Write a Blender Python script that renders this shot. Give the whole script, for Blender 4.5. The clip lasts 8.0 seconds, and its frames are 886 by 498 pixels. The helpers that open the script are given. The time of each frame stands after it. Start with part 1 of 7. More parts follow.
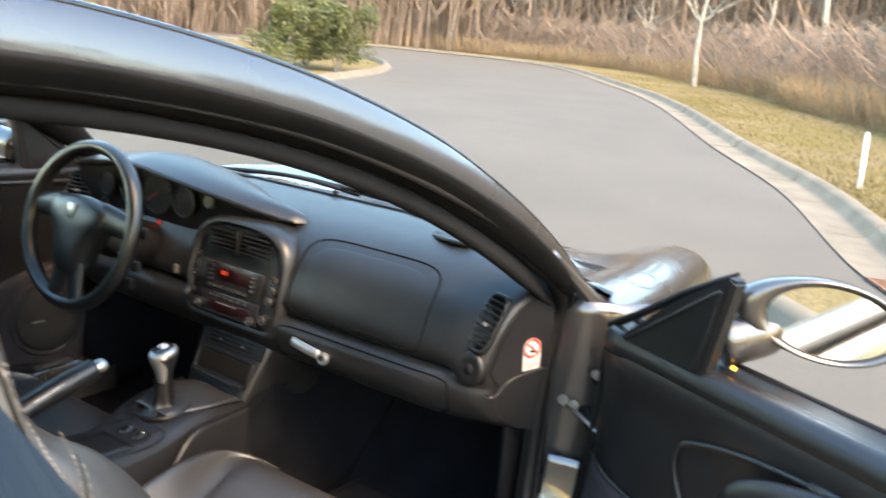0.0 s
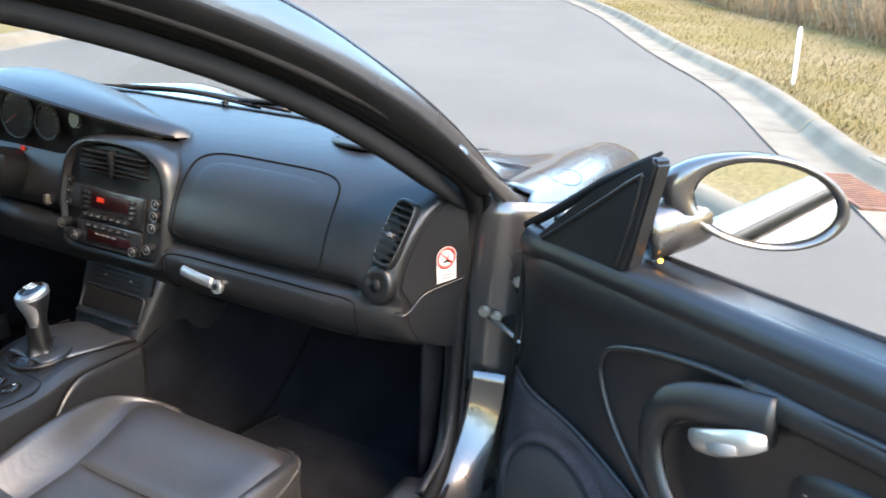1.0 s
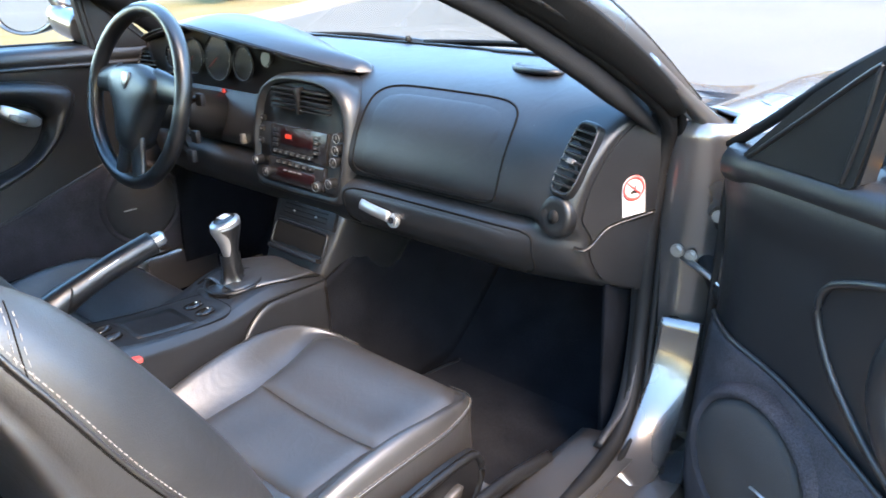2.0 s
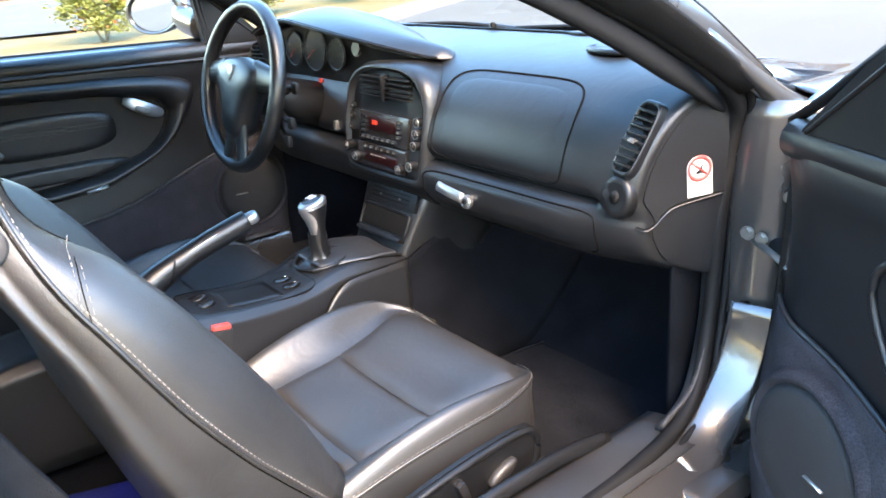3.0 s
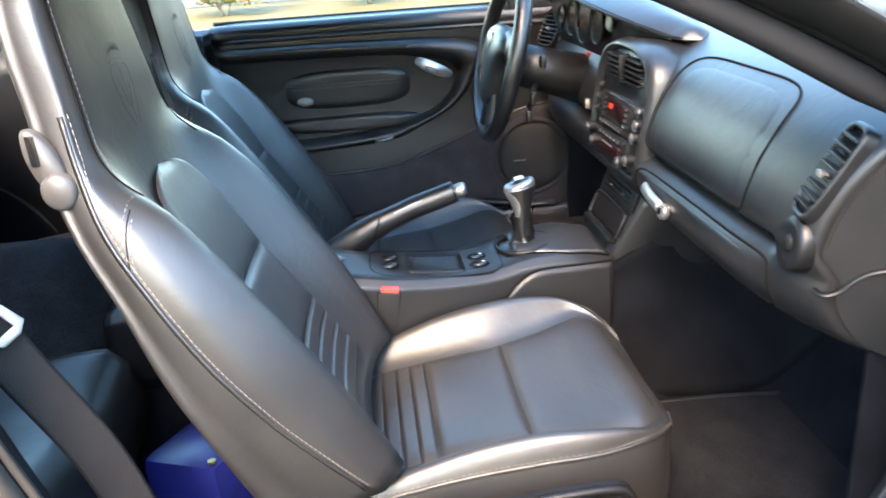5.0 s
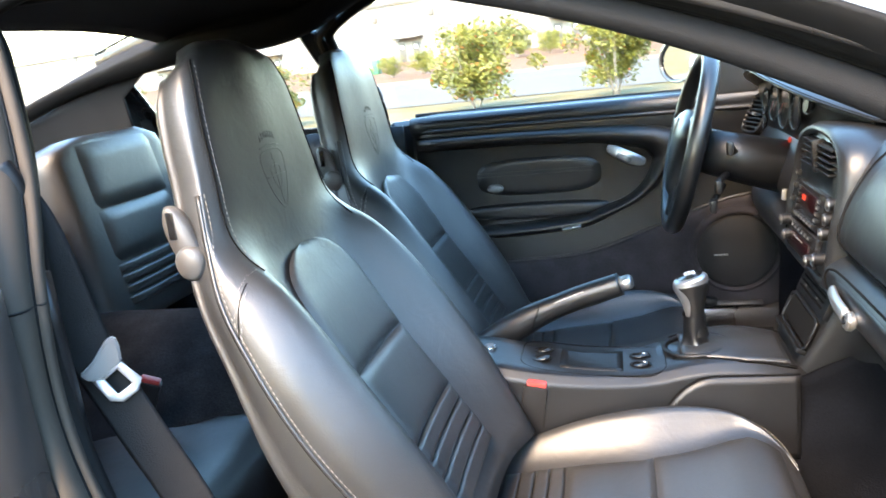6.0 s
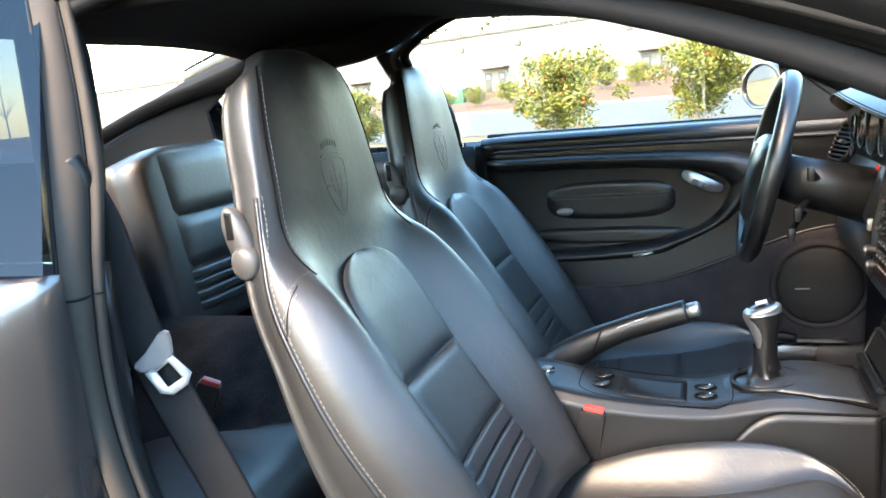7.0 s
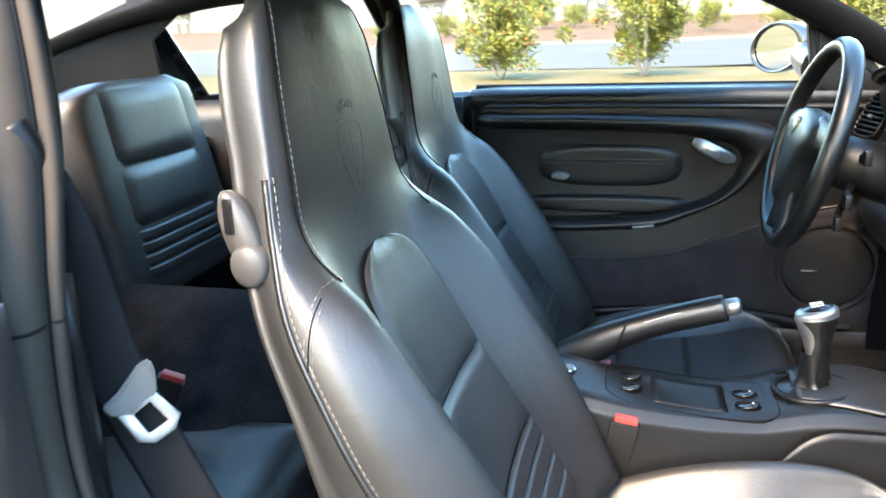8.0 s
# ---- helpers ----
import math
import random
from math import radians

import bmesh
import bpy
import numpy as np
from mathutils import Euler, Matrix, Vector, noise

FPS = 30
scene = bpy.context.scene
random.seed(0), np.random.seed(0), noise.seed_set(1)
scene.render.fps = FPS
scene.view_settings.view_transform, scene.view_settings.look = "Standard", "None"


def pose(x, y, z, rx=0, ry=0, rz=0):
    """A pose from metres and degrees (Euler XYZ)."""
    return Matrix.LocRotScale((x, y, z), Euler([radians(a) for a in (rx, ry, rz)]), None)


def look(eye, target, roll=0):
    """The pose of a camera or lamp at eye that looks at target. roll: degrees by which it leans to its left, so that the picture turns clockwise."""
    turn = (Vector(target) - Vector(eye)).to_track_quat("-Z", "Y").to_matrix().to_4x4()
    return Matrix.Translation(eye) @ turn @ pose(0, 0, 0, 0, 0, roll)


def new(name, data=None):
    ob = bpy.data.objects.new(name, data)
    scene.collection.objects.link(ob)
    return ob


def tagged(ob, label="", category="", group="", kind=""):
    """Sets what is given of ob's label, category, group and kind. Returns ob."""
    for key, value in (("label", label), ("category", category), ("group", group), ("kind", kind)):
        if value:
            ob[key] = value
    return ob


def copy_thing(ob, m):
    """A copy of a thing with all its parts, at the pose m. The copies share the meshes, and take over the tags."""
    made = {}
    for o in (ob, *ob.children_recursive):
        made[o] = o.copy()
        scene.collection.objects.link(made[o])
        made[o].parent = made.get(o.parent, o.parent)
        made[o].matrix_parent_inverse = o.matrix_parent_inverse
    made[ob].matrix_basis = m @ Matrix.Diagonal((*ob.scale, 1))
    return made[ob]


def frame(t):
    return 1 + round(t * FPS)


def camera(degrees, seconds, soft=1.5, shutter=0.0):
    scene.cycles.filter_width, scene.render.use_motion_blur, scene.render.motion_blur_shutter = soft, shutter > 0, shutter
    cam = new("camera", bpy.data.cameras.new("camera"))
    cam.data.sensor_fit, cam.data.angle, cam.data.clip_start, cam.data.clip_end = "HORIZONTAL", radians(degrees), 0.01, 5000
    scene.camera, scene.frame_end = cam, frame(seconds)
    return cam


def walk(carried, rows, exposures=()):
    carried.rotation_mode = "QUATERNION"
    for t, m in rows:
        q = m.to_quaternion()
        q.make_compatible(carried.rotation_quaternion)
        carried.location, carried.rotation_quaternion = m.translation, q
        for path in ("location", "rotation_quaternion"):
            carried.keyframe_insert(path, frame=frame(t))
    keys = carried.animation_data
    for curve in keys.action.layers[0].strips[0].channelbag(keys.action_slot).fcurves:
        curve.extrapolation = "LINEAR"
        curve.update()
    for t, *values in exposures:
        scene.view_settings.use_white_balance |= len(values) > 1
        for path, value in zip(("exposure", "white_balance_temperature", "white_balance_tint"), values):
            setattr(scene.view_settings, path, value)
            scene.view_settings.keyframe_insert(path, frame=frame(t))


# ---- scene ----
DOOR_OPEN = 61.0

# ---- camera and its walk: seconds, eye, yaw, pitch, roll ----
cam = camera(61.4, 8.0, soft=1.6, shutter=0.3)
PATH = [
    (0.0, 1.180, 0.110, 1.245, 29.69, -12.42, 7.07),
    (0.5, 1.222, 0.205, 1.208, 22.48, -15.73, 7.38),
    (1.0, 1.186, 0.275, 1.183, 25.06, -17.82, 4.40),
    (1.5, 1.174, 0.305, 1.123, 33.42, -19.63, 1.67),
    (2.0, 1.184, 0.350, 1.092, 41.04, -20.56, 0.15),
    (2.2, 1.197, 0.355, 1.091, 43.01, -20.75, -0.10),
    (3.3, 1.349, 0.407, 1.066, 55.49, -20.28, -1.79),
    (3.5, 1.396, 0.419, 1.051, 58.45, -19.66, -0.32),
    (4.0, 1.468, 0.610, 1.106, 70.18, -20.65, -1.57),
    (4.2, 1.476, 0.669, 1.079, 72.10, -21.61, -1.57),
    (5.3, 1.318, 0.858, 1.091, 91.18, -20.70, -5.22),
    (5.5, 1.312, 0.895, 1.079, 95.02, -18.83, -5.84),
    (6.0, 1.310, 0.966, 1.064, 103.81, -14.16, -6.38),
    (6.5, 1.303, 1.000, 1.046, 107.78, -11.87, -6.18),
    (7.0, 1.296, 0.993, 1.037, 109.71, -11.40, -5.26),
    (7.5, 1.272, 0.934, 1.055, 109.81, -13.23, -3.50),
    (8.0, 1.133, 0.802, 1.069, 104.28, -16.63, -1.90),
]
walk(cam, [(t, pose(x, y, z, 0, 0, yaw) @ pose(0, 0, 0, 90 + pitch) @ pose(0, 0, 0, 0, 0, roll)) for t, x, y, z, yaw, pitch, roll in PATH],
     exposures=[(0.0, 3.74, 9600, 16), (1.0, 3.96, 8000, 14), (2.0, 4.42, 7450, 16), (3.5, 4.46, 7700, 15), (5.5, 4.46, 7950, 14), (8.0, 4.24, 8000, 11)])

# ---- world and sun ----
world = bpy.data.worlds.new("sky")
scene.world = world
world.use_nodes = True
wn = world.node_tree.nodes
sky = wn.new("ShaderNodeTexSky")
sky.sky_type, sky.sun_disc = "NISHITA", False
sky.sun_elevation, sky.sun_rotation = radians(36), radians(110)
sky.air_density, sky.dust_density, sky.ozone_density = 1.4, 0.5, 2.5
deep = wn.new("ShaderNodeHueSaturation")
deep.inputs["Saturation"].default_value = 1.25
world.node_tree.links.new(sky.outputs[0], deep.inputs["Color"])
world.node_tree.links.new(deep.outputs[0], wn["Background"].inputs[0])
wn["Background"].inputs[1].default_value = 0.15
sun = new("sun", bpy.data.lights.new("sun", "SUN"))
sun.data.energy, sun.data.angle, sun.data.color = 0.95, radians(28), (1.0, 0.80, 0.60)
# a hazy sun to the right of the car
sun.matrix_world = look((8.2, -3.0, 10.4), (0, 0, 0))


# ---- materials ----
def material(name, color, rough=0.5, metal=0.0, vary=0.0, scale=8.0, bump=0.0, bscale=200.0, coat=0.0, dark=None, spec=0.5, fine=0.0):
    """A surface with two scales of variation: broad patches between color and dark, and fine grain as relief."""
    m = bpy.data.materials.new(name)
    m.use_nodes = True
    n, l = m.node_tree.nodes, m.node_tree.links
    b = n["Principled BSDF"]
    b.inputs["Base Color"].default_value = (*color, 1)
    b.inputs["Roughness"].default_value = rough
    b.inputs["Metallic"].default_value = metal
    b.inputs["Coat Weight"].default_value = coat
    b.inputs["Coat Roughness"].default_value = 0.06
    b.inputs["Specular IOR Level"].default_value = spec
    tc = n.new("ShaderNodeTexCoord")
    if vary or dark:
        tex = n.new("ShaderNodeTexNoise")
        tex.inputs["Scale"].default_value, tex.inputs["Detail"].default_value = scale, 6
        l.new(tc.outputs["Object"], tex.inputs["Vector"])
        ramp = n.new("ShaderNodeMapRange")
        ramp.inputs["From Min"].default_value, ramp.inputs["From Max"].default_value = 0.35, 0.65
        l.new(tex.outputs["Fac"], ramp.inputs["Value"])
        mix = n.new("ShaderNodeMix")
        mix.data_type = "RGBA"
        low = dark or tuple(c * (1 - vary) for c in color)
        mix.inputs["A"].default_value, mix.inputs["B"].default_value = (*low, 1), (*color, 1)
        l.new(ramp.outputs[0], mix.inputs["Factor"])
        out = mix.outputs["Result"]
        if fine:
            t2 = n.new("ShaderNodeTexNoise")
            t2.inputs["Scale"].default_value, t2.inputs["Detail"].default_value = bscale, 3
            l.new(tc.outputs["Object"], t2.inputs["Vector"])
            r2 = n.new("ShaderNodeMapRange")
            r2.inputs["From Min"].default_value, r2.inputs["From Max"].default_value = 0.3, 0.7
            r2.inputs["To Min"].default_value, r2.inputs["To Max"].default_value = 1 - fine, 1 + fine
            l.new(t2.outputs["Fac"], r2.inputs["Value"])
            mul = n.new("ShaderNodeVectorMath")
            mul.operation = "SCALE"
            l.new(out, mul.inputs[0])
            l.new(r2.outputs[0], mul.inputs["Scale"])
            out = mul.outputs[0]
        l.new(out, b.inputs["Base Color"])
        rr = n.new("ShaderNodeMapRange")
        rr.inputs["To Min"].default_value, rr.inputs["To Max"].default_value = max(0.02, rough - 0.06), min(1, rough + 0.06)
        l.new(tex.outputs["Fac"], rr.inputs["Value"])
        l.new(rr.outputs[0], b.inputs["Roughness"])
    if bump:
        tb = n.new("ShaderNodeTexNoise")
        tb.inputs["Scale"].default_value, tb.inputs["Detail"].default_value = bscale, 4
        l.new(tc.outputs["Object"], tb.inputs["Vector"])
        bn = n.new("ShaderNodeBump")
        bn.inputs["Strength"].default_value, bn.inputs["Distance"].default_value = bump, 0.002
        l.new(tb.outputs["Fac"], bn.inputs["Height"])
        l.new(bn.outputs[0], b.inputs["Normal"])
    return m


def leather_material(name, color, rough, lacquer, spec=0.9, folds=0.16):
    """Grained leather: pebbled cells, creases and slightly uneven sheen."""
    m = material(name, color, rough, vary=0.3, scale=9, spec=spec)
    n, l = m.node_tree.nodes, m.node_tree.links
    b = n["Principled BSDF"]
    b.inputs["Coat Weight"].default_value, b.inputs["Coat Roughness"].default_value, b.inputs["Coat IOR"].default_value = lacquer, 0.40, 1.55
    tc = n.new("ShaderNodeTexCoord")
    cells = n.new("ShaderNodeTexVoronoi")
    cells.inputs["Scale"].default_value = 520
    crease = n.new("ShaderNodeTexNoise")
    crease.inputs["Scale"].default_value, crease.inputs["Detail"].default_value, crease.inputs["Distortion"].default_value = 26, 8, 1.2
    for t in (cells, crease):
        l.new(tc.outputs["Object"], t.inputs["Vector"])
    # fine folds: ridges where a broad noise crosses its middle
    fold, fa, fb, b3 = n.new("ShaderNodeTexNoise"), n.new("ShaderNodeMath"), n.new("ShaderNodeMath"), n.new("ShaderNodeBump")
    fold.inputs["Scale"].default_value, fold.inputs["Detail"].default_value, fold.inputs["Distortion"].default_value = 20, 3, 1.6
    l.new(tc.outputs["Object"], fold.inputs["Vector"])
    fa.operation, fa.inputs[1].default_value = "SUBTRACT", 0.5
    fb.operation = "ABSOLUTE"
    l.new(fold.outputs["Fac"], fa.inputs[0])
    l.new(fa.outputs[0], fb.inputs[0])
    b3.inputs["Strength"].default_value, b3.inputs["Distance"].default_value = folds, 0.006
    l.new(fb.outputs[0], b3.inputs["Height"])
    b1, b2 = n.new("ShaderNodeBump"), n.new("ShaderNodeBump")
    l.new(b3.outputs[0], b2.inputs["Normal"])
    b1.inputs["Strength"].default_value, b1.inputs["Distance"].default_value = 0.14, 0.0007
    b2.inputs["Strength"].default_value, b2.inputs["Distance"].default_value = 0.17, 0.003
    l.new(cells.outputs["Distance"], b1.inputs["Height"])
    l.new(crease.outputs["Fac"], b2.inputs["Height"])
    l.new(b2.outputs[0], b1.inputs["Normal"])
    l.new(b1.outputs[0], b.inputs["Normal"])
    l.new(b1.outputs[0], b.inputs["Coat Normal"])
    # sparse pale scuffs and specks of dust
    dust, ramp, mix = n.new("ShaderNodeTexNoise"), n.new("ShaderNodeMapRange"), n.new("ShaderNodeMix")
    dust.inputs["Scale"].default_value, dust.inputs["Detail"].default_value, dust.inputs["Roughness"].default_value = 95, 4, 0.7
    l.new(tc.outputs["Object"], dust.inputs["Vector"])
    ramp.inputs["From Min"].default_value, ramp.inputs["From Max"].default_value = 0.70, 0.80
    l.new(dust.outputs["Fac"], ramp.inputs["Value"])
    mix.data_type = "RGBA"
    l.new(ramp.outputs[0], mix.inputs["Factor"])
    if b.inputs["Base Color"].is_linked:
        l.new(b.inputs["Base Color"].links[0].from_socket, mix.inputs[6])
    else:
        mix.inputs[6].default_value = b.inputs["Base Color"].default_value
    mix.inputs[7].default_value = (*[c * 3.5 + 0.02 for c in color], 1)
    l.new(mix.outputs[2], b.inputs["Base Color"])
    return m


def glass_material(name, tint, slanted=0.45, straight=0.05):
    """A thin pane: see-through with a mirror-like sheen that grows at a slant."""
    m = bpy.data.materials.new(name)
    m.use_nodes = True
    n, l = m.node_tree.nodes, m.node_tree.links
    n.remove(n["Principled BSDF"])
    tr, gl, mix, fr = n.new("ShaderNodeBsdfTransparent"), n.new("ShaderNodeBsdfGlossy"), n.new("ShaderNodeMixShader"), n.new("ShaderNodeLayerWeight")
    slant, sheen = n.new("ShaderNodeMath"), n.new("ShaderNodeMath")
    tr.inputs[0].default_value = (*tint, 1)
    gl.inputs["Roughness"].default_value = 0.01
    fr.inputs["Blend"].default_value = 0.5
    slant.operation, slant.inputs[1].default_value = "POWER", 4.0
    sheen.operation, sheen.inputs[1].default_value, sheen.inputs[2].default_value = "MULTIPLY_ADD", slanted, straight
    l.new(fr.outputs["Facing"], slant.inputs[0])
    l.new(slant.outputs[0], sheen.inputs[0])
    l.new(sheen.outputs[0], mix.inputs[0])
    l.new(tr.outputs[0], mix.inputs[1])
    l.new(gl.outputs[0], mix.inputs[2])
    l.new(mix.outputs[0], n["Material Output"].inputs[0])
    return m


LEATHER = leather_material("black_leather", (0.0175, 0.0173, 0.0170), 0.46, 0.32, 0.60, 0.11)
SOFT = leather_material("dash_vinyl", (0.0090, 0.0093, 0.0100), 0.40, 0.12, 0.36, 0.02)
VINYL = material("door_vinyl", (0.0058, 0.0063, 0.0074), 0.37, vary=0.25, scale=9, bump=0.25, bscale=900, spec=0.45)
KNOBHIDE = leather_material("smooth_black_hide", (0.007, 0.007, 0.0072), 0.34, 0.15, 0.5, 0.05)
PLASTIC = material("black_plastic", (0.0062, 0.0065, 0.0071), 0.38, vary=0.25, scale=14, bump=0.12, bscale=700, spec=0.32)
GLOSSY = material("gloss_black", (0.012, 0.012, 0.013), 0.18, vary=0.2, scale=30)
RUBBER = material("rubber_seal", (0.0062, 0.0060, 0.0060), 0.58, vary=0.3, scale=20, bump=0.15, bscale=300, spec=0.14)
# near black: the footwell's shade is put into the carpet's colour
SHADECARPET = material("carpet", (0.0062, 0.0068, 0.0085), 0.95, vary=0.4, scale=14, bump=0.9, bscale=420, fine=0.35, spec=0.03)
# lighter than the floor, the daylight on the mat put into its colour
MATPILE = material("daylit_mat_pile", (0.0112, 0.0118, 0.0138), 0.95, vary=0.35, scale=14, bump=0.9, bscale=420, fine=0.35, spec=0.03)
TREAD = material("tread_rubber", (0.021, 0.0205, 0.0205), 0.40, vary=0.25, scale=12, bump=0.15, bscale=500, spec=0.5)
KICK = material("kick_plastic", (0.030, 0.028, 0.028), 0.55, vary=0.2, scale=14, bump=0.1, bscale=700, spec=0.25)
TRIM = material("pillar_vinyl", (0.0042, 0.0043, 0.0048), 0.7, vary=0.2, scale=10, bump=0.2, bscale=800, spec=0.2)
CLOTH = material("headliner_cloth", (0.018, 0.0185, 0.020), 0.9, vary=0.15, scale=10, bump=0.3, bscale=900, spec=0.15)
PAINT = material("grey_metallic_paint", (0.074, 0.069, 0.066), 0.28, metal=0.7, vary=0.08, scale=3, coat=1.0, spec=0.2, fine=0.10, bscale=1600)
SILVER = material("satin_aluminium", (0.46, 0.45, 0.435), 0.38, metal=0.9, vary=0.1, scale=40)
CHROME = material("bright_chrome", (0.8, 0.8, 0.8), 0.12, metal=1.0)
STEEL = material("zinc_steel", (0.38, 0.37, 0.35), 0.35, metal=0.9, vary=0.3, scale=60)
BELT = material("belt_webbing", (0.0135, 0.0122, 0.0118), 0.8, spec=0.2, vary=0.2, scale=50, bump=0.6, bscale=650)
# lighter copy of the floor carpet, for the rear hump
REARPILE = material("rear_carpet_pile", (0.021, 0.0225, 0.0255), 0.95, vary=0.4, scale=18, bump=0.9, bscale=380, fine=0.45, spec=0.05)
# black of the joints, and of the shaded depth in vents and cubby
SEAM = material("seam_gap", (0.003, 0.003, 0.003), 0.9, spec=0.1)
PLATE = material("satin_steel_plate", (0.60, 0.58, 0.55), 0.36, metal=0.5, vary=0.1, scale=60)
DARKGREY = material("dark_grey_plastic", (0.075, 0.071, 0.067), 0.42, vary=0.2, scale=30, bump=0.1, bscale=700)
SWITCHGREY = material("worn_switch_plastic", (0.026, 0.025, 0.024), 0.45, vary=0.25, scale=40, bump=0.1, bscale=700)
GREYPL = material("grey_plastic", (0.14, 0.135, 0.13), 0.45, vary=0.15, scale=20)
RED = material("red_plastic", (0.42, 0.05, 0.042), 0.4, vary=0.15, scale=40)
WHITE = material("white_print", (0.78, 0.77, 0.75), 0.5, vary=0.05, scale=40)
# label white darkened in its colour so that it doesn't burn out
LABELWHITE = material("toned_label_white", (0.34, 0.33, 0.31), 0.5, vary=0.08, scale=60)
STITCH = material("grey_thread", (0.20, 0.185, 0.165), 0.8)
BLUE = material("blue_vinyl", (0.008, 0.012, 0.10), 0.33, vary=0.3, scale=12, bump=0.2, bscale=120)
BRASS = material("brass", (0.6, 0.42, 0.16), 0.3, metal=1.0)
GLASS = glass_material("clear_glass", (0.93, 0.96, 0.94))
TINTED = glass_material("tinted_glass", (0.045, 0.055, 0.075), 0.07, 0.028)
MIRROR = material("mirror_silver", (0.86, 0.88, 0.88), 0.02, metal=1.0)
ALLOY = material("alloy_rim", (0.45, 0.45, 0.46), 0.3, metal=0.8, vary=0.1)
TYRE = material("tyre_rubber", (0.022, 0.022, 0.022), 0.85, vary=0.3, scale=20, bump=0.3, bscale=150)


def glow(name, color, strength):
    m = bpy.data.materials.new(name)
    m.use_nodes = True
    b = m.node_tree.nodes["Principled BSDF"]
    b.inputs["Base Color"].default_value = (*[c * 0.2 for c in color], 1)
    b.inputs["Emission Color"].default_value = (*color, 1)
    b.inputs["Emission Strength"].default_value = strength
    return m


REDGLOW = glow("red_display", (1.0, 0.06, 0.02), 0.022)
DISPLAY = material("dim_red_display", (0.009, 0.0015, 0.0015), 0.25)
AMBER = glow("amber_emission", (1.0, 0.45, 0.05), 0.6)

# ---- mesh helpers ----
V = Vector


def hermite(keys):
    """A smooth function of one number through (position, value or tuple) keys."""
    xs = np.array([k[0] for k in keys], float)
    ys = np.array([np.atleast_1d(k[1]) for k in keys], float)
    if xs[0] > xs[-1]:
        xs, ys = xs[::-1], ys[::-1]
    d = np.gradient(ys, xs, axis=0) if len(xs) > 2 else np.repeat((ys[1:] - ys[:1]) / (xs[1] - xs[0]), 2, 0)

    def f(t):
        t = min(max(t, xs[0]), xs[-1])
        i = min(int(np.searchsorted(xs, t, "right")) - 1, len(xs) - 2)
        h = xs[i + 1] - xs[i]
        s = (t - xs[i]) / h
        v = (2 * s**3 - 3 * s**2 + 1) * ys[i] + (s**3 - 2 * s**2 + s) * h * d[i] + (3 * s**2 - 2 * s**3) * ys[i + 1] + (s**3 - s**2) * h * d[i + 1]
        return float(v[0]) if len(v) == 1 else tuple(v)

    return f


def spline(points, n=24, closed=False):
    """n points on a Catmull-Rom curve through the points."""
    p = [V(q) for q in points]
    m = len(p)
    out = []
    spans = m if closed else m - 1
    for k in range(n if closed else n + 1):
        t = k / n * spans
        i = min(int(t), spans - 1)
        s = t - i
        a, b, c, d = (p[(i + j) % m] if closed else p[min(max(i + j, 0), m - 1)] for j in (-1, 0, 1, 2))
        out.append(0.5 * (2 * b + (c - a) * s + (2 * a - 5 * b + 4 * c - d) * s * s + (3 * b - a - 3 * c + d) * s**3))
    return out


def smooth(bm, angle=None):
    for f in bm.faces:
        f.smooth = True
    if angle:
        for e in bm.edges:
            if len(e.link_faces) == 2 and e.calc_face_angle(0) > radians(angle):
                e.smooth = False
    return bm


def link(name, bm, mat, parent=None, label="", thick=0.0, bevel=0.0, sub=0):
    me = bpy.data.meshes.new(name)
    bmesh.ops.recalc_face_normals(bm, faces=bm.faces[:]) if thick == 0 else None
    bm.to_mesh(me)
    bm.free()
    me.materials.append(mat)
    ob = new(name, me)
    if parent:
        ob.parent = parent
    if label:
        ob["label"] = label
    if thick:
        s = ob.modifiers.new("thick", "SOLIDIFY")
        s.thickness, s.offset = thick, 0.0
    if bevel:
        s = ob.modifiers.new("round", "BEVEL")
        s.width, s.segments, s.limit_method = bevel, 2, "ANGLE"
    if sub:
        s = ob.modifiers.new("sub", "SUBSURF")
        s.levels = s.render_levels = sub
    return ob


part = link


def surf(nu, nv, f, closeu=False, closev=False):
    """A sheet of quads over f(u, v), u and v from 0 to 1."""
    bm = bmesh.new()
    mu, mv = nu + (not closeu), nv + (not closev)
    g = [[bm.verts.new(f(i / nu, j / nv)) for j in range(mv)] for i in range(mu)]
    for i in range(nu):
        for j in range(nv):
            a, b = (i + 1) % mu, (j + 1) % mv
            bm.faces.new((g[i][j], g[a][j], g[a][b], g[i][b]))
    return smooth(bm)


def loft(rings, cap=True, closed=False):
    """A skin over closed rings of equal length."""
    bm = bmesh.new()
    g = [[bm.verts.new(p) for p in r] for r in rings]
    m = len(g[0])
    for i in range(len(g) if closed else len(g) - 1):
        a, b = g[i], g[(i + 1) % len(g)]
        for j in range(m):
            bm.faces.new((a[j], a[(j + 1) % m], b[(j + 1) % m], b[j]))
    if cap and not closed:
        bm.faces.new(g[0][::-1])
        bm.faces.new(g[-1])
    return smooth(bm, 50)


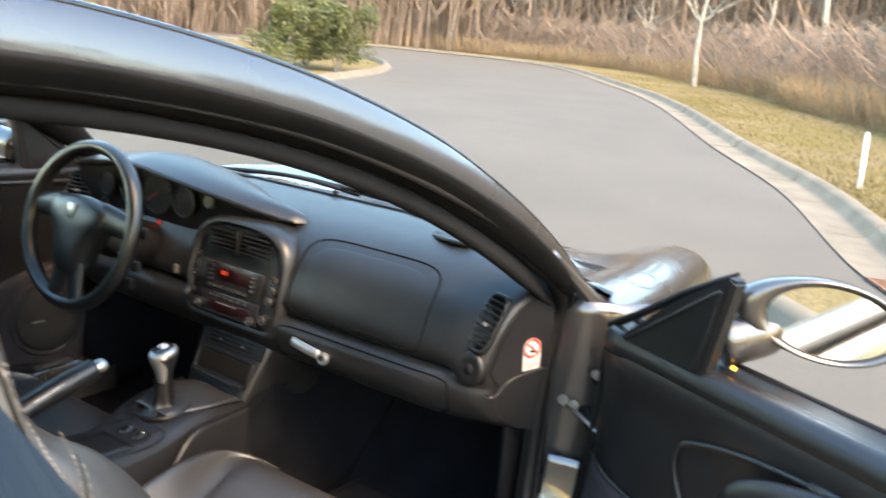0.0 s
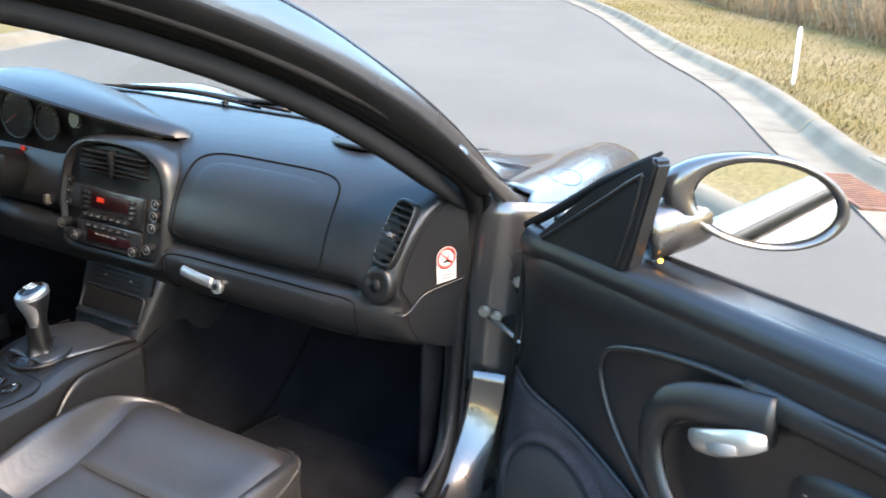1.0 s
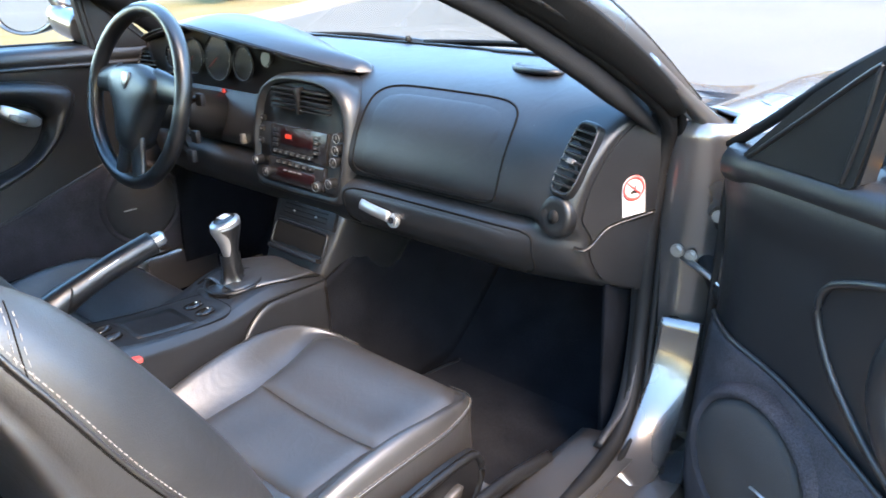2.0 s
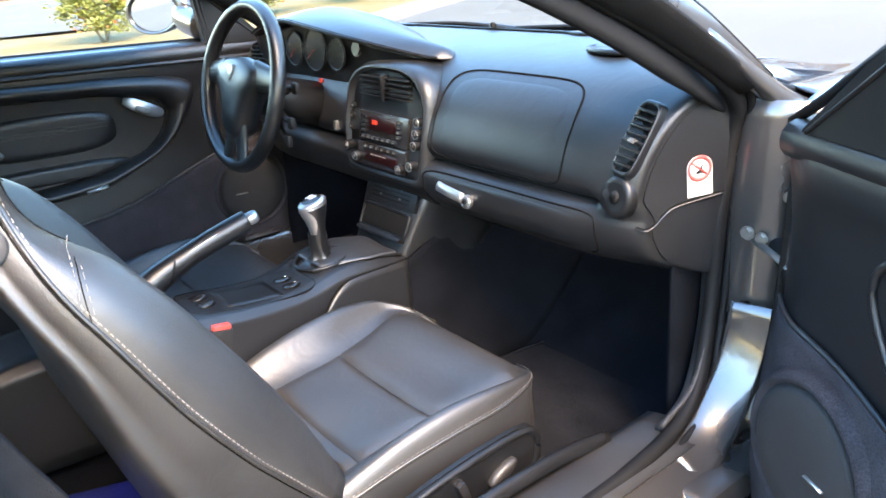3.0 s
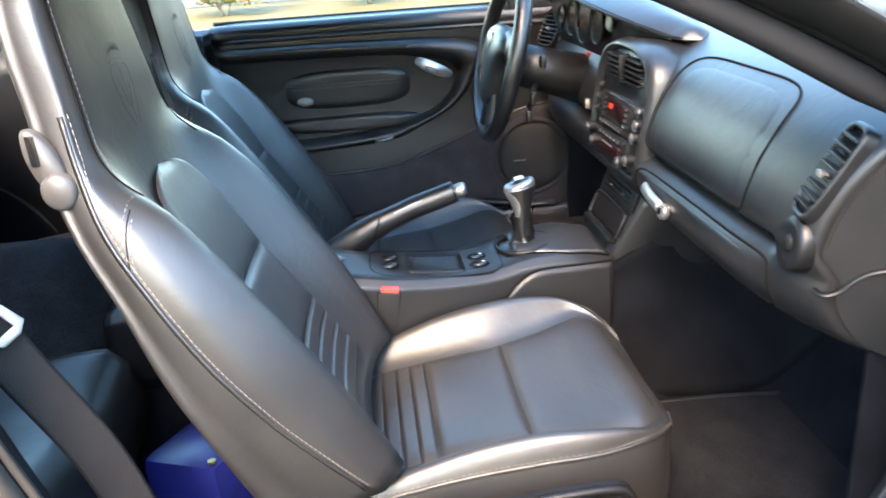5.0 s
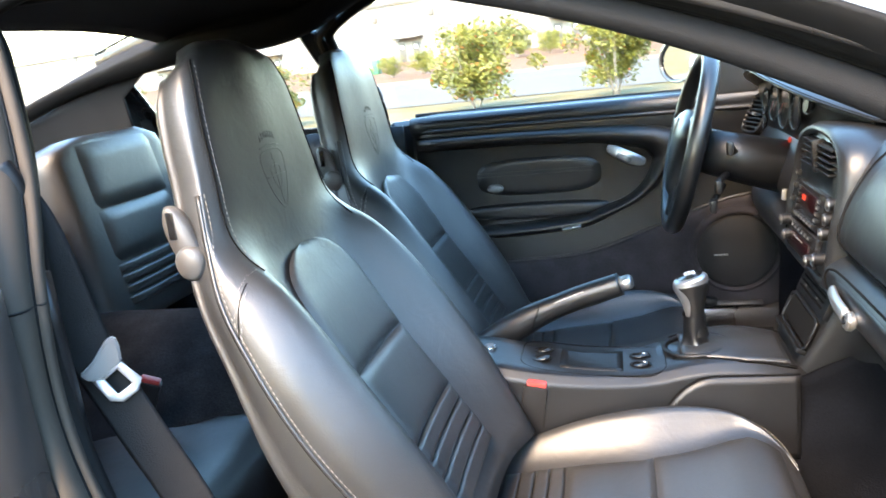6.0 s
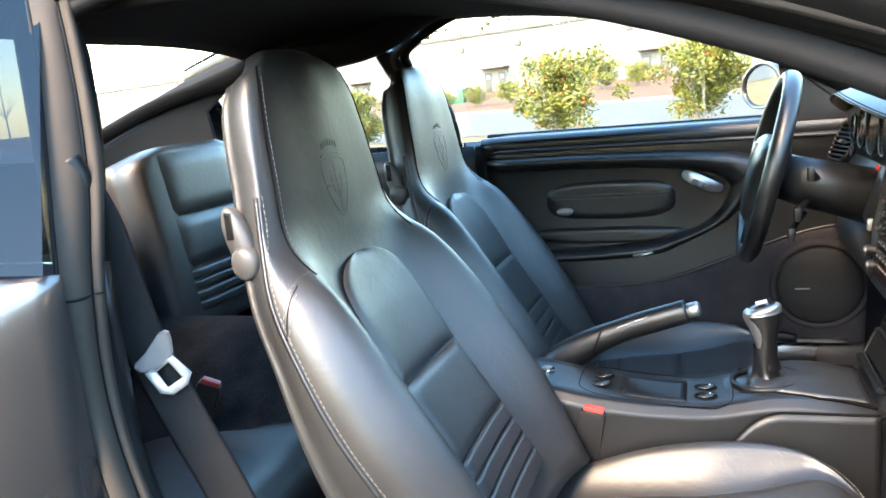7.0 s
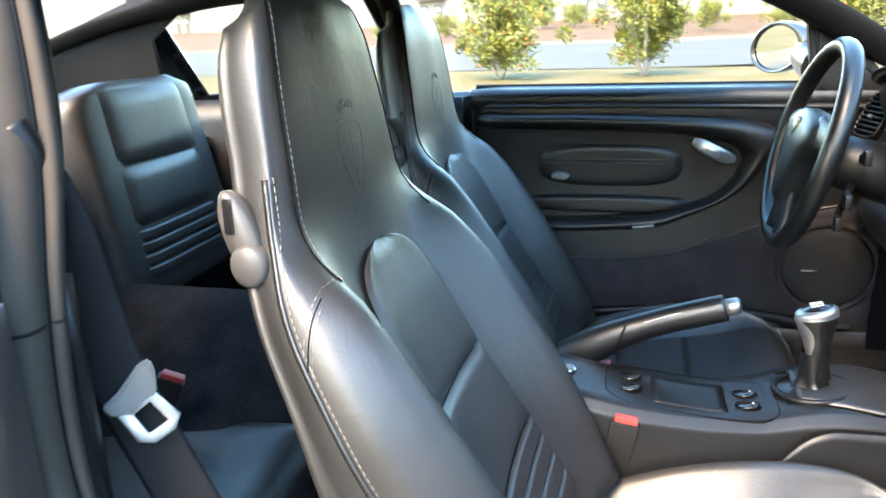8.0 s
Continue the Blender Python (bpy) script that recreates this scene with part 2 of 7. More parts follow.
def tube(points, radius, n=10, flat=1.0, up=(0, 0, 1), closed=False):
    """A round or flattened rod along the points; radius: a number, or a function of 0..1. flat: its thickness along up against its width."""
    p = [V(q) for q in points]
    rings = []
    for i, q in enumerate(p):
        a = p[(i - 1) % len(p)] if closed or i else q
        b = p[(i + 1) % len(p)] if closed or i < len(p) - 1 else q
        t = (b - a).normalized()
        side = t.cross(V(up))
        side = side.normalized() if side.length > 1e-4 else t.orthogonal().normalized()
        top = side.cross(t)
        r = radius(i / max(1, len(p) - 1)) if callable(radius) else radius
        rings.append([q + side * (r * math.cos(w)) + top * (r * flat * math.sin(w)) for w in (2 * math.pi * k / n for k in range(n))])
    return loft(rings, closed=closed)


def block(cx, cy, cz, sx, sy, sz, bev=0.004, m=None, seg=2):
    bm = bmesh.new()
    bmesh.ops.create_cube(bm, size=1, matrix=Matrix.Translation((cx, cy, cz)) @ Matrix.Diagonal((sx, sy, sz, 1)))
    if bev:
        bmesh.ops.bevel(bm, geom=bm.edges[:], offset=bev, segments=seg, affect="EDGES", profile=0.6)
    if m:
        bmesh.ops.transform(bm, matrix=m, verts=bm.verts)
    return smooth(bm, 40)


def disc(r, h, n=28, m=None, bev=0.0, r2=None):
    """A drum of radius r, height h along z, its base at 0."""
    bm = bmesh.new()
    bmesh.ops.create_cone(bm, cap_ends=True, segments=n, radius1=r, radius2=r if r2 is None else r2, depth=h, matrix=Matrix.Translation((0, 0, h / 2)))
    if bev:
        rims = [e for e in bm.edges if abs(e.verts[0].co.z - e.verts[1].co.z) < 1e-6]
        bmesh.ops.bevel(bm, geom=rims, offset=bev, segments=2, affect="EDGES")
    if m:
        bmesh.ops.transform(bm, matrix=m, verts=bm.verts)
    return smooth(bm, 35)


def prism(outline, depth, m=None, bev=0.0):
    """A plate with the outline in its x and y, depth thick along z."""
    bm = bmesh.new()
    low = [bm.verts.new((x, y, 0)) for x, y in outline]
    bm.faces.new(low)
    up = bmesh.ops.extrude_face_region(bm, geom=bm.faces[:])["geom"]
    bmesh.ops.translate(bm, vec=(0, 0, depth), verts=[g for g in up if isinstance(g, bmesh.types.BMVert)])
    bmesh.ops.recalc_face_normals(bm, faces=bm.faces[:])
    if bev:
        bmesh.ops.bevel(bm, geom=[e for e in bm.edges if e.calc_face_angle(0) > 0.6], offset=bev, segments=2, affect="EDGES")
    if m:
        bmesh.ops.transform(bm, matrix=m, verts=bm.verts)
    return smooth(bm, 35)


def patch(f, u0, u1, v0, v1, lift, rings=10, n=48, power=4.0, edge=6.0):
    """A puffed pad with a rounded outline laid on the sheet f(u, v), which returns a place and the way off the sheet."""
    bm = bmesh.new()
    cu, cv, hu, hv = (u0 + u1) / 2, (v0 + v1) / 2, (u1 - u0) / 2, (v1 - v0) / 2

    def at(rho, w):
        c, s = math.cos(w), math.sin(w)
        x, y = math.copysign(abs(c) ** (2 / power), c), math.copysign(abs(s) ** (2 / power), s)
        p, out = f(cu + hu * rho * x, cv + hv * rho * y)
        return V(p) + V(out) * (lift * (1 - rho**edge) - 0.002 * rho**edge)

    mid = bm.verts.new(at(0, 0))
    last = None
    for i in range(1, rings + 1):
        ring = [bm.verts.new(at((i / rings) ** 0.7, 2 * math.pi * k / n)) for k in range(n)]
        for k in range(n):
            if last:
                bm.faces.new((last[k], last[(k + 1) % n], ring[(k + 1) % n], ring[k]))
            else:
                bm.faces.new((mid, ring[k], ring[(k + 1) % n]))
        last = ring
    return smooth(bm)


def join(*bms):
    """One mesh out of several pieces of one part."""
    out = bmesh.new()
    for b in bms:
        me = bpy.data.meshes.new("piece")
        b.to_mesh(me)
        b.free()
        out.from_mesh(me)
        bpy.data.meshes.remove(me)
    return out


def stitches(points, name, parent, step=0.0034, r=0.00043):
    """A seam sewn with short threads along the points."""
    out = bmesh.new()
    p = [V(q) for q in points]
    run, k = 0.0, 0
    for a, b in zip(p, p[1:]):
        n = max(1, int((b - a).length / step))
        for i in range(n):
            if (k := k + 1) % 2:
                continue
            s, e = a.lerp(b, i / n), a.lerp(b, (i + 1.2) / n)
            d = (e - s).normalized()
            x = d.orthogonal().normalized() * r
            y = d.cross(x)
            v = [out.verts.new(q) for q in (s + x, s - x * 0.5 + y, s - x * 0.5 - y, e + x, e - x * 0.5 + y, e - x * 0.5 - y)]
            for f in ((0, 1, 4, 3), (1, 2, 5, 4), (2, 0, 3, 5)):
                out.faces.new([v[j] for j in f])
    return link(name, out, STITCH, parent)


def frame_of(origin, ahead, up=(0, 0, 1)):
    """The pose with z along ahead and y near up."""
    z = V(ahead).normalized()
    x = V(up).cross(z).normalized()
    y = z.cross(x)
    return Matrix((x, y, z)).transposed().to_4x4() if origin is None else Matrix.Translation(origin) @ Matrix((x, y, z)).transposed().to_4x4()


def empty(name, at, parent=None, label=""):
    ob = new(name)
    ob.empty_display_size = 0.1
    ob.location = at
    if parent:
        ob.parent = parent
    if label:
        ob["label"] = label
    return ob

# ---- the ground and what stands round the car ----
def rise(y):
    """The road climbs ahead of the car."""
    return 0.0 if y < 4 else 0.0425 * (y - 4) ** 2 / 2 if y < 6 else 0.085 * (y - 5) if y < 70 else 5.525 + 0.02 * (y - 70)


ASPHALT = material("asphalt", (0.080, 0.073, 0.061), 0.9, dark=(0.068, 0.062, 0.051), scale=0.6, bump=0.5, bscale=220, fine=0.30, spec=0.25)
CONCRETE = material("kerb_concrete", (0.150, 0.129, 0.098), 0.9, dark=(0.105, 0.091, 0.069), scale=2.2, bump=0.4, bscale=120, fine=0.12, spec=0.2)
GRASS = material("winter_grass", (0.108, 0.085, 0.031), 0.95, dark=(0.139, 0.105, 0.056), scale=0.6, bump=0.8, bscale=40, fine=0.4, spec=0.1)
STRAW = material("dry_straw", (0.199, 0.144, 0.088), 0.95, dark=(0.140, 0.100, 0.065), scale=0.8, fine=0.3, bscale=9, spec=0.1)
TWIG = material("brown_twigs", (0.185, 0.138, 0.110), 0.95, dark=(0.115, 0.088, 0.072), scale=0.35, fine=0.3, bscale=9, spec=0.1)
BARK = material("grey_bark", (0.34, 0.31, 0.27), 0.95, dark=(0.2, 0.18, 0.15), scale=3, bump=0.5, bscale=30, spec=0.1)
PINE = material("pine_green", (0.045, 0.065, 0.028), 0.9, dark=(0.03, 0.042, 0.02), scale=1.5, fine=0.3, bscale=9, spec=0.1)
LEAF = material("holly_leaf", (0.200, 0.191, 0.030), 0.5, dark=(0.089, 0.106, 0.019), scale=3.0, fine=0.35, bscale=20)
DARKLEAF = material("evergreen_leaf", (0.085, 0.092, 0.024), 0.5, dark=(0.040, 0.050, 0.014), scale=3.0, fine=0.35, bscale=20)
BERRY = material("red_berries", (0.42, 0.10, 0.025), 0.4)
MULCH = material("pine_mulch", (0.139, 0.083, 0.048), 0.95, dark=(0.091, 0.052, 0.031), scale=2, fine=0.3, bscale=30, spec=0.1)
RENDERED = material("white_wall", (0.180, 0.176, 0.168), 0.85, dark=(0.155, 0.151, 0.144), scale=0.4, bump=0.2, bscale=30)
COPING = material("grey_coping", (0.085, 0.080, 0.072), 0.7, vary=0.1)
GREYDOOR = material("grey_steel_door", (0.060, 0.057, 0.052), 0.5, vary=0.1)
GREENBOX = material("green_enamel", (0.02, 0.13, 0.06), 0.5, vary=0.15)
RUST = material("rusty_iron", (0.16, 0.075, 0.045), 0.8, metal=0.3, vary=0.4, scale=12, bump=0.5, bscale=80)

# ground: one sheet to the horizon, finer near the car
def ground_sheet():
    bm = bmesh.new()
    ys = [-900, -300, -100, -40] + list(range(-30, 3, 4)) + [3, 4, 4.5, 5, 5.5, 6, 7] + list(range(9, 75, 3)) + [100, 160, 300, 900]
    xs = [-900, -300, -120, -80] + list(range(-60, 61, 6)) + [80, 140, 300, 900]
    g = [[bm.verts.new((x, y, rise(y) - 0.012)) for y in ys] for x in xs]
    for i in range(len(xs) - 1):
        for j in range(len(ys) - 1):
            bm.faces.new((g[i][j], g[i + 1][j], g[i + 1][j + 1], g[i][j + 1]))
    return smooth(bm)


tagged(link("ground", ground_sheet(), GRASS), "olive and straw coloured winter lawn", "lawn", kind="structure")

KERB_R = spline([(3.1, -60, 0), (3.1, -20, 0), (3.05, -4, 0), (2.75, 2, 0), (2.10, 5.7, 0), (1.45, 7.3, 0), (0.46, 10.4, 0), (-1.18, 14.0, 0), (-4.2, 21.1, 0), (-7.5, 27, 0), (-15.2, 38, 0), (-24, 41, 0), (-40, 40, 0), (-90, 34, 0)], 130)
KERB_L = spline([(-7.2, -60, 0), (-7.2, -20, 0), (-7.4, -4, 0), (-8.1, 2, 0), (-9.2, 7.2, 0), (-9.9, 9.5, 0), (-10.9, 12.5, 0), (-12.3, 16.5, 0), (-14.2, 21.5, 0), (-17.5, 26, 0), (-23, 29.5, 0), (-30, 30.5, 0), (-45, 29, 0), (-90, 23, 0)], 130)


def strip(a, b, lift, n=10):
    """A sheet between two lines of the plan, laid on the slope."""
    def f(u, v):
        i = u * (len(a) - 1)
        k = min(int(i), len(a) - 2)
        p, q = a[k].lerp(a[k + 1], i - k), b[k].lerp(b[k + 1], i - k)
        r = p.lerp(q, v)
        return (r.x, r.y, rise(r.y) + lift)

    return surf(len(a) - 1, n, f)


tagged(link("road", strip(KERB_L, KERB_R, 0.0, 14), ASPHALT), "worn grey asphalt road curving uphill", "road", kind="structure")


def kerb(line, side, name, label):
    """A rolled kerb and its gutter pan, in cast lengths with a joint between them."""
    prof = [(0.42, 0.0015), (0.30, 0.003), (0.04, 0.003), (-0.02, 0.03), (-0.06, 0.11), (-0.11, 0.145), (-0.20, 0.15), (-0.24, 0.13), (-0.26, -0.05)]
    dense = [p for p in spline(line, 4 * len(line))]
    pieces, run = [], []
    for a, b in zip(dense, dense[1:]):
        run.append(a)
        if (run[0] - b).length > 3.0:
            pieces.append(run + [b.lerp(a, 0.02 / max(0.03, (b - a).length))])
            run = []
    holder = tagged(empty(name, (0, 0, 0)), label, "kerb", kind="structure")
    for k, pts in enumerate(pieces):
        if pts[0].y < -14 or pts[0].x < -60:
            continue
        bm = bmesh.new()
        rows = []
        for i, p in enumerate(pts):
            t = (pts[min(i + 1, len(pts) - 1)] - pts[max(i - 1, 0)]).normalized()
            n = V((-t.y, t.x, 0)) * side
            rows.append([bm.verts.new((p.x + n.x * d, p.y + n.y * d, rise(p.y) + h + 0.001)) for d, h in prof])
        for r, s in zip(rows, rows[1:]):
            for j in range(len(prof) - 1):
                bm.faces.new((r[j], s[j], s[j + 1], r[j + 1]))
        for r in (rows[0], rows[-1]):
            bm.faces.new(r)
        link("kerbstone", smooth(bm, 50), CONCRETE, holder)


kerb(KERB_R, 1, "kerb_right", "pale concrete kerb and gutter along the lawn")
kerb(KERB_L, -1, "kerb_left", "pale concrete kerb along the planted strip")


def scatter(bm, p, h, w, lean, rnd):
    """One thin tapering blade or twig."""
    a = rnd.uniform(0, math.pi)
    dx, dy = math.cos(a) * w, math.sin(a) * w
    tx, ty = rnd.gauss(0, lean) * h, rnd.gauss(0, lean) * h
    v = [bm.verts.new(q) for q in ((p[0] - dx, p[1] - dy, p[2]), (p[0] + dx, p[1] + dy, p[2]), (p[0] + tx * 0.5 + dx * 0.6, p[1] + ty * 0.5 + dy * 0.6, p[2] + h * 0.6), (p[0] + tx, p[1] + ty, p[2] + h))]
    bm.faces.new((v[0], v[1], v[2]))
    bm.faces.new((v[0], v[2], v[3]))


def along(line, u):
    i = u * (len(line) - 1)
    k = min(int(i), len(line) - 2)
    p = line[k].lerp(line[k + 1], i - k)
    t = (line[k + 1] - line[k]).normalized()
    return p, V((-t.y, t.x, 0))


def brush(name, mat, count, near, far, h0, h1, w, lean, seed, lo=0.36, hi=1.0, lift=0.0, label="", category=""):
    """Dry growth in a belt beyond the right kerb."""
    rnd = random.Random(seed)
    bm = bmesh.new()
    for _ in range(count):
        p, n = along(KERB_R, rnd.uniform(lo, hi))
        d = near + (far - near) * rnd.random() ** 1.3
        d += 1.2 * noise.noise((p.x * 0.12, p.y * 0.12, seed))
        q = p - n * d
        z = rise(q.y) + lift * rnd.random() ** 1.6
        scatter(bm, (q.x, q.y, z), rnd.uniform(h0, h1), w * rnd.uniform(0.5, 1.5), lean, rnd)
    return tagged(link(name, bm, mat), label, category, kind="stuff")


brush("lawn_tufts", GRASS, 26000, 0.3, 6.0, 0.03, 0.09, 0.008, 0.5, 3, 0.33, 0.75, 0.0, "short winter grass blades with straw among them", "grass")
brush("tall_dry_grass", STRAW, 36000, 4.5, 9.5, 0.4, 1.20, 0.009, 0.26, 5, 0.30, 1.0, 0.0, "tall tawny dry grass at the field edge", "dry grass")
brush("brown_brush", TWIG, 110000, 5.5, 30, 0.25, 0.95, 0.008, 0.7, 6, 0.25, 1.0, 2.3, "leafless reddish-brown brush of twigs and stems", "brush")


def bare_tree(h, seed, mat):
    """A slim leafless tree: tapered trunk and forking limbs."""
    rnd = random.Random(seed)
    bm = bmesh.new()

    def limb(p, d, length, r, depth):
        q, pts = p.copy(), [p.copy()]
        for _ in range(4):
            d = (d + V((rnd.gauss(0, 0.10), rnd.gauss(0, 0.10), rnd.gauss(0.02, 0.04)))).normalized()
            q = q + d * length / 4
            pts.append(q.copy())
        n = 6 if depth == 0 else 4
        rings = []
        for i, c in enumerate(pts):
            rr = r * (1 - 0.7 * i / 4)
            x = d.orthogonal().normalized()
            y = d.cross(x)
            rings.append([bm.verts.new(c + x * (rr * math.cos(2 * math.pi * k / n)) + y * (rr * math.sin(2 * math.pi * k / n))) for k in range(n)])
        for a, b in zip(rings, rings[1:]):
            for k in range(n):
                bm.faces.new((a[k], a[(k + 1) % n], b[(k + 1) % n], b[k]))
        if depth < 3:
            for i in range(7 if depth == 0 else 4):
                c = pts[rnd.randint(1 if depth else 2, 4)]
                a = rnd.uniform(0, 2 * math.pi)
                e = (d * rnd.uniform(0.5, 1.0) + V((math.cos(a), math.sin(a), 0.2)) * 0.8).normalized()
                limb(c, e, length * rnd.uniform(0.35, 0.6), r * 0.38, depth + 1)

    limb(V((0, 0, 0)), V((0, 0, 1)), h * 0.7, h * 0.016, 0)
    return smooth(bm)


tree_kinds = []
for seed, h in ((1, 7.5), (2, 9.5), (7, 8.5)):
    t = tagged(empty("bare_tree", (0, 0, 0)), "slim leafless tree with pale grey bark", "tree", "bare trees at the field edge")
    link("trunk", bare_tree(h, seed, BARK), BARK, t)
    tree_kinds.append(t)
# leaning a little to the low side of the slope
spots = [(-6.6, 33.5), (-21, 50), (-27, 47), (-12, 44), (-2.5, 41), (3, 33), (-33, 52), (-17, 58), (5, 26), (-24, 60), (-7, 52), (0, 56), (9, 38), (-40, 50), (-46, 56), (-52, 49)]
rnd = random.Random(4)
for k, (x, y) in enumerate(spots):
    m = pose(x, y, rise(y) - 0.05, 0, -4, rnd.uniform(0, 360))
    if k < 3:
        tree_kinds[k].matrix_basis = m
    else:
        copy_thing(tree_kinds[k % 3], m @ Matrix.Scale(rnd.uniform(0.8, 1.25), 4))


def pine_wood():
    """Evergreens far behind the field, as many drooping sprays."""
    rnd = random.Random(9)
    bm = bmesh.new()
    for _ in range(95):
        a = rnd.uniform(-0.9, 1.35)
        d = rnd.uniform(70, 110)
        cx, cy = -d * math.sin(a), d * math.cos(a)
        if cy < 12:
            continue
        h, r = rnd.uniform(11, 23), rnd.uniform(2.4, 4.2)
        for _ in range(230):
            t = rnd.random() ** 0.8
            w = rnd.uniform(0, 2 * math.pi)
            rr = r * (1 - t) * rnd.uniform(0.4, 1.1) + 0.2
            p = V((cx + rr * math.cos(w), cy + rr * math.sin(w), rise(cy) + 0.6 + t * h))
            s = rnd.uniform(0.5, 1.1)
            e = V((math.cos(w), math.sin(w), rnd.uniform(-0.6, 0.2))).normalized() * s
            n = V((-math.sin(w), math.cos(w), rnd.uniform(-0.5, 0.5))) * s * 0.4
            bm.faces.new([bm.verts.new(q) for q in (p - n, p + e, p + n)])
            bm.faces.new([bm.verts.new(q) for q in (p - e * 0.3 + V((0, 0, s * 0.5)), p + e * 0.8, p + n * 0.6 - V((0, 0, s * 0.4)))])
    return bm


def side_wood():
    """Mixed trees across the road on the right, mirrored in paint and glass."""
    rnd = random.Random(19)
    bm = bmesh.new()
    for _ in range(110):
        a = rnd.uniform(0.9, 3.7)
        d = rnd.uniform(34, 60)
        cx, cy = d * math.sin(a), d * math.cos(a)
        if -9 < cx < 6:
            continue
        h, r = rnd.uniform(7, 12), rnd.uniform(2.2, 4.0)
        for _ in range(170):
            t = rnd.random() ** 0.8
            w = rnd.uniform(0, 2 * math.pi)
            rr = r * math.sin(math.pi * (0.15 + 0.85 * t)) * rnd.uniform(0.3, 1.1) + 0.3
            p = V((cx + rr * math.cos(w), cy + rr * math.sin(w), 0.4 + t * h))
            s = rnd.uniform(0.5, 1.2)
            e = V((math.cos(w), math.sin(w), rnd.uniform(-0.6, 0.3))).normalized() * s
            n = V((-math.sin(w), math.cos(w), rnd.uniform(-0.5, 0.5))) * s * 0.5
            bm.faces.new([bm.verts.new(q) for q in (p - n, p + e, p + n)])
    return bm


tagged(link("side_wood", side_wood(), PINE), "dark green trees across the road", "woods", kind="stuff")
tagged(link("pine_wood", pine_wood(), PINE), "dark evergreen wood behind the field", "woods", kind="stuff")


def far_twigs():
    """The grey-brown winter wood that closes the view."""
    rnd = random.Random(12)
    bm = bmesh.new()
    for _ in range(62000):
        a = rnd.uniform(-0.95, 1.0)
        d = rnd.uniform(52, 85)
        x, y = -d * math.sin(a), d * math.cos(a)
        if rnd.random() < 0.2:
            scatter(bm, (x, y, rise(y)), rnd.uniform(4, 17), rnd.uniform(0.02, 0.06), 0.08, rnd)
        else:
            # side twigs of the crowns
            scatter(bm, (x, y, rise(y) + rnd.uniform(0, 13)), rnd.uniform(0.8, 3.2), rnd.uniform(0.010, 0.028), 0.6, rnd)
    return bm


tagged(link("winter_wood", far_twigs(), TWIG), "leafless grey-brown winter wood", "woods", kind="stuff")


def post():
    holder = tagged(empty("marker_post", (0.90, 11.4, rise(11.4) + 0.14)), "thin white plastic marker post in the lawn", "post")
    holder.rotation_euler = (0, radians(-4), 0)
    link("shaft", tube([(0, 0, -0.15), (0, 0, 0.25), (0, 0, 0.56), (0.0, 0, 0.61)], lambda t: 0.028 if t < 0.95 else 0.016, 12), WHITE, holder)


post()


def storm_drain():
    holder = tagged(empty("storm_drain", (1.62, 6.45, rise(6.45))), "rusty iron gutter grate by the kerb", "drain")
    holder.rotation_euler = (radians(4), 0, radians(27))
    link("grate_frame", join(*[block(x, y, 0.012, sx, sy, 0.02, 0.003) for x, y, sx, sy in ((-0.22, 0, 0.03, 0.9), (0.22, 0, 0.03, 0.9), (0, -0.44, 0.46, 0.03), (0, 0.44, 0.46, 0.03))]), RUST, holder)
    for k in range(16):
        link("grate_bar", block(0, -0.40 + k * 0.053, 0.012, 0.42, 0.022, 0.016, 0.002), RUST, holder)
    link("hood", block(0.47, 0, 0.09, 0.34, 1.0, 0.16, 0.03), CONCRETE, holder, "pale concrete kerb inlet")


storm_drain()


# left of the car: planted strip, car park road, white hall
def shrub(seed, r, h, leaves, name, label, group, berries=True, leaf=None):
    """An upright evergreen shrub: stems, and a loose crown of single leaves."""
    rnd = random.Random(seed)
    holder = tagged(empty(name, (0, 0, 0)), label, "shrub", group)
    stems = []
    for _ in range(7):
        a = rnd.uniform(0, 2 * math.pi)
        stems.append(tube(spline([(0.04 * math.cos(a), 0.04 * math.sin(a), -0.05), (r * 0.25 * math.cos(a), r * 0.25 * math.sin(a), h * 0.35), (r * 0.5 * math.cos(a), r * 0.5 * math.sin(a), h * 0.8)], 6), lambda t: 0.022 * (1 - 0.7 * t), 5))
    link("trunk", join(*stems), BARK, holder)
    lobes = [(rnd.gauss(0, r * 0.42), rnd.gauss(0, r * 0.42), h * (0.18 + 0.80 * rnd.random() ** 0.8), r * rnd.uniform(0.14, 0.36)) for _ in range(54)]
    bm, red = bmesh.new(), bmesh.new()
    for k in range(leaves):
        x, y, z, q = rnd.choice(lobes)
        d = V((rnd.gauss(0, 1), rnd.gauss(0, 1), rnd.gauss(0, 1))).normalized()
        p = V((x, y, z)) + d * q * rnd.random() ** 0.45 * 1.1
        if p.z < 0.12 * h:
            continue
        s = rnd.uniform(0.032, 0.068)
        e = (d + V((rnd.gauss(0, 0.6), rnd.gauss(0, 0.6), rnd.gauss(0.3, 0.6)))).normalized()
        n = e.orthogonal().normalized()
        n.rotate(Matrix.Rotation(rnd.uniform(0, 6.28), 3, e))
        f = e.cross(n) * s * 0.25
        b = red if berries and rnd.random() < 0.022 else bm
        b.faces.new([b.verts.new(c) for c in (p - e * s, p + n * s * 0.5 + f, p + e * s, p - n * s * 0.5 + f)])
    tagged(link("crown", bm, leaf or LEAF, holder), kind="stuff")
    if berries:
        tagged(link("berry_clusters", red, BERRY, holder, "orange-red berry clusters"), kind="stuff")
    else:
        red.free()
    return holder


hollies = [shrub(20 + k, 1.06, h, 7600, "holly_shrub", "yellow-green holly shrub with orange-red berries", "shrubs along the planted strip") for k, h in enumerate((1.9, 2.15))]
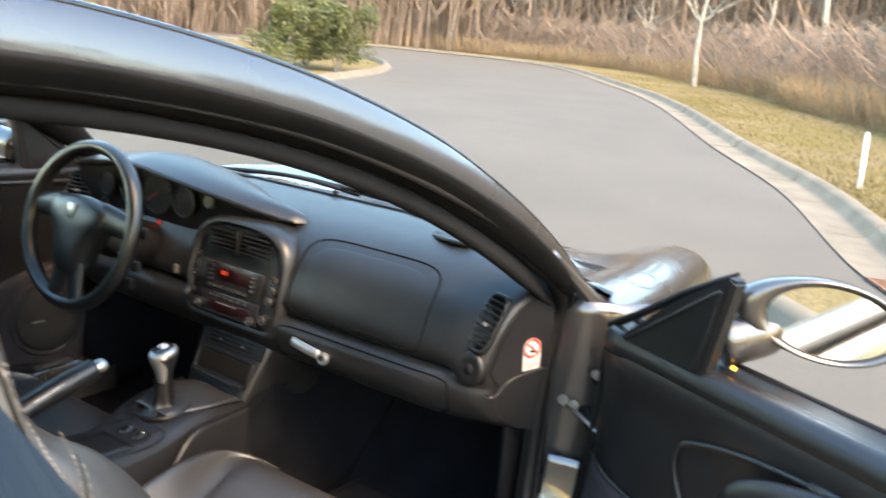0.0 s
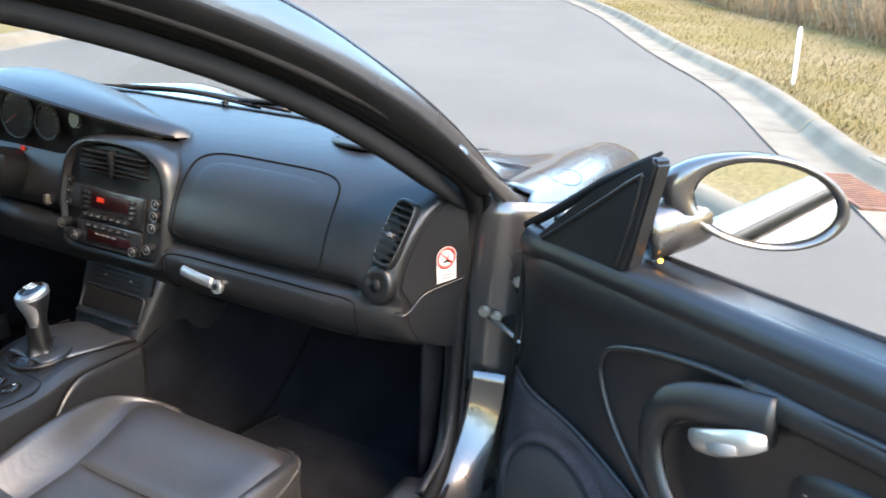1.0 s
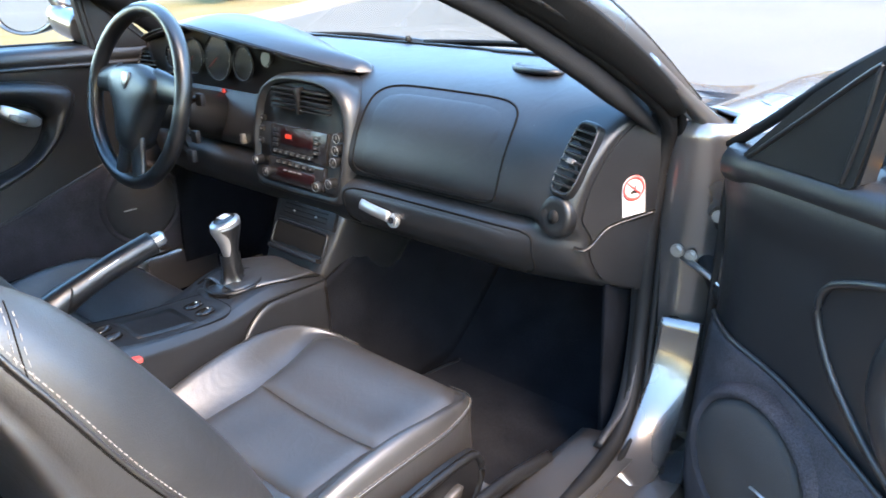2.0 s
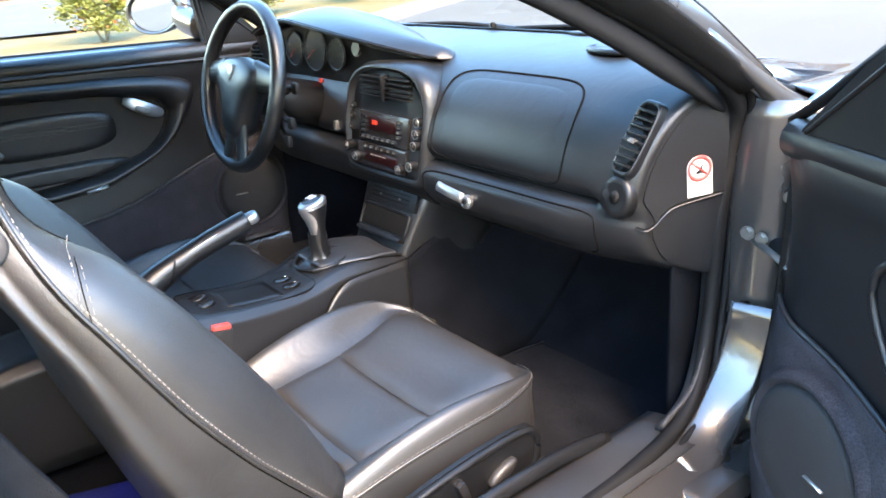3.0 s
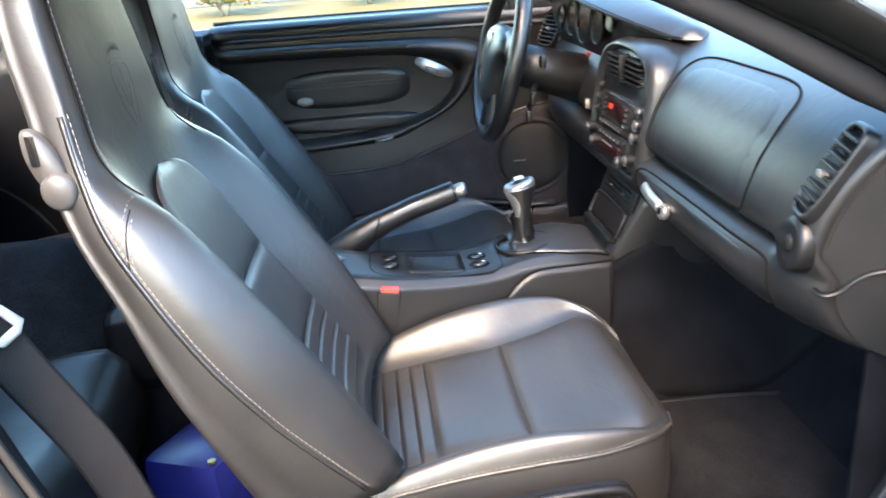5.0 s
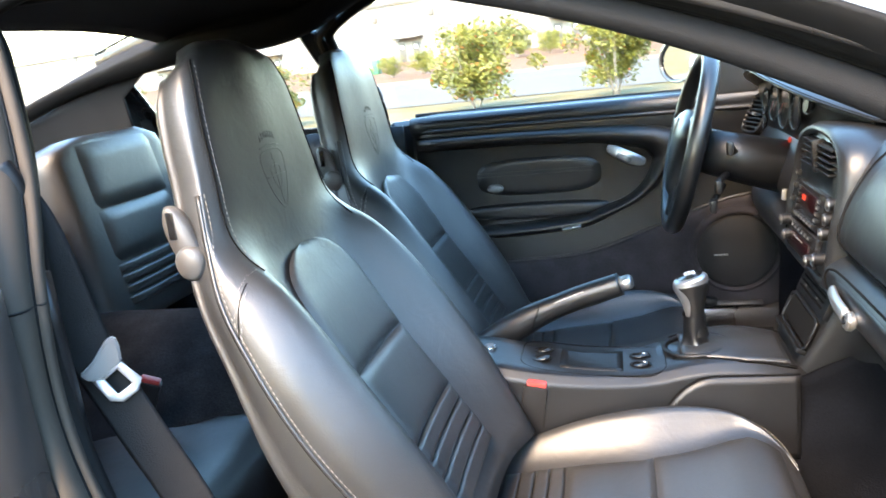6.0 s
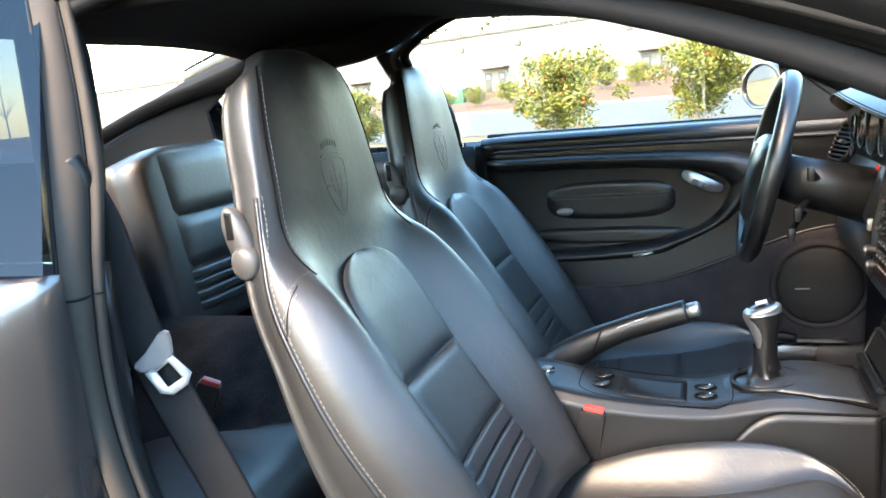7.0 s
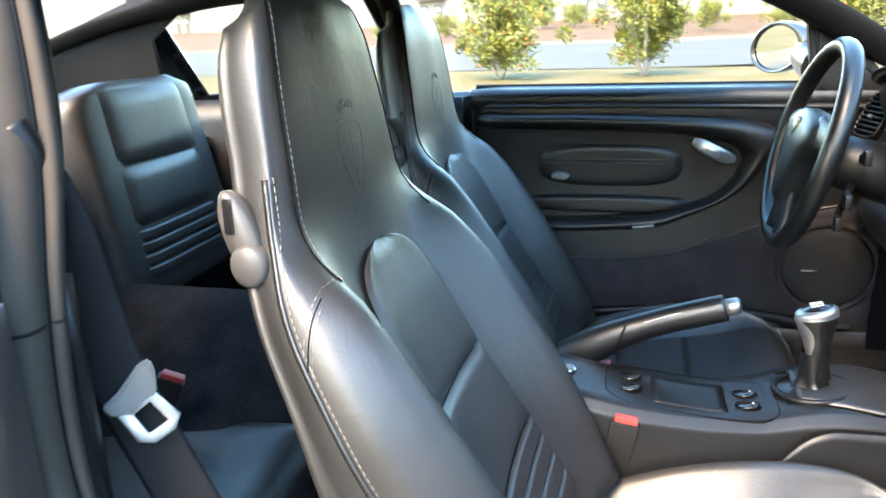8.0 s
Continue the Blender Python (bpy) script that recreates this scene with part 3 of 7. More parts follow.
for k, (x, y, s) in enumerate([(-14.3, -1.8, 0.82), (-14.5, 1.05, 0.80), (-14.2, -6.4, 0.76), (-14.0, 4.6, 0.80), (-14.2, -10.5, 0.80), (-13.8, 7.6, 0.80), (-13.6, 10.2, 0.84)]):
    m = pose(x, y, rise(y), 0, 0, 70 * k) @ Matrix.Diagonal((1.18 * s, 1.18 * s, 1.04 * s, 1))
    if k < 2:
        hollies[k].matrix_basis = m
    else:
        copy_thing(hollies[k % 2], m)
# darker evergreens on the end of the island
bush = shrub(27, 1.06, 1.9, 7600, "evergreen_bush", "dark olive-green evergreen bush on the kerbed island", "bushes on the island", False, DARKLEAF)
for k, (x, y, s) in enumerate([(-14.4, 19.25, 1.05), (-15.2, 17.9, 0.92), (-16.3, 19.9, 1.05)]):
    m = pose(x, y, rise(y), 0, 0, 70 * k) @ Matrix.Scale(s, 4)
    if k:
        copy_thing(bush, m)
    else:
        bush.matrix_basis = m
HALL_X, HALL_Z, HALL_TURN = -79.3, 1.25, -20.2
LOT_A = [V((-17.2, y, 0)) for y in range(-90, 19, 4)]
LOT_B = [V((-39.0 + 0.012 * max(0, y + 20) ** 1.3, y, 0)) for y in range(-90, 19, 4)]


def bed_z(x, y):
    """The mulch bed climbs from the car park's kerb to the hall's foot."""
    a = -39.3 + 0.012 * max(0, y + 20) ** 1.3
    b = HALL_X - math.tan(radians(HALL_TURN)) * y
    return 0.09 + (HALL_Z - 0.09) * max(0.0, min(1.0, (a - x) / (a - b)))


clipped = [shrub(30 + k, 0.9, 1.35, 3600, "clipped_shrub", "rounded green shrub in the mulch bed", "shrubs by the hall", False) for k in range(2)]
for k, (x, y, s) in enumerate([(-46.7, -12.9, 0.95), (-47.2, -10.9, 1.0), (-47.9, -15.4, 0.85), (-58.3, -6.1, 1.6), (-58.5, -3.6, 1.3), (-46, 5, 1.2), (-46.5, -21, 1.0), (-45, 9, 1.4)]):
    m = pose(x, y, bed_z(x, y) - 0.03, 0, 0, 50 * k) @ Matrix.Scale(s, 4)
    if k < 2:
        clipped[k].matrix_basis = m
    else:
        copy_thing(clipped[k % 2], m)

tagged(link("car_park_road", strip(LOT_A, LOT_B, 0.006, 8), ASPHALT), "grey asphalt car park road", "road", kind="structure")


def flat_kerb(line, name, label):
    bm = bmesh.new()
    rows = [[bm.verts.new((p.x + d, p.y, rise(p.y) + h)) for d, h in ((0.22, 0.007), (0.02, 0.01), (-0.02, 0.14), (-0.30, 0.15), (-0.32, -0.02))] for p in line]
    for r, s in zip(rows, rows[1:]):
        for j in range(4):
            bm.faces.new((r[j], s[j], s[j + 1], r[j + 1]))
    tagged(link(name, smooth(bm, 50), CONCRETE), label, "kerb", kind="structure")


flat_kerb(LOT_B, "kerb_far", "pale concrete kerb of the car park")
BED_B = [V((HALL_X - math.tan(radians(HALL_TURN)) * p.y - 0.5, p.y, 0)) for p in LOT_B]


def bed_at(u, v):
    i = u * (len(LOT_B) - 1)
    k = min(int(i), len(LOT_B) - 2)
    q = (LOT_B[k].lerp(LOT_B[k + 1], i - k) - V((0.3, 0, 0))).lerp(BED_B[k].lerp(BED_B[k + 1], i - k), v)
    return V((q.x, q.y, bed_z(q.x, q.y)))


tagged(link("mulch_bed", surf(len(LOT_B) - 1, 8, bed_at), MULCH), "reddish pine-straw mulch bed", "mulch bed", kind="structure")


def hall():
    """A long low white hall with recessed doorways."""
    holder = tagged(empty("white_hall", (HALL_X, 0, HALL_Z)), "long low white commercial building with grey coping", "building")
    holder.rotation_euler = (0, 0, radians(HALL_TURN))
    H = 6.7
    link("wall", block(-12, -30, H / 2 - 0.6, 24, 190, H + 1.2, 0.02), RENDERED, holder)
    link("coping", block(-12, -30, H + 0.12, 24.4, 190.4, 0.30, 0.03), COPING, holder, "grey metal roof coping")
    link("roof", block(-12, -30, H + 0.02, 23.4, 189, 0.1, 0.0), COPING, holder)
    for y in (-69, -46.3, -23.6, -3.5, 18):
        d = link("doorway", block(0.02, y, 1.30, 0.10, 3.2, 2.6, 0.01), RENDERED, holder, "white recessed doorway with two steel doors")
        link("canopy", block(0.6, y + 0.1, 2.75, 1.4, 4.0, 0.16, 0.02), COPING, holder)
        for s in (-1.0, 1.0):
            link("door_leaf", block(0.09, y + s, 1.12, 0.06, 0.95, 2.2, 0.01), GREYDOOR, d, "grey steel door leaf")
            link("pane", block(0.125, y + s, 1.70, 0.03, 0.45, 0.38, 0.005), WHITE, d, "small bright door pane")
    for y in (-51, -28.3, -20.1, -6.3, 2):
        link("wall_lamp", block(0.12, y, 5.25, 0.2, 0.75, 0.62, 0.02), COPING, holder)
    for y in range(-110, 45, 12):
        link("downpipe", block(0.05, y, H / 2, 0.08, 0.10, H - 0.2, 0.02), RENDERED, holder)
    for y, w in ((-33, 2.4), (-16.2, 3.6), (-11.5, 4.0), (4, 3.4)):
        link("wall_vent", block(0.03, y, 3.7, 0.06, w, 0.09, 0.01), COPING, holder)


hall()


def bin_box():
    holder = tagged(empty("green_bin", (-56.0, -17.2, bed_z(-56.0, -17.2) - 0.02)), "green enamel utility box with a white notice", "utility box")
    link("box", block(0, 0, 0.55, 0.9, 1.3, 1.1, 0.03), GREENBOX, holder)
    link("notice", block(0.462, -0.1, 0.75, 0.015, 0.5, 0.45, 0.003), WHITE, holder)


bin_box()
for k, (x, y, s) in enumerate([(-52, -40, 0.7), (-112, -15, 1.3), (-115, 5, 1.2), (-108, 20, 1.3), (-58.2, -8.7, 0.75), (-62, -62, 1.0), (-70, -80, 1.1), (-40, -70, 1.0)]):
    copy_thing(tree_kinds[k % 3], pose(x, y, bed_z(x, y) - 0.05 if x > -80 else 0, 0, 0, 60 * k) @ Matrix.Scale(s, 4))


def far_ridge():
    rnd = random.Random(15)
    bm = bmesh.new()
    for _ in range(46):
        a = rnd.uniform(1.3, 2.05)
        d = rnd.uniform(125, 170)
        cx, cy = -d * math.sin(a), d * math.cos(a)
        h, r = rnd.uniform(11, 16.5), rnd.uniform(2.0, 4.5)
        for _ in range(150):
            p = V((cx + rnd.gauss(0, r * 0.5), cy + rnd.gauss(0, r * 0.5), h * rnd.uniform(0.1, 1)))
            s = rnd.uniform(0.6, 1.3)
            d1, d2 = (V((rnd.gauss(0, 1), rnd.gauss(0, 1), rnd.gauss(0, 1))).normalized() * s for _ in range(2))
            bm.faces.new([bm.verts.new(q) for q in (p, p + d1, p + d2)])
    return bm


tagged(link("far_trees", far_ridge(), PINE), "green trees beyond the hall's roof", "woods", kind="stuff")

# ---- the car: its painted body ----
car = tagged(empty("sports_car", (0, 0, 0)), "grey metallic two-door coupe, passenger door standing open, parked on the road", "car")

RAIL = hermite([(1.455, (0.740, 0.880)), (1.30, (0.708, 0.985)), (1.10, (0.658, 1.090)), (0.85, (0.612, 1.175)), (0.55, (0.578, 1.225)), (0.25, (0.566, 1.232)), (-0.05, (0.572, 1.216)), (-0.25, (0.580, 1.172)), (-0.40, (0.588, 1.128)), (-0.70, (0.605, 1.025)), (-0.95, (0.62, 0.935))])
HALF = hermite([(-1.45, 0.55), (-1.25, 0.76), (-0.85, 0.865), (-0.33, 0.885), (0.3, 0.865), (1.0, 0.86), (1.5, 0.865), (2.0, 0.87), (2.5, 0.82), (2.8, 0.68), (2.98, 0.42)])
CREST = hermite([(-1.45, 0.60), (-1.25, 0.74), (-0.85, 0.85), (-0.33, 0.905), (0.3, 0.905), (1.0, 0.895), (1.5, 0.882), (1.8, 0.884), (2.1, 0.884), (2.3, 0.868), (2.5, 0.80), (2.75, 0.66), (2.98, 0.47)])
BONNET = hermite([(1.45, 0.87), (1.85, 0.888), (2.1, 0.845), (2.3, 0.79), (2.5, 0.725), (2.75, 0.61), (2.98, 0.45)])


def base_y(x):
    """The foot of the windscreen, bowed forward."""
    return 1.47 + 0.40 * max(0.0, 1 - (x / 0.74) ** 2)


def section(y, s, side=1):
    """Front body across: s 0 at the bonnet's middle, 1 at the sill."""
    w, c, b = HALF(y), CREST(y), BONNET(y)
    pts = [(0, b + 0.005), (0.30 * w, b), (0.58 * w, b - 0.012), (0.73 * w, c - 0.022), (0.855 * w, c), (0.95 * w, c - 0.055), (1.0 * w, min(0.60, c - 0.16)), (w - 0.01, 0.40), (w - 0.05, 0.22)]
    i = s * (len(pts) - 1)
    k = min(int(i), len(pts) - 2)
    t = i - k
    q = [V((*pts[min(max(k + j, 0), len(pts) - 1)], 0)) for j in (-1, 0, 1, 2)]
    r = 0.5 * (2 * q[1] + (q[2] - q[0]) * t + (2 * q[0] - 5 * q[1] + 4 * q[2] - q[3]) * t * t + (3 * q[1] - q[0] - 3 * q[2] + q[3]) * t**3)
    return V((side * r.x, y, r.y))


def arch(bm, cy, r=0.335, cz=0.315):
    """Cuts the wheel's opening into a body side."""
    inside = [f for f in bm.faces if (f.calc_center_median() - V((f.calc_center_median().x, cy, cz))).length < r and abs(f.calc_center_median().x) > 0.6]
    bmesh.ops.delete(bm, geom=inside, context="FACES")
    for v in bm.verts:
        d = V((0, v.co.y - cy, v.co.z - cz))
        if v.is_boundary and d.length < r * 1.25 and abs(v.co.x) > 0.6 and 0.05 < d.length:
            n = d.normalized() * r
            v.co.y, v.co.z = cy + n.y, cz + n.z
    return bm


for side in (1, -1):
    def fen(u, v, side=side):
        s = 0.255 + u * 0.745
        y0 = max(1.475, base_y(section(1.5, s).x) + 0.06) if s < 0.55 else 1.475
        return section(y0 + v * (2.975 - y0), s, side)

    f = link("front_wing", arch(surf(40, 60, fen), 2.02), PAINT, car, "grey metallic front wing", thick=0.004)
    # the round lamp glass at the wing's front
    lamp = surf(14, 20, lambda a, b, side=side: section(2.50 + a * 0.26, 0.40 + 0.22 * b, side) + V((0, 0, 0.006)))
    link("headlight", lamp, GLASS, f, "clear oval headlight glass", thick=0.003)


def hood(u, v):
    x = (u * 2 - 1)
    s = abs(x) * 0.245
    y0 = base_y(section(1.6, s).x) + 0.075
    return section(y0 + v * (2.90 - y0), s, 1 if x > 0 else -1)


link("bonnet", surf(40, 40, hood), PAINT, car, "grey metallic bonnet", thick=0.004)
link("front_bumper", surf(30, 10, lambda u, v: V((math.sin((u * 2 - 1) * 1.45) * (0.86 - 0.0 * v), 2.55 + 0.47 * math.cos((u * 2 - 1) * 1.45) - 0.03 * v * v, 0.56 - 0.38 * v))), PAINT, car, "grey bumper skin", thick=0.004)
link("cowl", surf(30, 3, lambda u, v: V(((u * 2 - 1) * 0.69, base_y((u * 2 - 1) * 0.69) + 0.085 - 0.10 * v, 0.862 + 0.022 * (1 - (u * 2 - 1) ** 2)))), PLASTIC, car, "black plastic scuttle grille", thick=0.004)


def roof_at(x, y, lift=0.0):
    rx, rz = RAIL(y)
    k = min(1.0, abs(x) / rx)
    return V((x, y, rz + 0.022 + (0.052 + lift) * (1 - k**3.2)))


def header_y(x):
    return 0.93 + 0.14 * max(0.0, 1 - (x / 0.63) ** 2)


def tail_y(x):
    return -0.19 - 0.04 * max(0.0, 1 - (x / 0.6) ** 2)


def roof(u, v, drop=0.0):
    k = u * 2 - 1
    y1, y0 = header_y(k * 0.63), tail_y(k * 0.6)
    y = y0 + v * (y1 - y0)
    x = k * RAIL(y)[0]
    p = roof_at(x, y)
    p.z -= drop * (1 - 0.2 * abs(k))
    p.x *= 1 - drop * 0.8
    return p


link("roof", surf(36, 24, roof), PAINT, car, "grey metallic roof panel", thick=0.006)
link("headliner", surf(36, 24, lambda u, v: roof(u, v, 0.035)), CLOTH, car, "charcoal cloth roof lining", thick=0.004)


def screen(u, v):
    k = u * 2 - 1
    a = V((k * 0.735, base_y(k * 0.735), 0.885 + 0.03 * (1 - k * k)))
    b = roof_at(k * RAIL(header_y(k * 0.63))[0], header_y(k * 0.63))
    p = a.lerp(b, v)
    p.z += 0.035 * math.sin(math.pi * v) * (1 - 0.5 * k * k)
    rx = RAIL(p.y)[0]
    return p


g = link("windscreen", surf(30, 16, screen), GLASS, car, "curved clear windscreen")
g.visible_shadow = False


def back_glass(u, v):
    k = u * 2 - 1
    a = roof_at(k * RAIL(tail_y(k * 0.6))[0] * 0.98, tail_y(k * 0.6))
    b = V((k * 0.57, -0.90 - 0.09 * (1 - k * k), 0.965 + 0.04 * (1 - k * k)))
    p = a.lerp(b, v)
    p.z += 0.035 * math.sin(math.pi * v)
    return p


g = link("rear_window", surf(24, 14, back_glass), GLASS, car, "sloping clear rear window")
g.visible_shadow = False
for side in (1, -1):
    # rear quarter: from the roof rail over the haunch to the sill
    def quarter(u, v, side=side):
        y = (0.408 if side > 0 else 0.425) - u * 1.838
        w, c = HALF(y), CREST(y)
        keys = [(w - 0.085, c), (w - 0.035, c - 0.045), (w, min(0.66, c - 0.2)), (w - 0.005, 0.45), (w - 0.05, 0.22)]
        i = v * 4
        k = min(int(i), 3)
        t = i - k
        q = [V((*keys[min(max(k + j, 0), 4)], 0)) for j in (-1, 0, 1, 2)]
        r = 0.5 * (2 * q[1] + (q[2] - q[0]) * t + (2 * q[0] - 5 * q[1] + 4 * q[2] - q[3]) * t * t + (3 * q[1] - q[0] - 3 * q[2] + q[3]) * t**3)
        # towards the door opening the skin turns inward
        bend = max(0.0, min(1.0, (y - 0.30) / 0.108)) ** 1.6 if side > 0 else 0.0
        return V((side * (r.x - max(0.0, r.x - 0.757) * bend), y, r.y))

    q = link("rear_quarter", arch(surf(90, 28, quarter), -0.33), PAINT, car, "grey metallic rear quarter panel", thick=0.004)

    def sail(u, v, side=side):
        """From the rear window's edge down to the shoulder, behind the quarter light."""
        y = -0.36 - u * 0.75
        rx, rz = RAIL(max(y, -0.95))
        return V((side * rx, y, rz)).lerp(V((side * (HALF(y) - 0.085), y, CREST(y))), v)

    link("rear_pillar", surf(20, 8, sail), PAINT, car, "grey metallic rear roof pillar", thick=0.006)

    def qglass(u, v, side=side):
        y = 0.325 - u * 0.70
        y += (0.085 - 0.15 * v) * (1 - u) if side > 0 else 0.0
        rx, rz = RAIL(y)
        return V((side * (HALF(y) - 0.085), y, CREST(y) + 0.004)).lerp(V((side * rx, y, rz - 0.012)), v)

    g = link("quarter_light", surf(12, 6, qglass), TINTED if side > 0 else GLASS, car, "small tinted rear side window")
    g.visible_shadow = side > 0
    # rail over the doors and the windscreen pillar, outside
    ys = [1.455 - 1.88 * i / 40 for i in range(41)]
    line = [V((side * (RAIL(y)[0] - 0.004), y, RAIL(y)[1] + (0.008 if side > 0 else 0.026))) for y in ys]
    link("roof_rail", tube(line, lambda t, side=side: (0.022 + 0.017 * min(1.0, t / 0.22) - 0.003 * t) * (1.0 if side > 0 else 0.72), 16, 0.30, up=(side * 0.985, 0, 0.17)), PAINT, car, "grey metallic pillar and roof rail")
    # the pillar's painted foot runs out onto the wing, with the black screen seal round its corner
    link("pillar_foot", tube(spline([line[3], line[0], V((side * 0.752, 1.515, 0.858)), V((side * 0.764, 1.59, 0.838))], 16), lambda t: 0.016 + 0.018 * min(1.0, 3 * t) - 0.006 * t, 14, 0.5, up=(side * 0.5, 0, 0.85)), PAINT, car, "grey metallic pillar foot")
    link("screen_seal", tube(spline([V((side * 0.672, 1.36, 0.985)), V((side * 0.702, 1.47, 0.905)), V((side * 0.728, 1.555, 0.872)), V((side * 0.722, 1.60, 0.868)), V((side * 0.690, 1.60, 0.872)), V((side * 0.64, 1.62, 0.878))], 24), 0.0075, 8), RUBBER, car, "black windscreen seal")
    # broad black seal under the rail, and down the pillar
    link("rail_seal", tube([V((side * (RAIL(y)[0] + 0.003), y, RAIL(y)[1] - (0.019 if side > 0 else -0.014))) for y in (1.40 - 1.06 * i / 30 for i in range(31))], lambda t, side=side: (0.016 + 0.011 * min(1.0, t / 0.2)) * (1.0 if side > 0 else 0.5), 12, 0.28, up=(side * 0.62, 0, -0.78)), RUBBER, car, "broad black rubber seal along the roof rail")
    link("gutter_trim", tube([p + V((side * -0.17, 0, 0.985)) * (0.98 * (0.022 + 0.017 * min(1.0, k / 8.8) - 0.003 * k / 40)) for k, p in enumerate(line)], 0.0045, 8), GLOSSY, car, "thin black roof moulding")
    # on the driver's side the trim lies high over the door glass and low over the quarter light
    TRIM_DROP = hermite([(-1.0, 0.002), (-0.55, 0.006), (-0.20, 0.036), (0.22, 0.040), (0.40, -0.024), (0.70, -0.032), (1.05, -0.028), (1.50, -0.020)])
    inner = [V((side * (RAIL(y)[0] - 0.055), y - 0.01, RAIL(y)[1] - (0.028 if side > 0 else TRIM_DROP(y)))) for y in [1.455 - 2.36 * i / 50 for i in range(51)]]
    link("pillar_trim", tube(inner, lambda t, side=side: min(1.0, 0.30 + t / 0.09) * (0.048 if side > 0 else 0.040 + 0.016 * max(0.0, 1 - ((t - 0.60) / 0.16) ** 2)) - 0.018 * t, 12, 0.42, up=(side * 0.7, 0, 0.7)), TRIM, car, "black inner pillar trim")
    if side < 0:
        # lining between the trim and the roof lining over the quarter light
        def cove(u, v):
            y = 0.44 - 1.15 * u
            return V((RAIL(y)[0] * -1 + 0.055, y - 0.01, RAIL(y)[1] - TRIM_DROP(y) + 0.004)).lerp(V((RAIL(y)[0] * -1 + 0.030, y - 0.01, RAIL(y)[1] + 0.020)), v)

        link("roof_cove", surf(24, 4, cove), CLOTH, car, "charcoal cloth cove beside the roof lining", thick=0.006)
link("engine_lid", surf(24, 16, lambda u, v: V(((u * 2 - 1) * (0.56 + 0.06 * v), -0.90 - 0.5 * v - 0.07 * (1 - (u * 2 - 1) ** 2), 0.945 - 0.10 * v - 0.20 * v * v + 0.03 * (1 - (u * 2 - 1) ** 2)))), PAINT, car, "grey metallic engine lid", thick=0.004)
link("rear_bumper", surf(30, 12, lambda u, v: V((math.sin((u * 2 - 1) * 1.45) * 0.84, -1.05 - 0.47 * math.cos((u * 2 - 1) * 1.45) + 0.04 * v, 0.70 - 0.48 * v))), PAINT, car, "grey bumper skin", thick=0.004)
link("underbody", block(0, 0.75, 0.19, 1.30, 4.0, 0.03, 0.005), PLASTIC, car)


def wheel(x, y, side):
    m = pose(x, y, 0.315, 0, 90 * side, 0)
    tyre = [(0.215, -0.11), (0.29, -0.115), (0.312, -0.085), (0.318, 0), (0.312, 0.085), (0.29, 0.115), (0.215, 0.11), (0.205, 0)]
    bm = loft([[m @ V((r * math.cos(a), r * math.sin(a), z)) for r, z in tyre] for a in (2 * math.pi * k / 40 for k in range(40))], closed=True)
    w = link("wheel", bm, TYRE, car, "black road tyre on an alloy rim")
    link("rim", join(disc(0.215, 0.02, 40, m @ Matrix.Translation((0, 0, 0.045))), *[block(0.12, 0, 0.085, 0.19, 0.05, 0.03, 0.008, m @ Matrix.Rotation(2 * math.pi * k / 5, 4, "Z")) for k in range(5)], disc(0.05, 0.06, 20, m @ Matrix.Translation((0, 0, 0.045)), 0.006)), ALLOY, w)


for y in (2.02, -0.33):
    for side in (1, -1):
        wheel(side * 0.755, y, side)

FLANGE = material("taupe_flange", (0.048, 0.039, 0.031), 0.70, spec=0.12, vary=0.15, scale=14)
# door opening on the open side: jambs, sill, seal
def opening(side, d=0.0):
    """The door opening's edge, d metres inside it."""
    top = [(RAIL(y)[0] - 0.022 - d * 0.4, y, RAIL(y)[1] - (0.026 if side > 0 else -0.012) - d) for y in (1.40, 1.25, 1.05, 0.85, 0.65, 0.45)]
    back = [(0.566, 0.300, 1.175), (0.584, 0.312, 1.12), (0.628, 0.350, 1.02), (0.684, 0.382, 0.89), (0.702, 0.394, 0.74), (0.715, 0.452, 0.55), (0.728, 0.530, 0.420)] if side > 0 else [(0.568, 0.285, 1.175), (0.592, 0.268, 1.12), (0.628, 0.305, 1.02), (0.676, 0.350, 0.89), (0.715, 0.375, 0.74), (0.728, 0.405, 0.55), (0.733, 0.475, 0.415)]
    pts = top + [(x, y + d, z + d * k) for (x, y, z), k in zip(back, (-1, -1, 0, 0, 0, 0, 1))] + [ (0.735, 0.62, 0.368 + d), (0.735, 0.9, 0.362 + d), (0.735, 1.18, 0.366 + d), (0.725, 1.33 - d, 0.405 + d), (0.70, 1.405 - d, 0.52), (0.69, 1.425 - d, 0.70), (0.695, 1.432 - d, 0.82)]
    return [V((side * x, y, z)) for x, y, z in spline(pts, 120, True)]


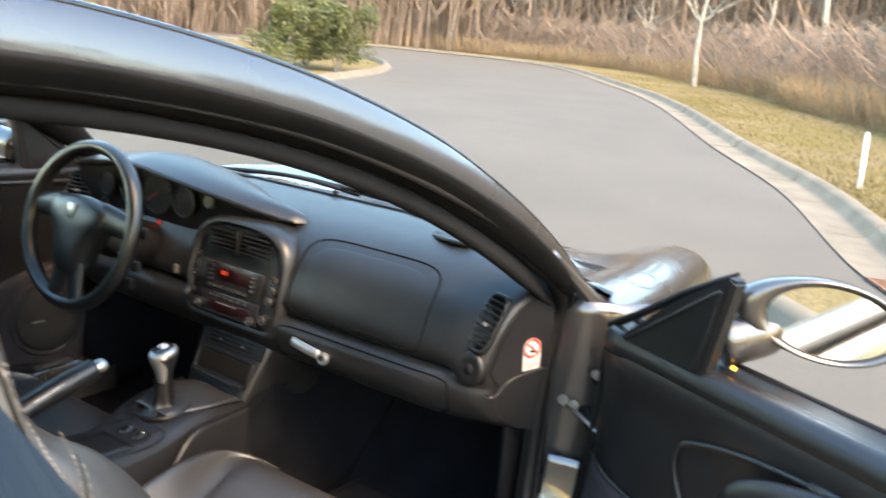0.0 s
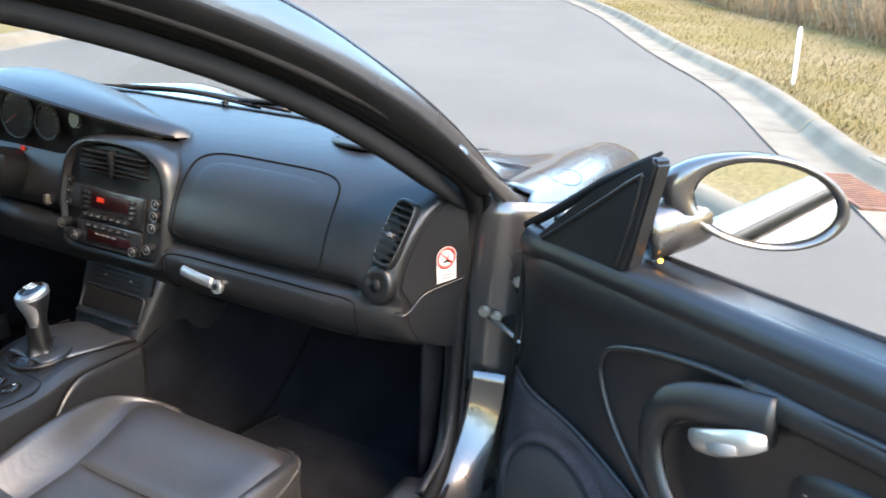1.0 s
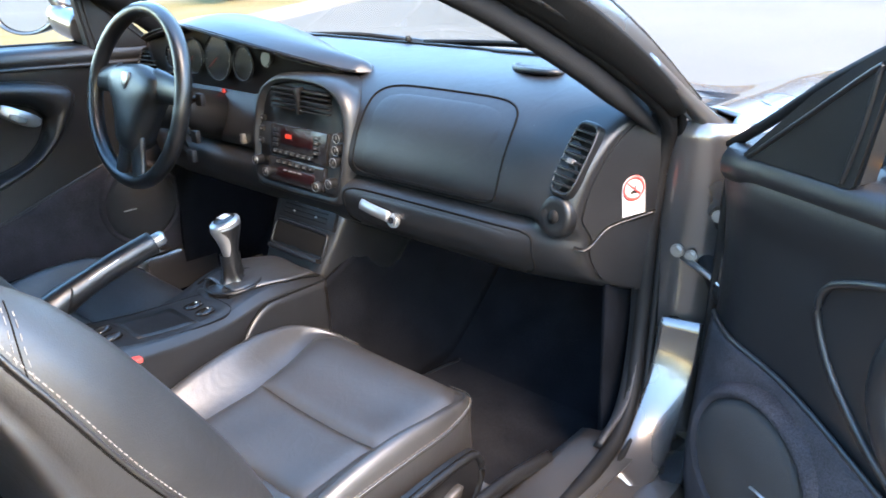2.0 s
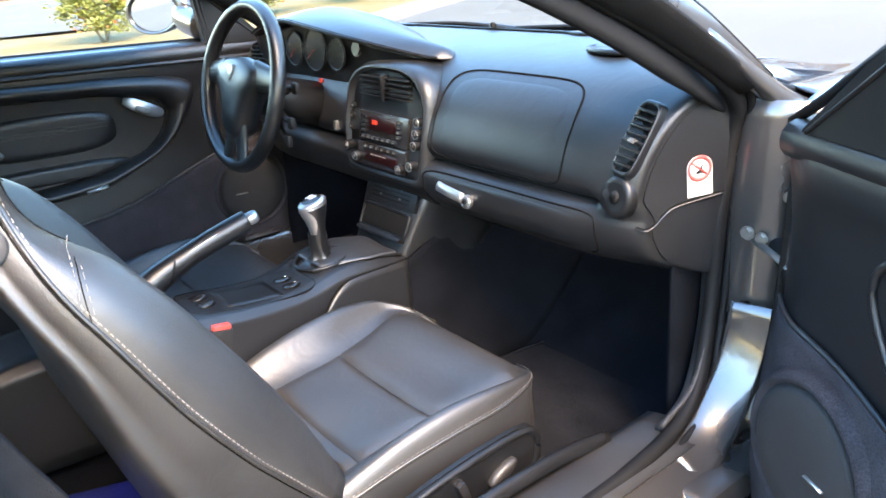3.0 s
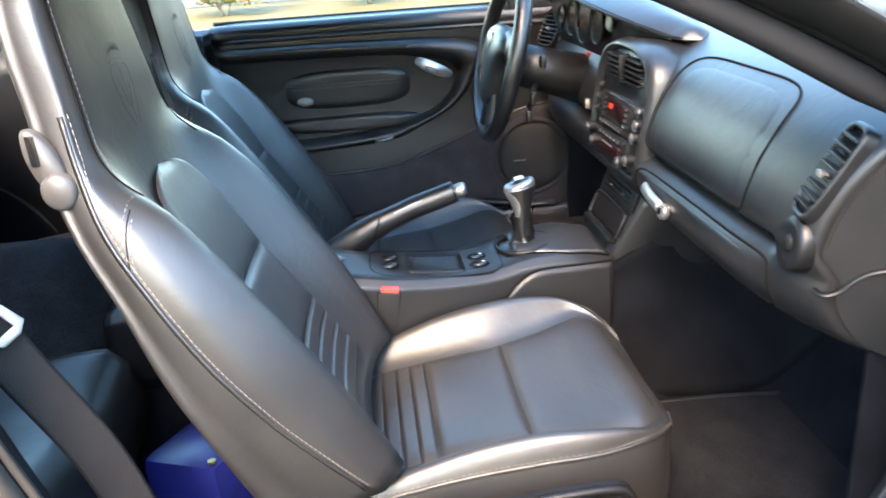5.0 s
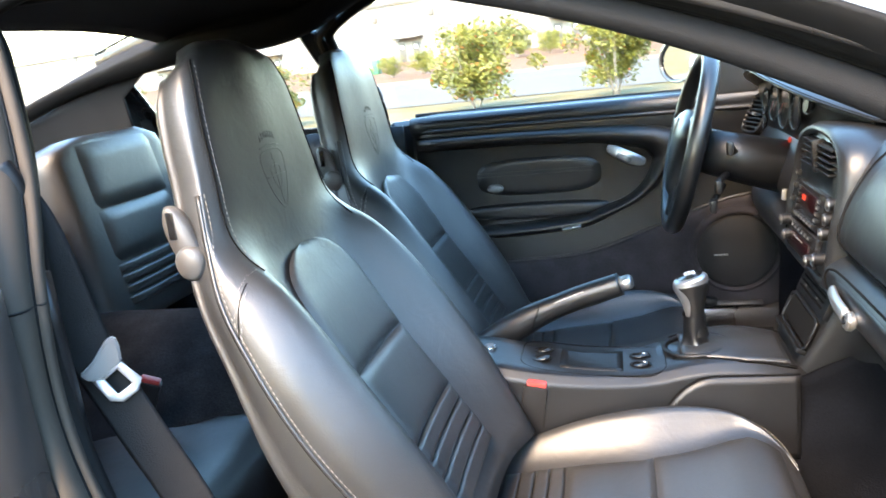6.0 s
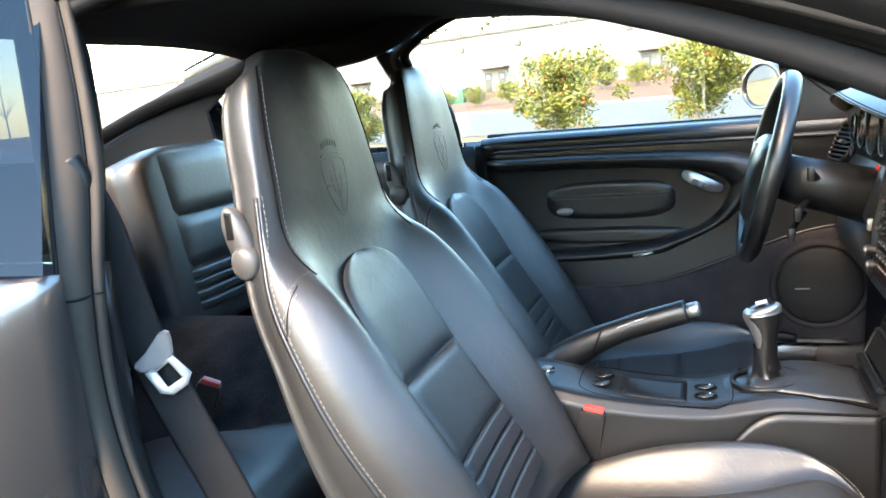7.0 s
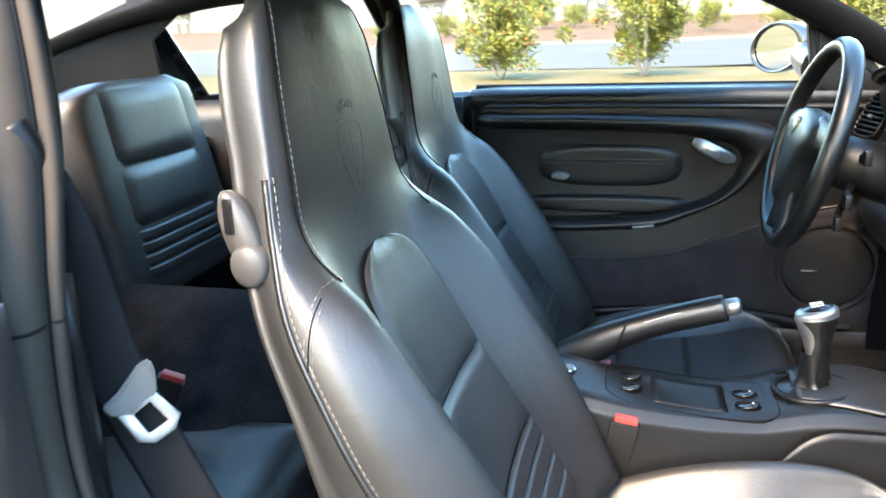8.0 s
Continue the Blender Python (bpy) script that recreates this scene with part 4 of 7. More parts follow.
for side in (1, -1):
    s = link("door_seal", tube(opening(side), 0.013, 10, closed=True), RUBBER, car, "black rubber door seal")
    if side < 0:
        link("pillar_flange", tube([p + V((side * 0.012, -0.034, 0)) for p in opening(side)[34:66]], 0.026, 12, 0.45, up=(0.3 * side, 0.9, 0)), FLANGE, s, "taupe grey pillar flange beside the seal")
    else:
        # a broad flange from the seal out to the quarter light and the painted haunch
        IN_E = hermite([(0.42, (0.738, 0.535)), (0.50, (0.730, 0.488)), (0.60, (0.720, 0.446)), (0.74, (0.712, 0.406)), (0.89, (0.696, 0.400)), (0.98, (0.655, 0.382)), (1.12, (0.592, 0.326)), (1.19, (0.570, 0.300))])
        OUT_E = hermite([(0.42, (0.775, 0.525)), (0.50, (0.768, 0.474)), (0.60, (0.758, 0.428)), (0.74, (0.754, 0.396)), (0.89, (0.742, 0.384)), (1.03, (0.680, 0.336)), (1.12, (0.628, 0.292)), (1.19, (0.592, 0.258))])

        def flange(u, v):
            z = 0.42 + 0.77 * v
            a, b = V((*IN_E(z), z)), V((*OUT_E(z), z))
            p = a.lerp(b, u)
            step = 0.007 * math.sin(min(1.0, u / 0.25) * math.pi) + 0.010 * math.sin(max(0.0, min(1.0, (u - 0.32) / 0.60)) * math.pi) ** 0.6
            return p + V((0.55, 0.83, 0)) * step

        link("pillar_flange", surf(40, 40, flange), FLANGE, s, "taupe grey rubber pillar flange beside the seal", thick=0.004)
        link("flange_joint", tube([flange(i / 12, 0.588) + V((0.001, 0.0015, 0)) for i in range(13)], 0.0016, 6), RUBBER, s)
        for u in (0.30, 0.96):
            link("flange_groove", tube([flange(u, i / 30) + V((0.0012, 0.0018, 0)) for i in range(31)], 0.0028, 6), RUBBER, s)
    link("seal_lip", tube([p + V((side * 0.014, 0, 0)) for p in opening(side, -0.014)], 0.006, 8, closed=True), RUBBER, s)


# ---- inside the car: floor, side walls, rear ----
def floor(u, v):
    """Carpet from the rear bench to the bulkhead, with the tunnel down the middle."""
    x, y = (u * 2 - 1) * 0.70, -0.30 + v * 2.15
    z = 0.225 + 0.10 * max(0.0, min(1.0, (0.42 - y) / 0.25)) + 0.42 * max(0.0, (y - 1.52) / 0.33) ** 1.3
    z += 0.135 * max(0.0, 1 - (abs(x) / 0.15) ** 4) * (1 if y < 1.45 else max(0.0, 1 - (y - 1.45) / 0.4))
    return V((x, y, z))


# the tunnel's carpeted sides ahead of the console, and the mat with its bound edge
for side in (1, -1):
    tun = link("tunnel_carpet", surf(24, 14, lambda u, v, side=side: V((side * (0.085 + 0.065 * (1 - v) ** 2 + 0.05 * u * u), 1.14 + 0.66 * u, 0.225 + 0.42 * max(0.0, (1.14 + 0.66 * u - 1.52) / 0.33) ** 1.3 + (0.215 + 0.12 * min(1.0, 3 * u)) * v))), SHADECARPET, car, "carpeted tunnel side, darkened for shade", thick=0.008)
mat_line = [V((x, y, 0.236)) for x, y, _ in spline([(0.185, 1.16, 0), (0.185, 1.35, 0), (0.20, 1.52, 0), (0.24, 1.545, 0), (0.56, 1.545, 0), (0.60, 1.52, 0), (0.635, 1.35, 0), (0.63, 1.16, 0), (0.60, 1.13, 0), (0.22, 1.13, 0)], 80, True)]
mat = link("floor_mat", prism([(p.x, p.y) for p in mat_line], 0.007, Matrix.Translation((0, 0, 0.230)), 0.0), MATPILE, car, "charcoal floor mat with a bound edge")
link("mat_binding", tube(mat_line, 0.0045, 6, closed=True), PLASTIC, mat, "black bound edge")
link("floor_carpet", surf(44, 50, floor), SHADECARPET, car, "charcoal floor carpet, darkened for the footwell's shade")
for side in (1, -1):
    # sill: painted step, black tread cover, long pocket
    def sill(u, v, side=side):
        prof = [(0.655, 0.24), (0.668, 0.345), (0.69, 0.366), (0.735, 0.364), (0.765, 0.352), (0.80, 0.325), (0.835, 0.28), (0.83, 0.20), (0.78, 0.17)]
        i = v * 8
        k = min(int(i), 7)
        p = V((*prof[k], 0)).lerp(V((*prof[k + 1], 0)), i - k)
        y = 0.30 + u * 1.16
        return V((side * p.x, y, p.y))

    s = link("sill", surf(20, 24, sill), PAINT, car, "grey painted door sill")
    link("tread_cover", surf(20, 6, lambda u, v, side=side: V((side * (0.655 + 0.105 * v), 0.52 + 0.80 * u, 0.3715 - 0.010 * (2 * v - 1) ** 2))), TREAD, s, "black plastic sill cover", thick=0.006)
    link("sill_pocket", tube(spline([(side * 0.660, 0.62, 0.352), (side * 0.658, 0.85, 0.380), (side * 0.658, 1.08, 0.384), (side * 0.660, 1.205, 0.368)], 16), 0.010, 8, 1.4), PLASTIC, s, "raised black pocket edge")
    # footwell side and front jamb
    link("kick_panel", surf(10, 10, lambda u, v, side=side: V((side * (0.672 - 0.02 * v), 1.36 + u * 0.42, 0.24 + v * 0.42))), SHADECARPET, car, "charcoal carpeted footwell side", thick=0.01)

    def jamb(u, v, side=side):
        z = 0.30 + v * 0.58
        a = V((side * (0.705 - 0.012 * math.sin(v * 3)), 1.44, z))
        b = V((side * (0.865 - 0.05 * max(0, v - 0.6)), 1.478 + 0.015 * math.sin(v * math.pi), z))
        return a.lerp(b, u) + V((0, 0.052 * u * u - 0.030 * math.sin(math.pi * u) ** 0.8, 0))

    j = link("front_jamb", surf(16, 20, jamb), PAINT, car, "grey painted front door jamb", thick=0.004)

    # the jamb sweeps down into the sill
    link("jamb_foot", surf(10, 16, lambda u, v, side=side: V((side * (0.728 + 0.066 * u), 1.245 + 0.169 * math.cos(v * math.pi / 2) + 0.018 * u, 0.563 - 0.198 * math.sin(v * math.pi / 2) - 0.045 * u * u * v))), PAINT, car, "grey painted foot of the door jamb", thick=0.003)
    link("sill_end", block(side * 0.775, 1.345, 0.285, 0.115, 0.25, 0.10, 0.012), PAINT, car, "grey painted sill end")
    link("kick_trim", tube(spline([V((side * 0.712, 1.270, 0.382)), V((side * 0.708, 1.350, 0.42)), V((side * 0.690, 1.408, 0.52)), V((side * 0.678, 1.422, 0.64))], 20), 0.020, 10, 0.30, up=(side * -0.55, -0.75, 0.1)), KICK, car, "grey moulded kick plate beside the seal")

    def rear_jamb(u, v, side=side):
        z = 0.27 + v * 0.64
        lean = 0.08 * (1 - v) ** 2
        a = V((side * (0.722 - 0.05 * max(0, v - 0.6)), 0.365 + lean, z))
        b = V((side * (0.855 - 0.07 * max(0, v - 0.55) / 0.45), 0.428, z))
        m = a.lerp(b, 0.5) + V((side * 0.015, 0.03, 0))
        return a.lerp(m, u * 2) if u < 0.5 else m.lerp(b, u * 2 - 1)

    if side < 0:
        link("rear_jamb", surf(16, 20, rear_jamb), PAINT, car, "grey painted rear door jamb", thick=0.004)

    def bpillar(u, v, side=side):
        """Black lined pillar between door glass and quarter light."""
        z = 0.88 + v * 0.29
        k = (z - 0.88) / 0.29
        x0 = 0.690 - 0.115 * k
        y0 = 0.352 - 0.115 * k + (0.035 if side > 0 else 0.0)
        a = V((side * x0, y0, z))
        b = V((side * (x0 - 0.008), y0 - 0.055, z))
        return a.lerp(b, u) + V((side * 0.012 * math.sin(math.pi * u), 0, 0))

    link("door_pillar", surf(8, 12, bpillar), PLASTIC, car, "black pillar behind the door glass", thick=0.02)

    def rear_side(u, v, side=side):
        y = 0.40 - u * 1.05
        z = 0.30 + v * 0.60
        return V((side * (0.690 - 0.09 * min(1, u * 1.3) * (1 - v * 0.75)), y, z))

    link("rear_side_trim", surf(16, 10, rear_side), VINYL, car, "black leather rear side panel", thick=0.012)

    def cpil(u, v, side=side):
        y = -0.05 - u * 0.85
        rx, rz = RAIL(y)
        a = V((side * (rx - 0.035), y, rz - 0.02))
        b = V((side * (0.655 - 0.03 * u), y + 0.02, 0.895))
        if u < 0.40:
            a, b = a, a.lerp(b, 0.10 + 1.4 * max(0, u - 0.25))
        return a.lerp(b, v)

    link("rear_pillar_trim", surf(24, 8, cpil), CLOTH, car, "grey cloth-lined rear pillar", thick=0.010)
link("parcel_shelf", surf(12, 8, lambda u, v: V(((u * 2 - 1) * 0.64, -0.28 - v * 0.64, 0.80 + 0.11 * v))), SHADECARPET, car, "charcoal carpeted rear shelf", thick=0.015)
link("rear_wall", surf(10, 10, lambda u, v: V(((u * 2 - 1) * 0.62, -0.22 - 0.10 * v, 0.30 + 0.52 * v))), SHADECARPET, car, "charcoal carpeted rear bulkhead", thick=0.012)
link("bulkhead", surf(10, 8, lambda u, v: V(((u * 2 - 1) * 0.72, 1.72 + 0.08 * v, 0.45 + 0.42 * v))), PLASTIC, car, thick=0.01)


# ---- seats ----
BACK = hermite([(0.42, (0.770, 0.225, 0.040, 0.150)), (0.55, (0.683, 0.246, 0.060, 0.115)), (0.66, (0.610, 0.252, 0.064, 0.084)), (0.75, (0.560, 0.243, 0.054, 0.062)), (0.82, (0.522, 0.222, 0.036, 0.056)),
                (0.88, (0.504, 0.194, 0.010, 0.060)), (0.95, (0.494, 0.172, -0.008, 0.062)), (1.02, (0.484, 0.157, -0.014, 0.064)), (1.075, (0.474, 0.138, -0.020, 0.058)), (1.105, (0.462, 0.114, -0.022, 0.046)), (1.122, (0.446, 0.072, -0.02, 0.028))])


def seat(name, cx, dy, dz, out, label):
    """A one-piece sports seat: moulded back with headrest, bolstered cushion, sewn panels, side switches. out: the side of the sill."""
    o = V((cx, dy, dz))

    def spine(z):
        y, hw, b, d = BACK(z)
        y2 = BACK(min(1.122, z + 0.01))[0]
        y1 = BACK(max(0.42, z - 0.01))[0]
        t = V((0, y2 - y1, 0.02)).normalized()
        return V((0, y, z)), V((0, t.z, -t.y)), hw, b, d

    def edge_k(z):
        """How far behind the face line the piped edge of the flank runs."""
        return -0.014 - 0.004 * max(0.0, (z - 0.82) / 0.1) + 0.012 * max(0.0, (0.56 - z) / 0.14)

    def ring(z):
        p, n, hw, b, d = spine(z)
        wi = 0.108 if z < 0.80 else 0.108 * max(0.0, 1 - (z - 0.80) / 0.12) + hw * 0.5 * min(1, (z - 0.80) / 0.12)
        h = min(1.0, max(0.0, (z - 0.80) / 0.11))
        h = h * h * (3 - 2 * h)
        x1, k1 = hw * 0.968, (b * 0.42) * (1 - h) - 0.012 * h
        x2, k2 = (hw * 0.60 + wi * 0.40) * (1 - h) + hw * 0.83 * h, b * (1 - h) - 0.003 * h
        x3, k3 = 0.112 * (1 - h) + hw * 0.42 * h, b * 0.16 * (1 - h)
        g = edge_k(z)
        c = [(-hw, g), (-x1, k1), (-x2, k2), (-x3, k3), (0, -0.004 * (1 - h) + 0.003 * h), (x3, k3), (x2, k2), (x1, k1), (hw, g), (hw * 0.97, g * 0.35 - d * 0.60), (hw * 0.88, -d * 1.0), (0, -d * 1.25), (-hw * 0.88, -d * 1.0), (-hw * 0.97, g * 0.35 - d * 0.60)]
        return [o + p + V((x, 0, 0)) + n * k for x, k, _ in spline([(x, k, 0) for x, k in c], 60, True)]

    def flank(z, k, side, off=0.0):
        """A place on the seat's side, k metres behind its face line."""
        p, n, hw, b, d = spine(z)
        pts = [q - o - p for q in ring(z)]
        best = None
        for a, c in zip(pts, pts[1:] + pts[:1]):
            ka, kc = a.dot(n), c.dot(n)
            if (ka - k) * (kc - k) <= 0 and abs(ka - kc) > 1e-7:
                q = a.lerp(c, (k - ka) / (kc - ka))
                if best is None or q.x * side > best.x * side:
                    best = q
        return o + p + (best if best else V((side * hw, 0, 0)) + n * k) + V((side * off, 0, 0))

    def facing(x, z, off=0.0):
        """A place on the seat's front, x metres from its middle."""
        p, n, hw, b, d = spine(z)
        pts = [q - o - p for q in ring(z)]
        best = -1.0
        for a, c in zip(pts, pts[1:] + pts[:1]):
            if (a.x - x) * (c.x - x) <= 0 and abs(a.x - c.x) > 1e-7:
                best = max(best, a.lerp(c, (x - a.x) / (c.x - a.x)).dot(n))
        return o + p + V((x, 0, 0)) + n * (best + off)

    zs = [0.42 + 0.02 * i for i in range(33)] + [1.075, 1.09, 1.10, 1.108, 1.115, 1.122]
    s = link(name, loft([ring(z) for z in zs]), LEATHER, car, label)

    def pad(pname, z0, z1, lift, wid, n=14, m=24, tag=""):
        def f(u, v):
            z = z0 + (z1 - z0) * v
            p, nn, hw, b, d = spine(z)
            k = u * 2 - 1
            e = (1 - abs(k) ** 12) * (1 - abs(2 * v - 1) ** 12)
            return o + p + V((k * wid(z), 0, 0)) + nn * (0.0005 + b * 0.15 * abs(k) ** 3 + lift * e)

        link(pname, surf(m, n, f), LEATHER, s, tag)

    def wid(z):
        return 0.106 if z < 0.74 else 0.106 * max(0.02, 1 - ((z - 0.74) / 0.092) ** 3.0) ** 0.5

    pad("back_panel", 0.6625, 0.8315, 0.0085, wid, 34, 34, "arched sewn back panel")
    pad("back_panel", 0.5575, 0.6605, 0.0075, wid, 22)
    for k in range(4):
        pad("back_rib", 0.462 + 0.0237 * k, 0.4847 + 0.0237 * k, 0.0075, lambda z: 0.104, 12)
    # seams on the flanks, sewn twice from the headrest's top to the shoulders
    for side in (1, -1):
        for off in (0.0, 0.009):
            line = []
            for i in range(26):
                z = 1.10 - 0.27 * i / 25
                p, n, hw, b, d = spine(z)
                t = i / 25
                x = hw * (0.90 - off * 5) * (1 - 0.16 * t**4)
                line.append(facing(side * x, z, 0.0006))
            stitches(line, "stitching", s)
            if off == 0.0:
                # the seam that runs from the headrest across the shoulder to the piping
                p, n, hw, b, d = spine(0.835)
                reach_k = max((q - o - p).dot(n) for q in ring(0.835)) * 0.9
                for drop in (0.0, 0.008, -0.008):
                    cross = [line[-1] + V((0, 0, -drop))] + [flank(0.832 - drop - 0.050 * j / 12, reach_k + (edge_k(0.80) + 0.002 - reach_k) * j / 12, side, 0.0006) for j in range(1, 13)]
                    if drop:
                        stitches(cross, "stitching", s)
                    else:
                        link("seam", tube(cross, 0.0007, 5), SEAM, s)
                link("seam", tube([q.lerp(facing(side * hw * 0.5, 0.9), 0.0) for q in line], 0.0013, 5), SEAM, s)
        rim = []
        for i in range(40):
            z = 0.435 + 0.505 * i / 39
            p, n, hw, b, d = spine(z)
            rim.append(flank(z, edge_k(z), side, 0.0005))
        link("piping", tube(rim, 0.0026, 6), LEATHER, s)
        stitches([flank(0.435 + 0.505 * i / 39, edge_k(0.435 + 0.505 * i / 39) + 0.0062, side, 0.0007) for i in range(40)], "stitching", s, r=0.0006)
        link("seam", tube([flank(0.435 + 0.505 * i / 39, edge_k(0.435 + 0.505 * i / 39) - 0.0035, side, 0.0) for i in range(40)], 0.0012, 5), SEAM, s)
        # backrest release on the flank
        p, n, hw, b, d = spine(0.895)
        base = o + p + V((side * (hw - 0.002), 0, 0)) - n * 0.046
        lever = link("release_lever", loft([[base + V((side * a, 0, 0)) + V((0, 0.017 * r * math.cos(w) - 0.012 * math.sin(w) * r, 0.044 * r * math.sin(w))) for w in (2 * math.pi * k / 24 for k in range(24))] for a, r in ((-0.006, 0.95), (0.006, 1.0), (0.011, 0.9))]), DARKGREY, s, "dark grey oval release bezel")
        link("release_button", loft([[base + V((side * a, 0.010, -0.026)) + V((0, 0.019 * r * math.cos(w), 0.021 * r * math.sin(w))) for w in (2 * math.pi * k / 20 for k in range(20))] for a, r in ((0.004, 1.0), (0.016, 1.0), (0.021, 0.8))]), DARKGREY, s, "dark grey backrest release button")
        link("release_slot", block(base.x + side * 0.011, base.y - 0.008, base.z + 0.020, 0.004, 0.010, 0.034, 0.002), GLOSSY, s)
    # embossed crest on the headrest: shield, bars and an arc, pressed into the leather
    def head(x, z, k=0.0):
        return facing(x, z, k)

    for i in range(7):
        x = -0.021 + 0.007 * i
        z = 0.986 + 0.004 * (1 - (x / 0.021) ** 2)
        link("embossed_bar", tube([head(x, z - 0.0045), head(x, z + 0.0045)], 0.0012, 6, 0.5, up=(0, 1, 0)), LEATHER, s)
    link("embossed_line", tube([head(-0.030 + 0.06 * i / 12, 0.972 + 0.004 * math.sin(math.pi * i / 12)) for i in range(13)], 0.0010, 6, 0.5, up=(0, 1, 0)), LEATHER, s)
    shield = [(-0.030, 0.965), (0.030, 0.965), (0.031, 0.93), (0.020, 0.905), (0, 0.885), (-0.020, 0.905), (-0.031, 0.93)]
    link("embossed_shield", tube([head(x, z) for x, z, _ in spline([(x, z, 0) for x, z in shield], 36, True)], 0.0012, 6, 0.4, up=(0, 1, 0), closed=True), LEATHER, s)
    for a, c in (((0.0, 0.962), (0.0, 0.890)), ((-0.0295, 0.932), (0.0295, 0.932))):
        link("embossed_line", tube([head(a[0] + (c[0] - a[0]) * i / 10, a[1] + (c[1] - a[1]) * i / 10) for i in range(11)], 0.0009, 6, 0.4, up=(0, 1, 0)), LEATHER, s)
    link("embossed_shield", tube([head(x * 0.42, 0.930 + (z - 0.930) * 0.42) for x, z, _ in spline([(x, z, 0) for x, z in shield], 24, True)], 0.0009, 6, 0.4, up=(0, 1, 0), closed=True), LEATHER, s)

    # cushion
    CUSH = hermite([(0.64, (0.350, 0.180, 0.008, 0.27)), (0.78, (0.376, 0.205, 0.034, 0.255)), (0.90, (0.392, 0.217, 0.058, 0.25)), (1.0, (0.402, 0.224, 0.064, 0.25)), (1.08, (0.413, 0.225, 0.052, 0.255)), (1.12, (0.424, 0.219, 0.036, 0.258)), (1.155, (0.430, 0.204, 0.018, 0.265)), (1.18, (0.427, 0.182, 0.008, 0.27)), (1.200, (0.418, 0.150, 0.001, 0.28)), (1.213, (0.404, 0.112, -0.004, 0.29)), (1.220, (0.386, 0.070, -0.006, 0.30))])

    def cring(y):
        zc, hw, b, lo = CUSH(y)
        w = 0.136 + 0.045 * max(0, (y - 0.98) / 0.22)
        w = min(w, hw * 0.82)
        c = [(-hw, zc - 0.025), (-hw * 0.99, zc + b * 0.55), (-(hw * 0.70 + w * 0.30), zc + b), (-w, zc + b * 0.12), (0, zc - 0.004), (w, zc + b * 0.12), (hw * 0.70 + w * 0.30, zc + b), (hw * 0.99, zc + b * 0.55), (hw, zc - 0.025), (hw * 0.95, lo), (0, lo - 0.01), (-hw * 0.95, lo)]
        return [o + V((x, y, z)) for x, z, _ in spline([(x, z, 0) for x, z in c], 60, True)]

    link("cushion", loft([cring(y) for y in [0.64 + 0.022 * i for i in range(25)] + [1.177, 1.186, 1.194, 1.202, 1.208, 1.213, 1.217, 1.220]]), LEATHER, s, "bolstered black leather cushion")

    def cpad(pname, y0, y1, lift, n=12, m=26):
        def f(u, v):
            y = y0 + (y1 - y0) * v
            zc, hw, b, lo = CUSH(y)
            w = min(0.136 + 0.045 * max(0, (y - 0.98) / 0.22), hw * 0.82)
            k = u * 2 - 1
            e = (1 - abs(k) ** 14) * (1 - abs(2 * v - 1) ** 14)
            return o + V((k * w, y, zc + 0.0005 + b * 0.12 * abs(k) ** 3 + lift * e))

        link(pname, surf(m, n, f), LEATHER, s)

    cpad("cushion_panel", 1.0015, 1.190, 0.0085, 34)
    cpad("cushion_panel", 0.8615, 0.9995, 0.0080, 26)
    for k in range(4):
        cpad("cushion_rib", 0.760 + 0.0252 * k, 0.7842 + 0.0252 * k, 0.007, 12)
    for side in (1, -1):
        edge = []
        for i in range(40):
            y = 0.70 + 0.51 * i / 39
            zc, hw, b, lo = CUSH(y)
            level, rim_x = zc + max(0.0, b) * 0.50, hw * 0.9
            pts = [q - o for q in cring(y)]
            for a, c in zip(pts, pts[1:] + pts[:1]):
                if (a.z - level) * (c.z - level) <= 0 and abs(a.z - c.z) > 1e-7:
                    rim_x = max(rim_x, side * a.lerp(c, (level - a.z) / (c.z - a.z)).x)
            edge.append(o + V((side * (rim_x + 0.0006), y, level)))
        link("piping", tube(edge, 0.0024, 6), LEATHER, s)
        link("seam", tube([p + V((0, 0, -0.0034)) for p in edge], 0.0012, 5), SEAM, s)
        stitches([p + V((side * 0.0008, 0, 0.006)) for p in edge], "stitching", s)
    # base, runners and the switch panel
    link("seat_base", block(cx, 0.93 + dy, 0.285 + dz, 0.40, 0.50, 0.09, 0.03), PLASTIC, s)
    for side in (1, -1):
        link("seat_runner", block(cx + side * 0.19, 0.93 + dy, 0.232, 0.035, 0.58, 0.028, 0.004), STEEL, s, "steel seat runner")
    outline = [(x, y) for x, y, _ in spline([(-0.19, -0.075, 0), (-0.20, -0.015, 0), (-0.12, 0.030, 0), (0.0, 0.052, 0), (0.12, 0.058, 0), (0.155, 0.045, 0), (0.160, 0.0, 0), (0.13, -0.045, 0), (0.05, -0.072, 0), (-0.07, -0.085, 0)], 44, True)]
    m = Matrix.Translation(o + V((out * 0.246, 0.948, 0.360))) @ Matrix(((0, 0, out, 0), (1, 0, 0, 0), (0, 1, 0, 0), (0, 0, 0, 1)))
    panel = link("switch_panel", prism(outline, 0.020, m, 0.006), PLASTIC, s, "black side panel with seat switches")
    link("switch_rim", tube([m @ V((x * 0.97, y * 0.95, 0.021)) for x, y in outline], 0.006, 8, closed=True), PLASTIC, s)
    link("seat_switch", disc(0.021, 0.014, 28, m @ Matrix.Translation((-0.055, -0.018, 0.018)), 0.003), PLASTIC, s, "round black lumbar switch")
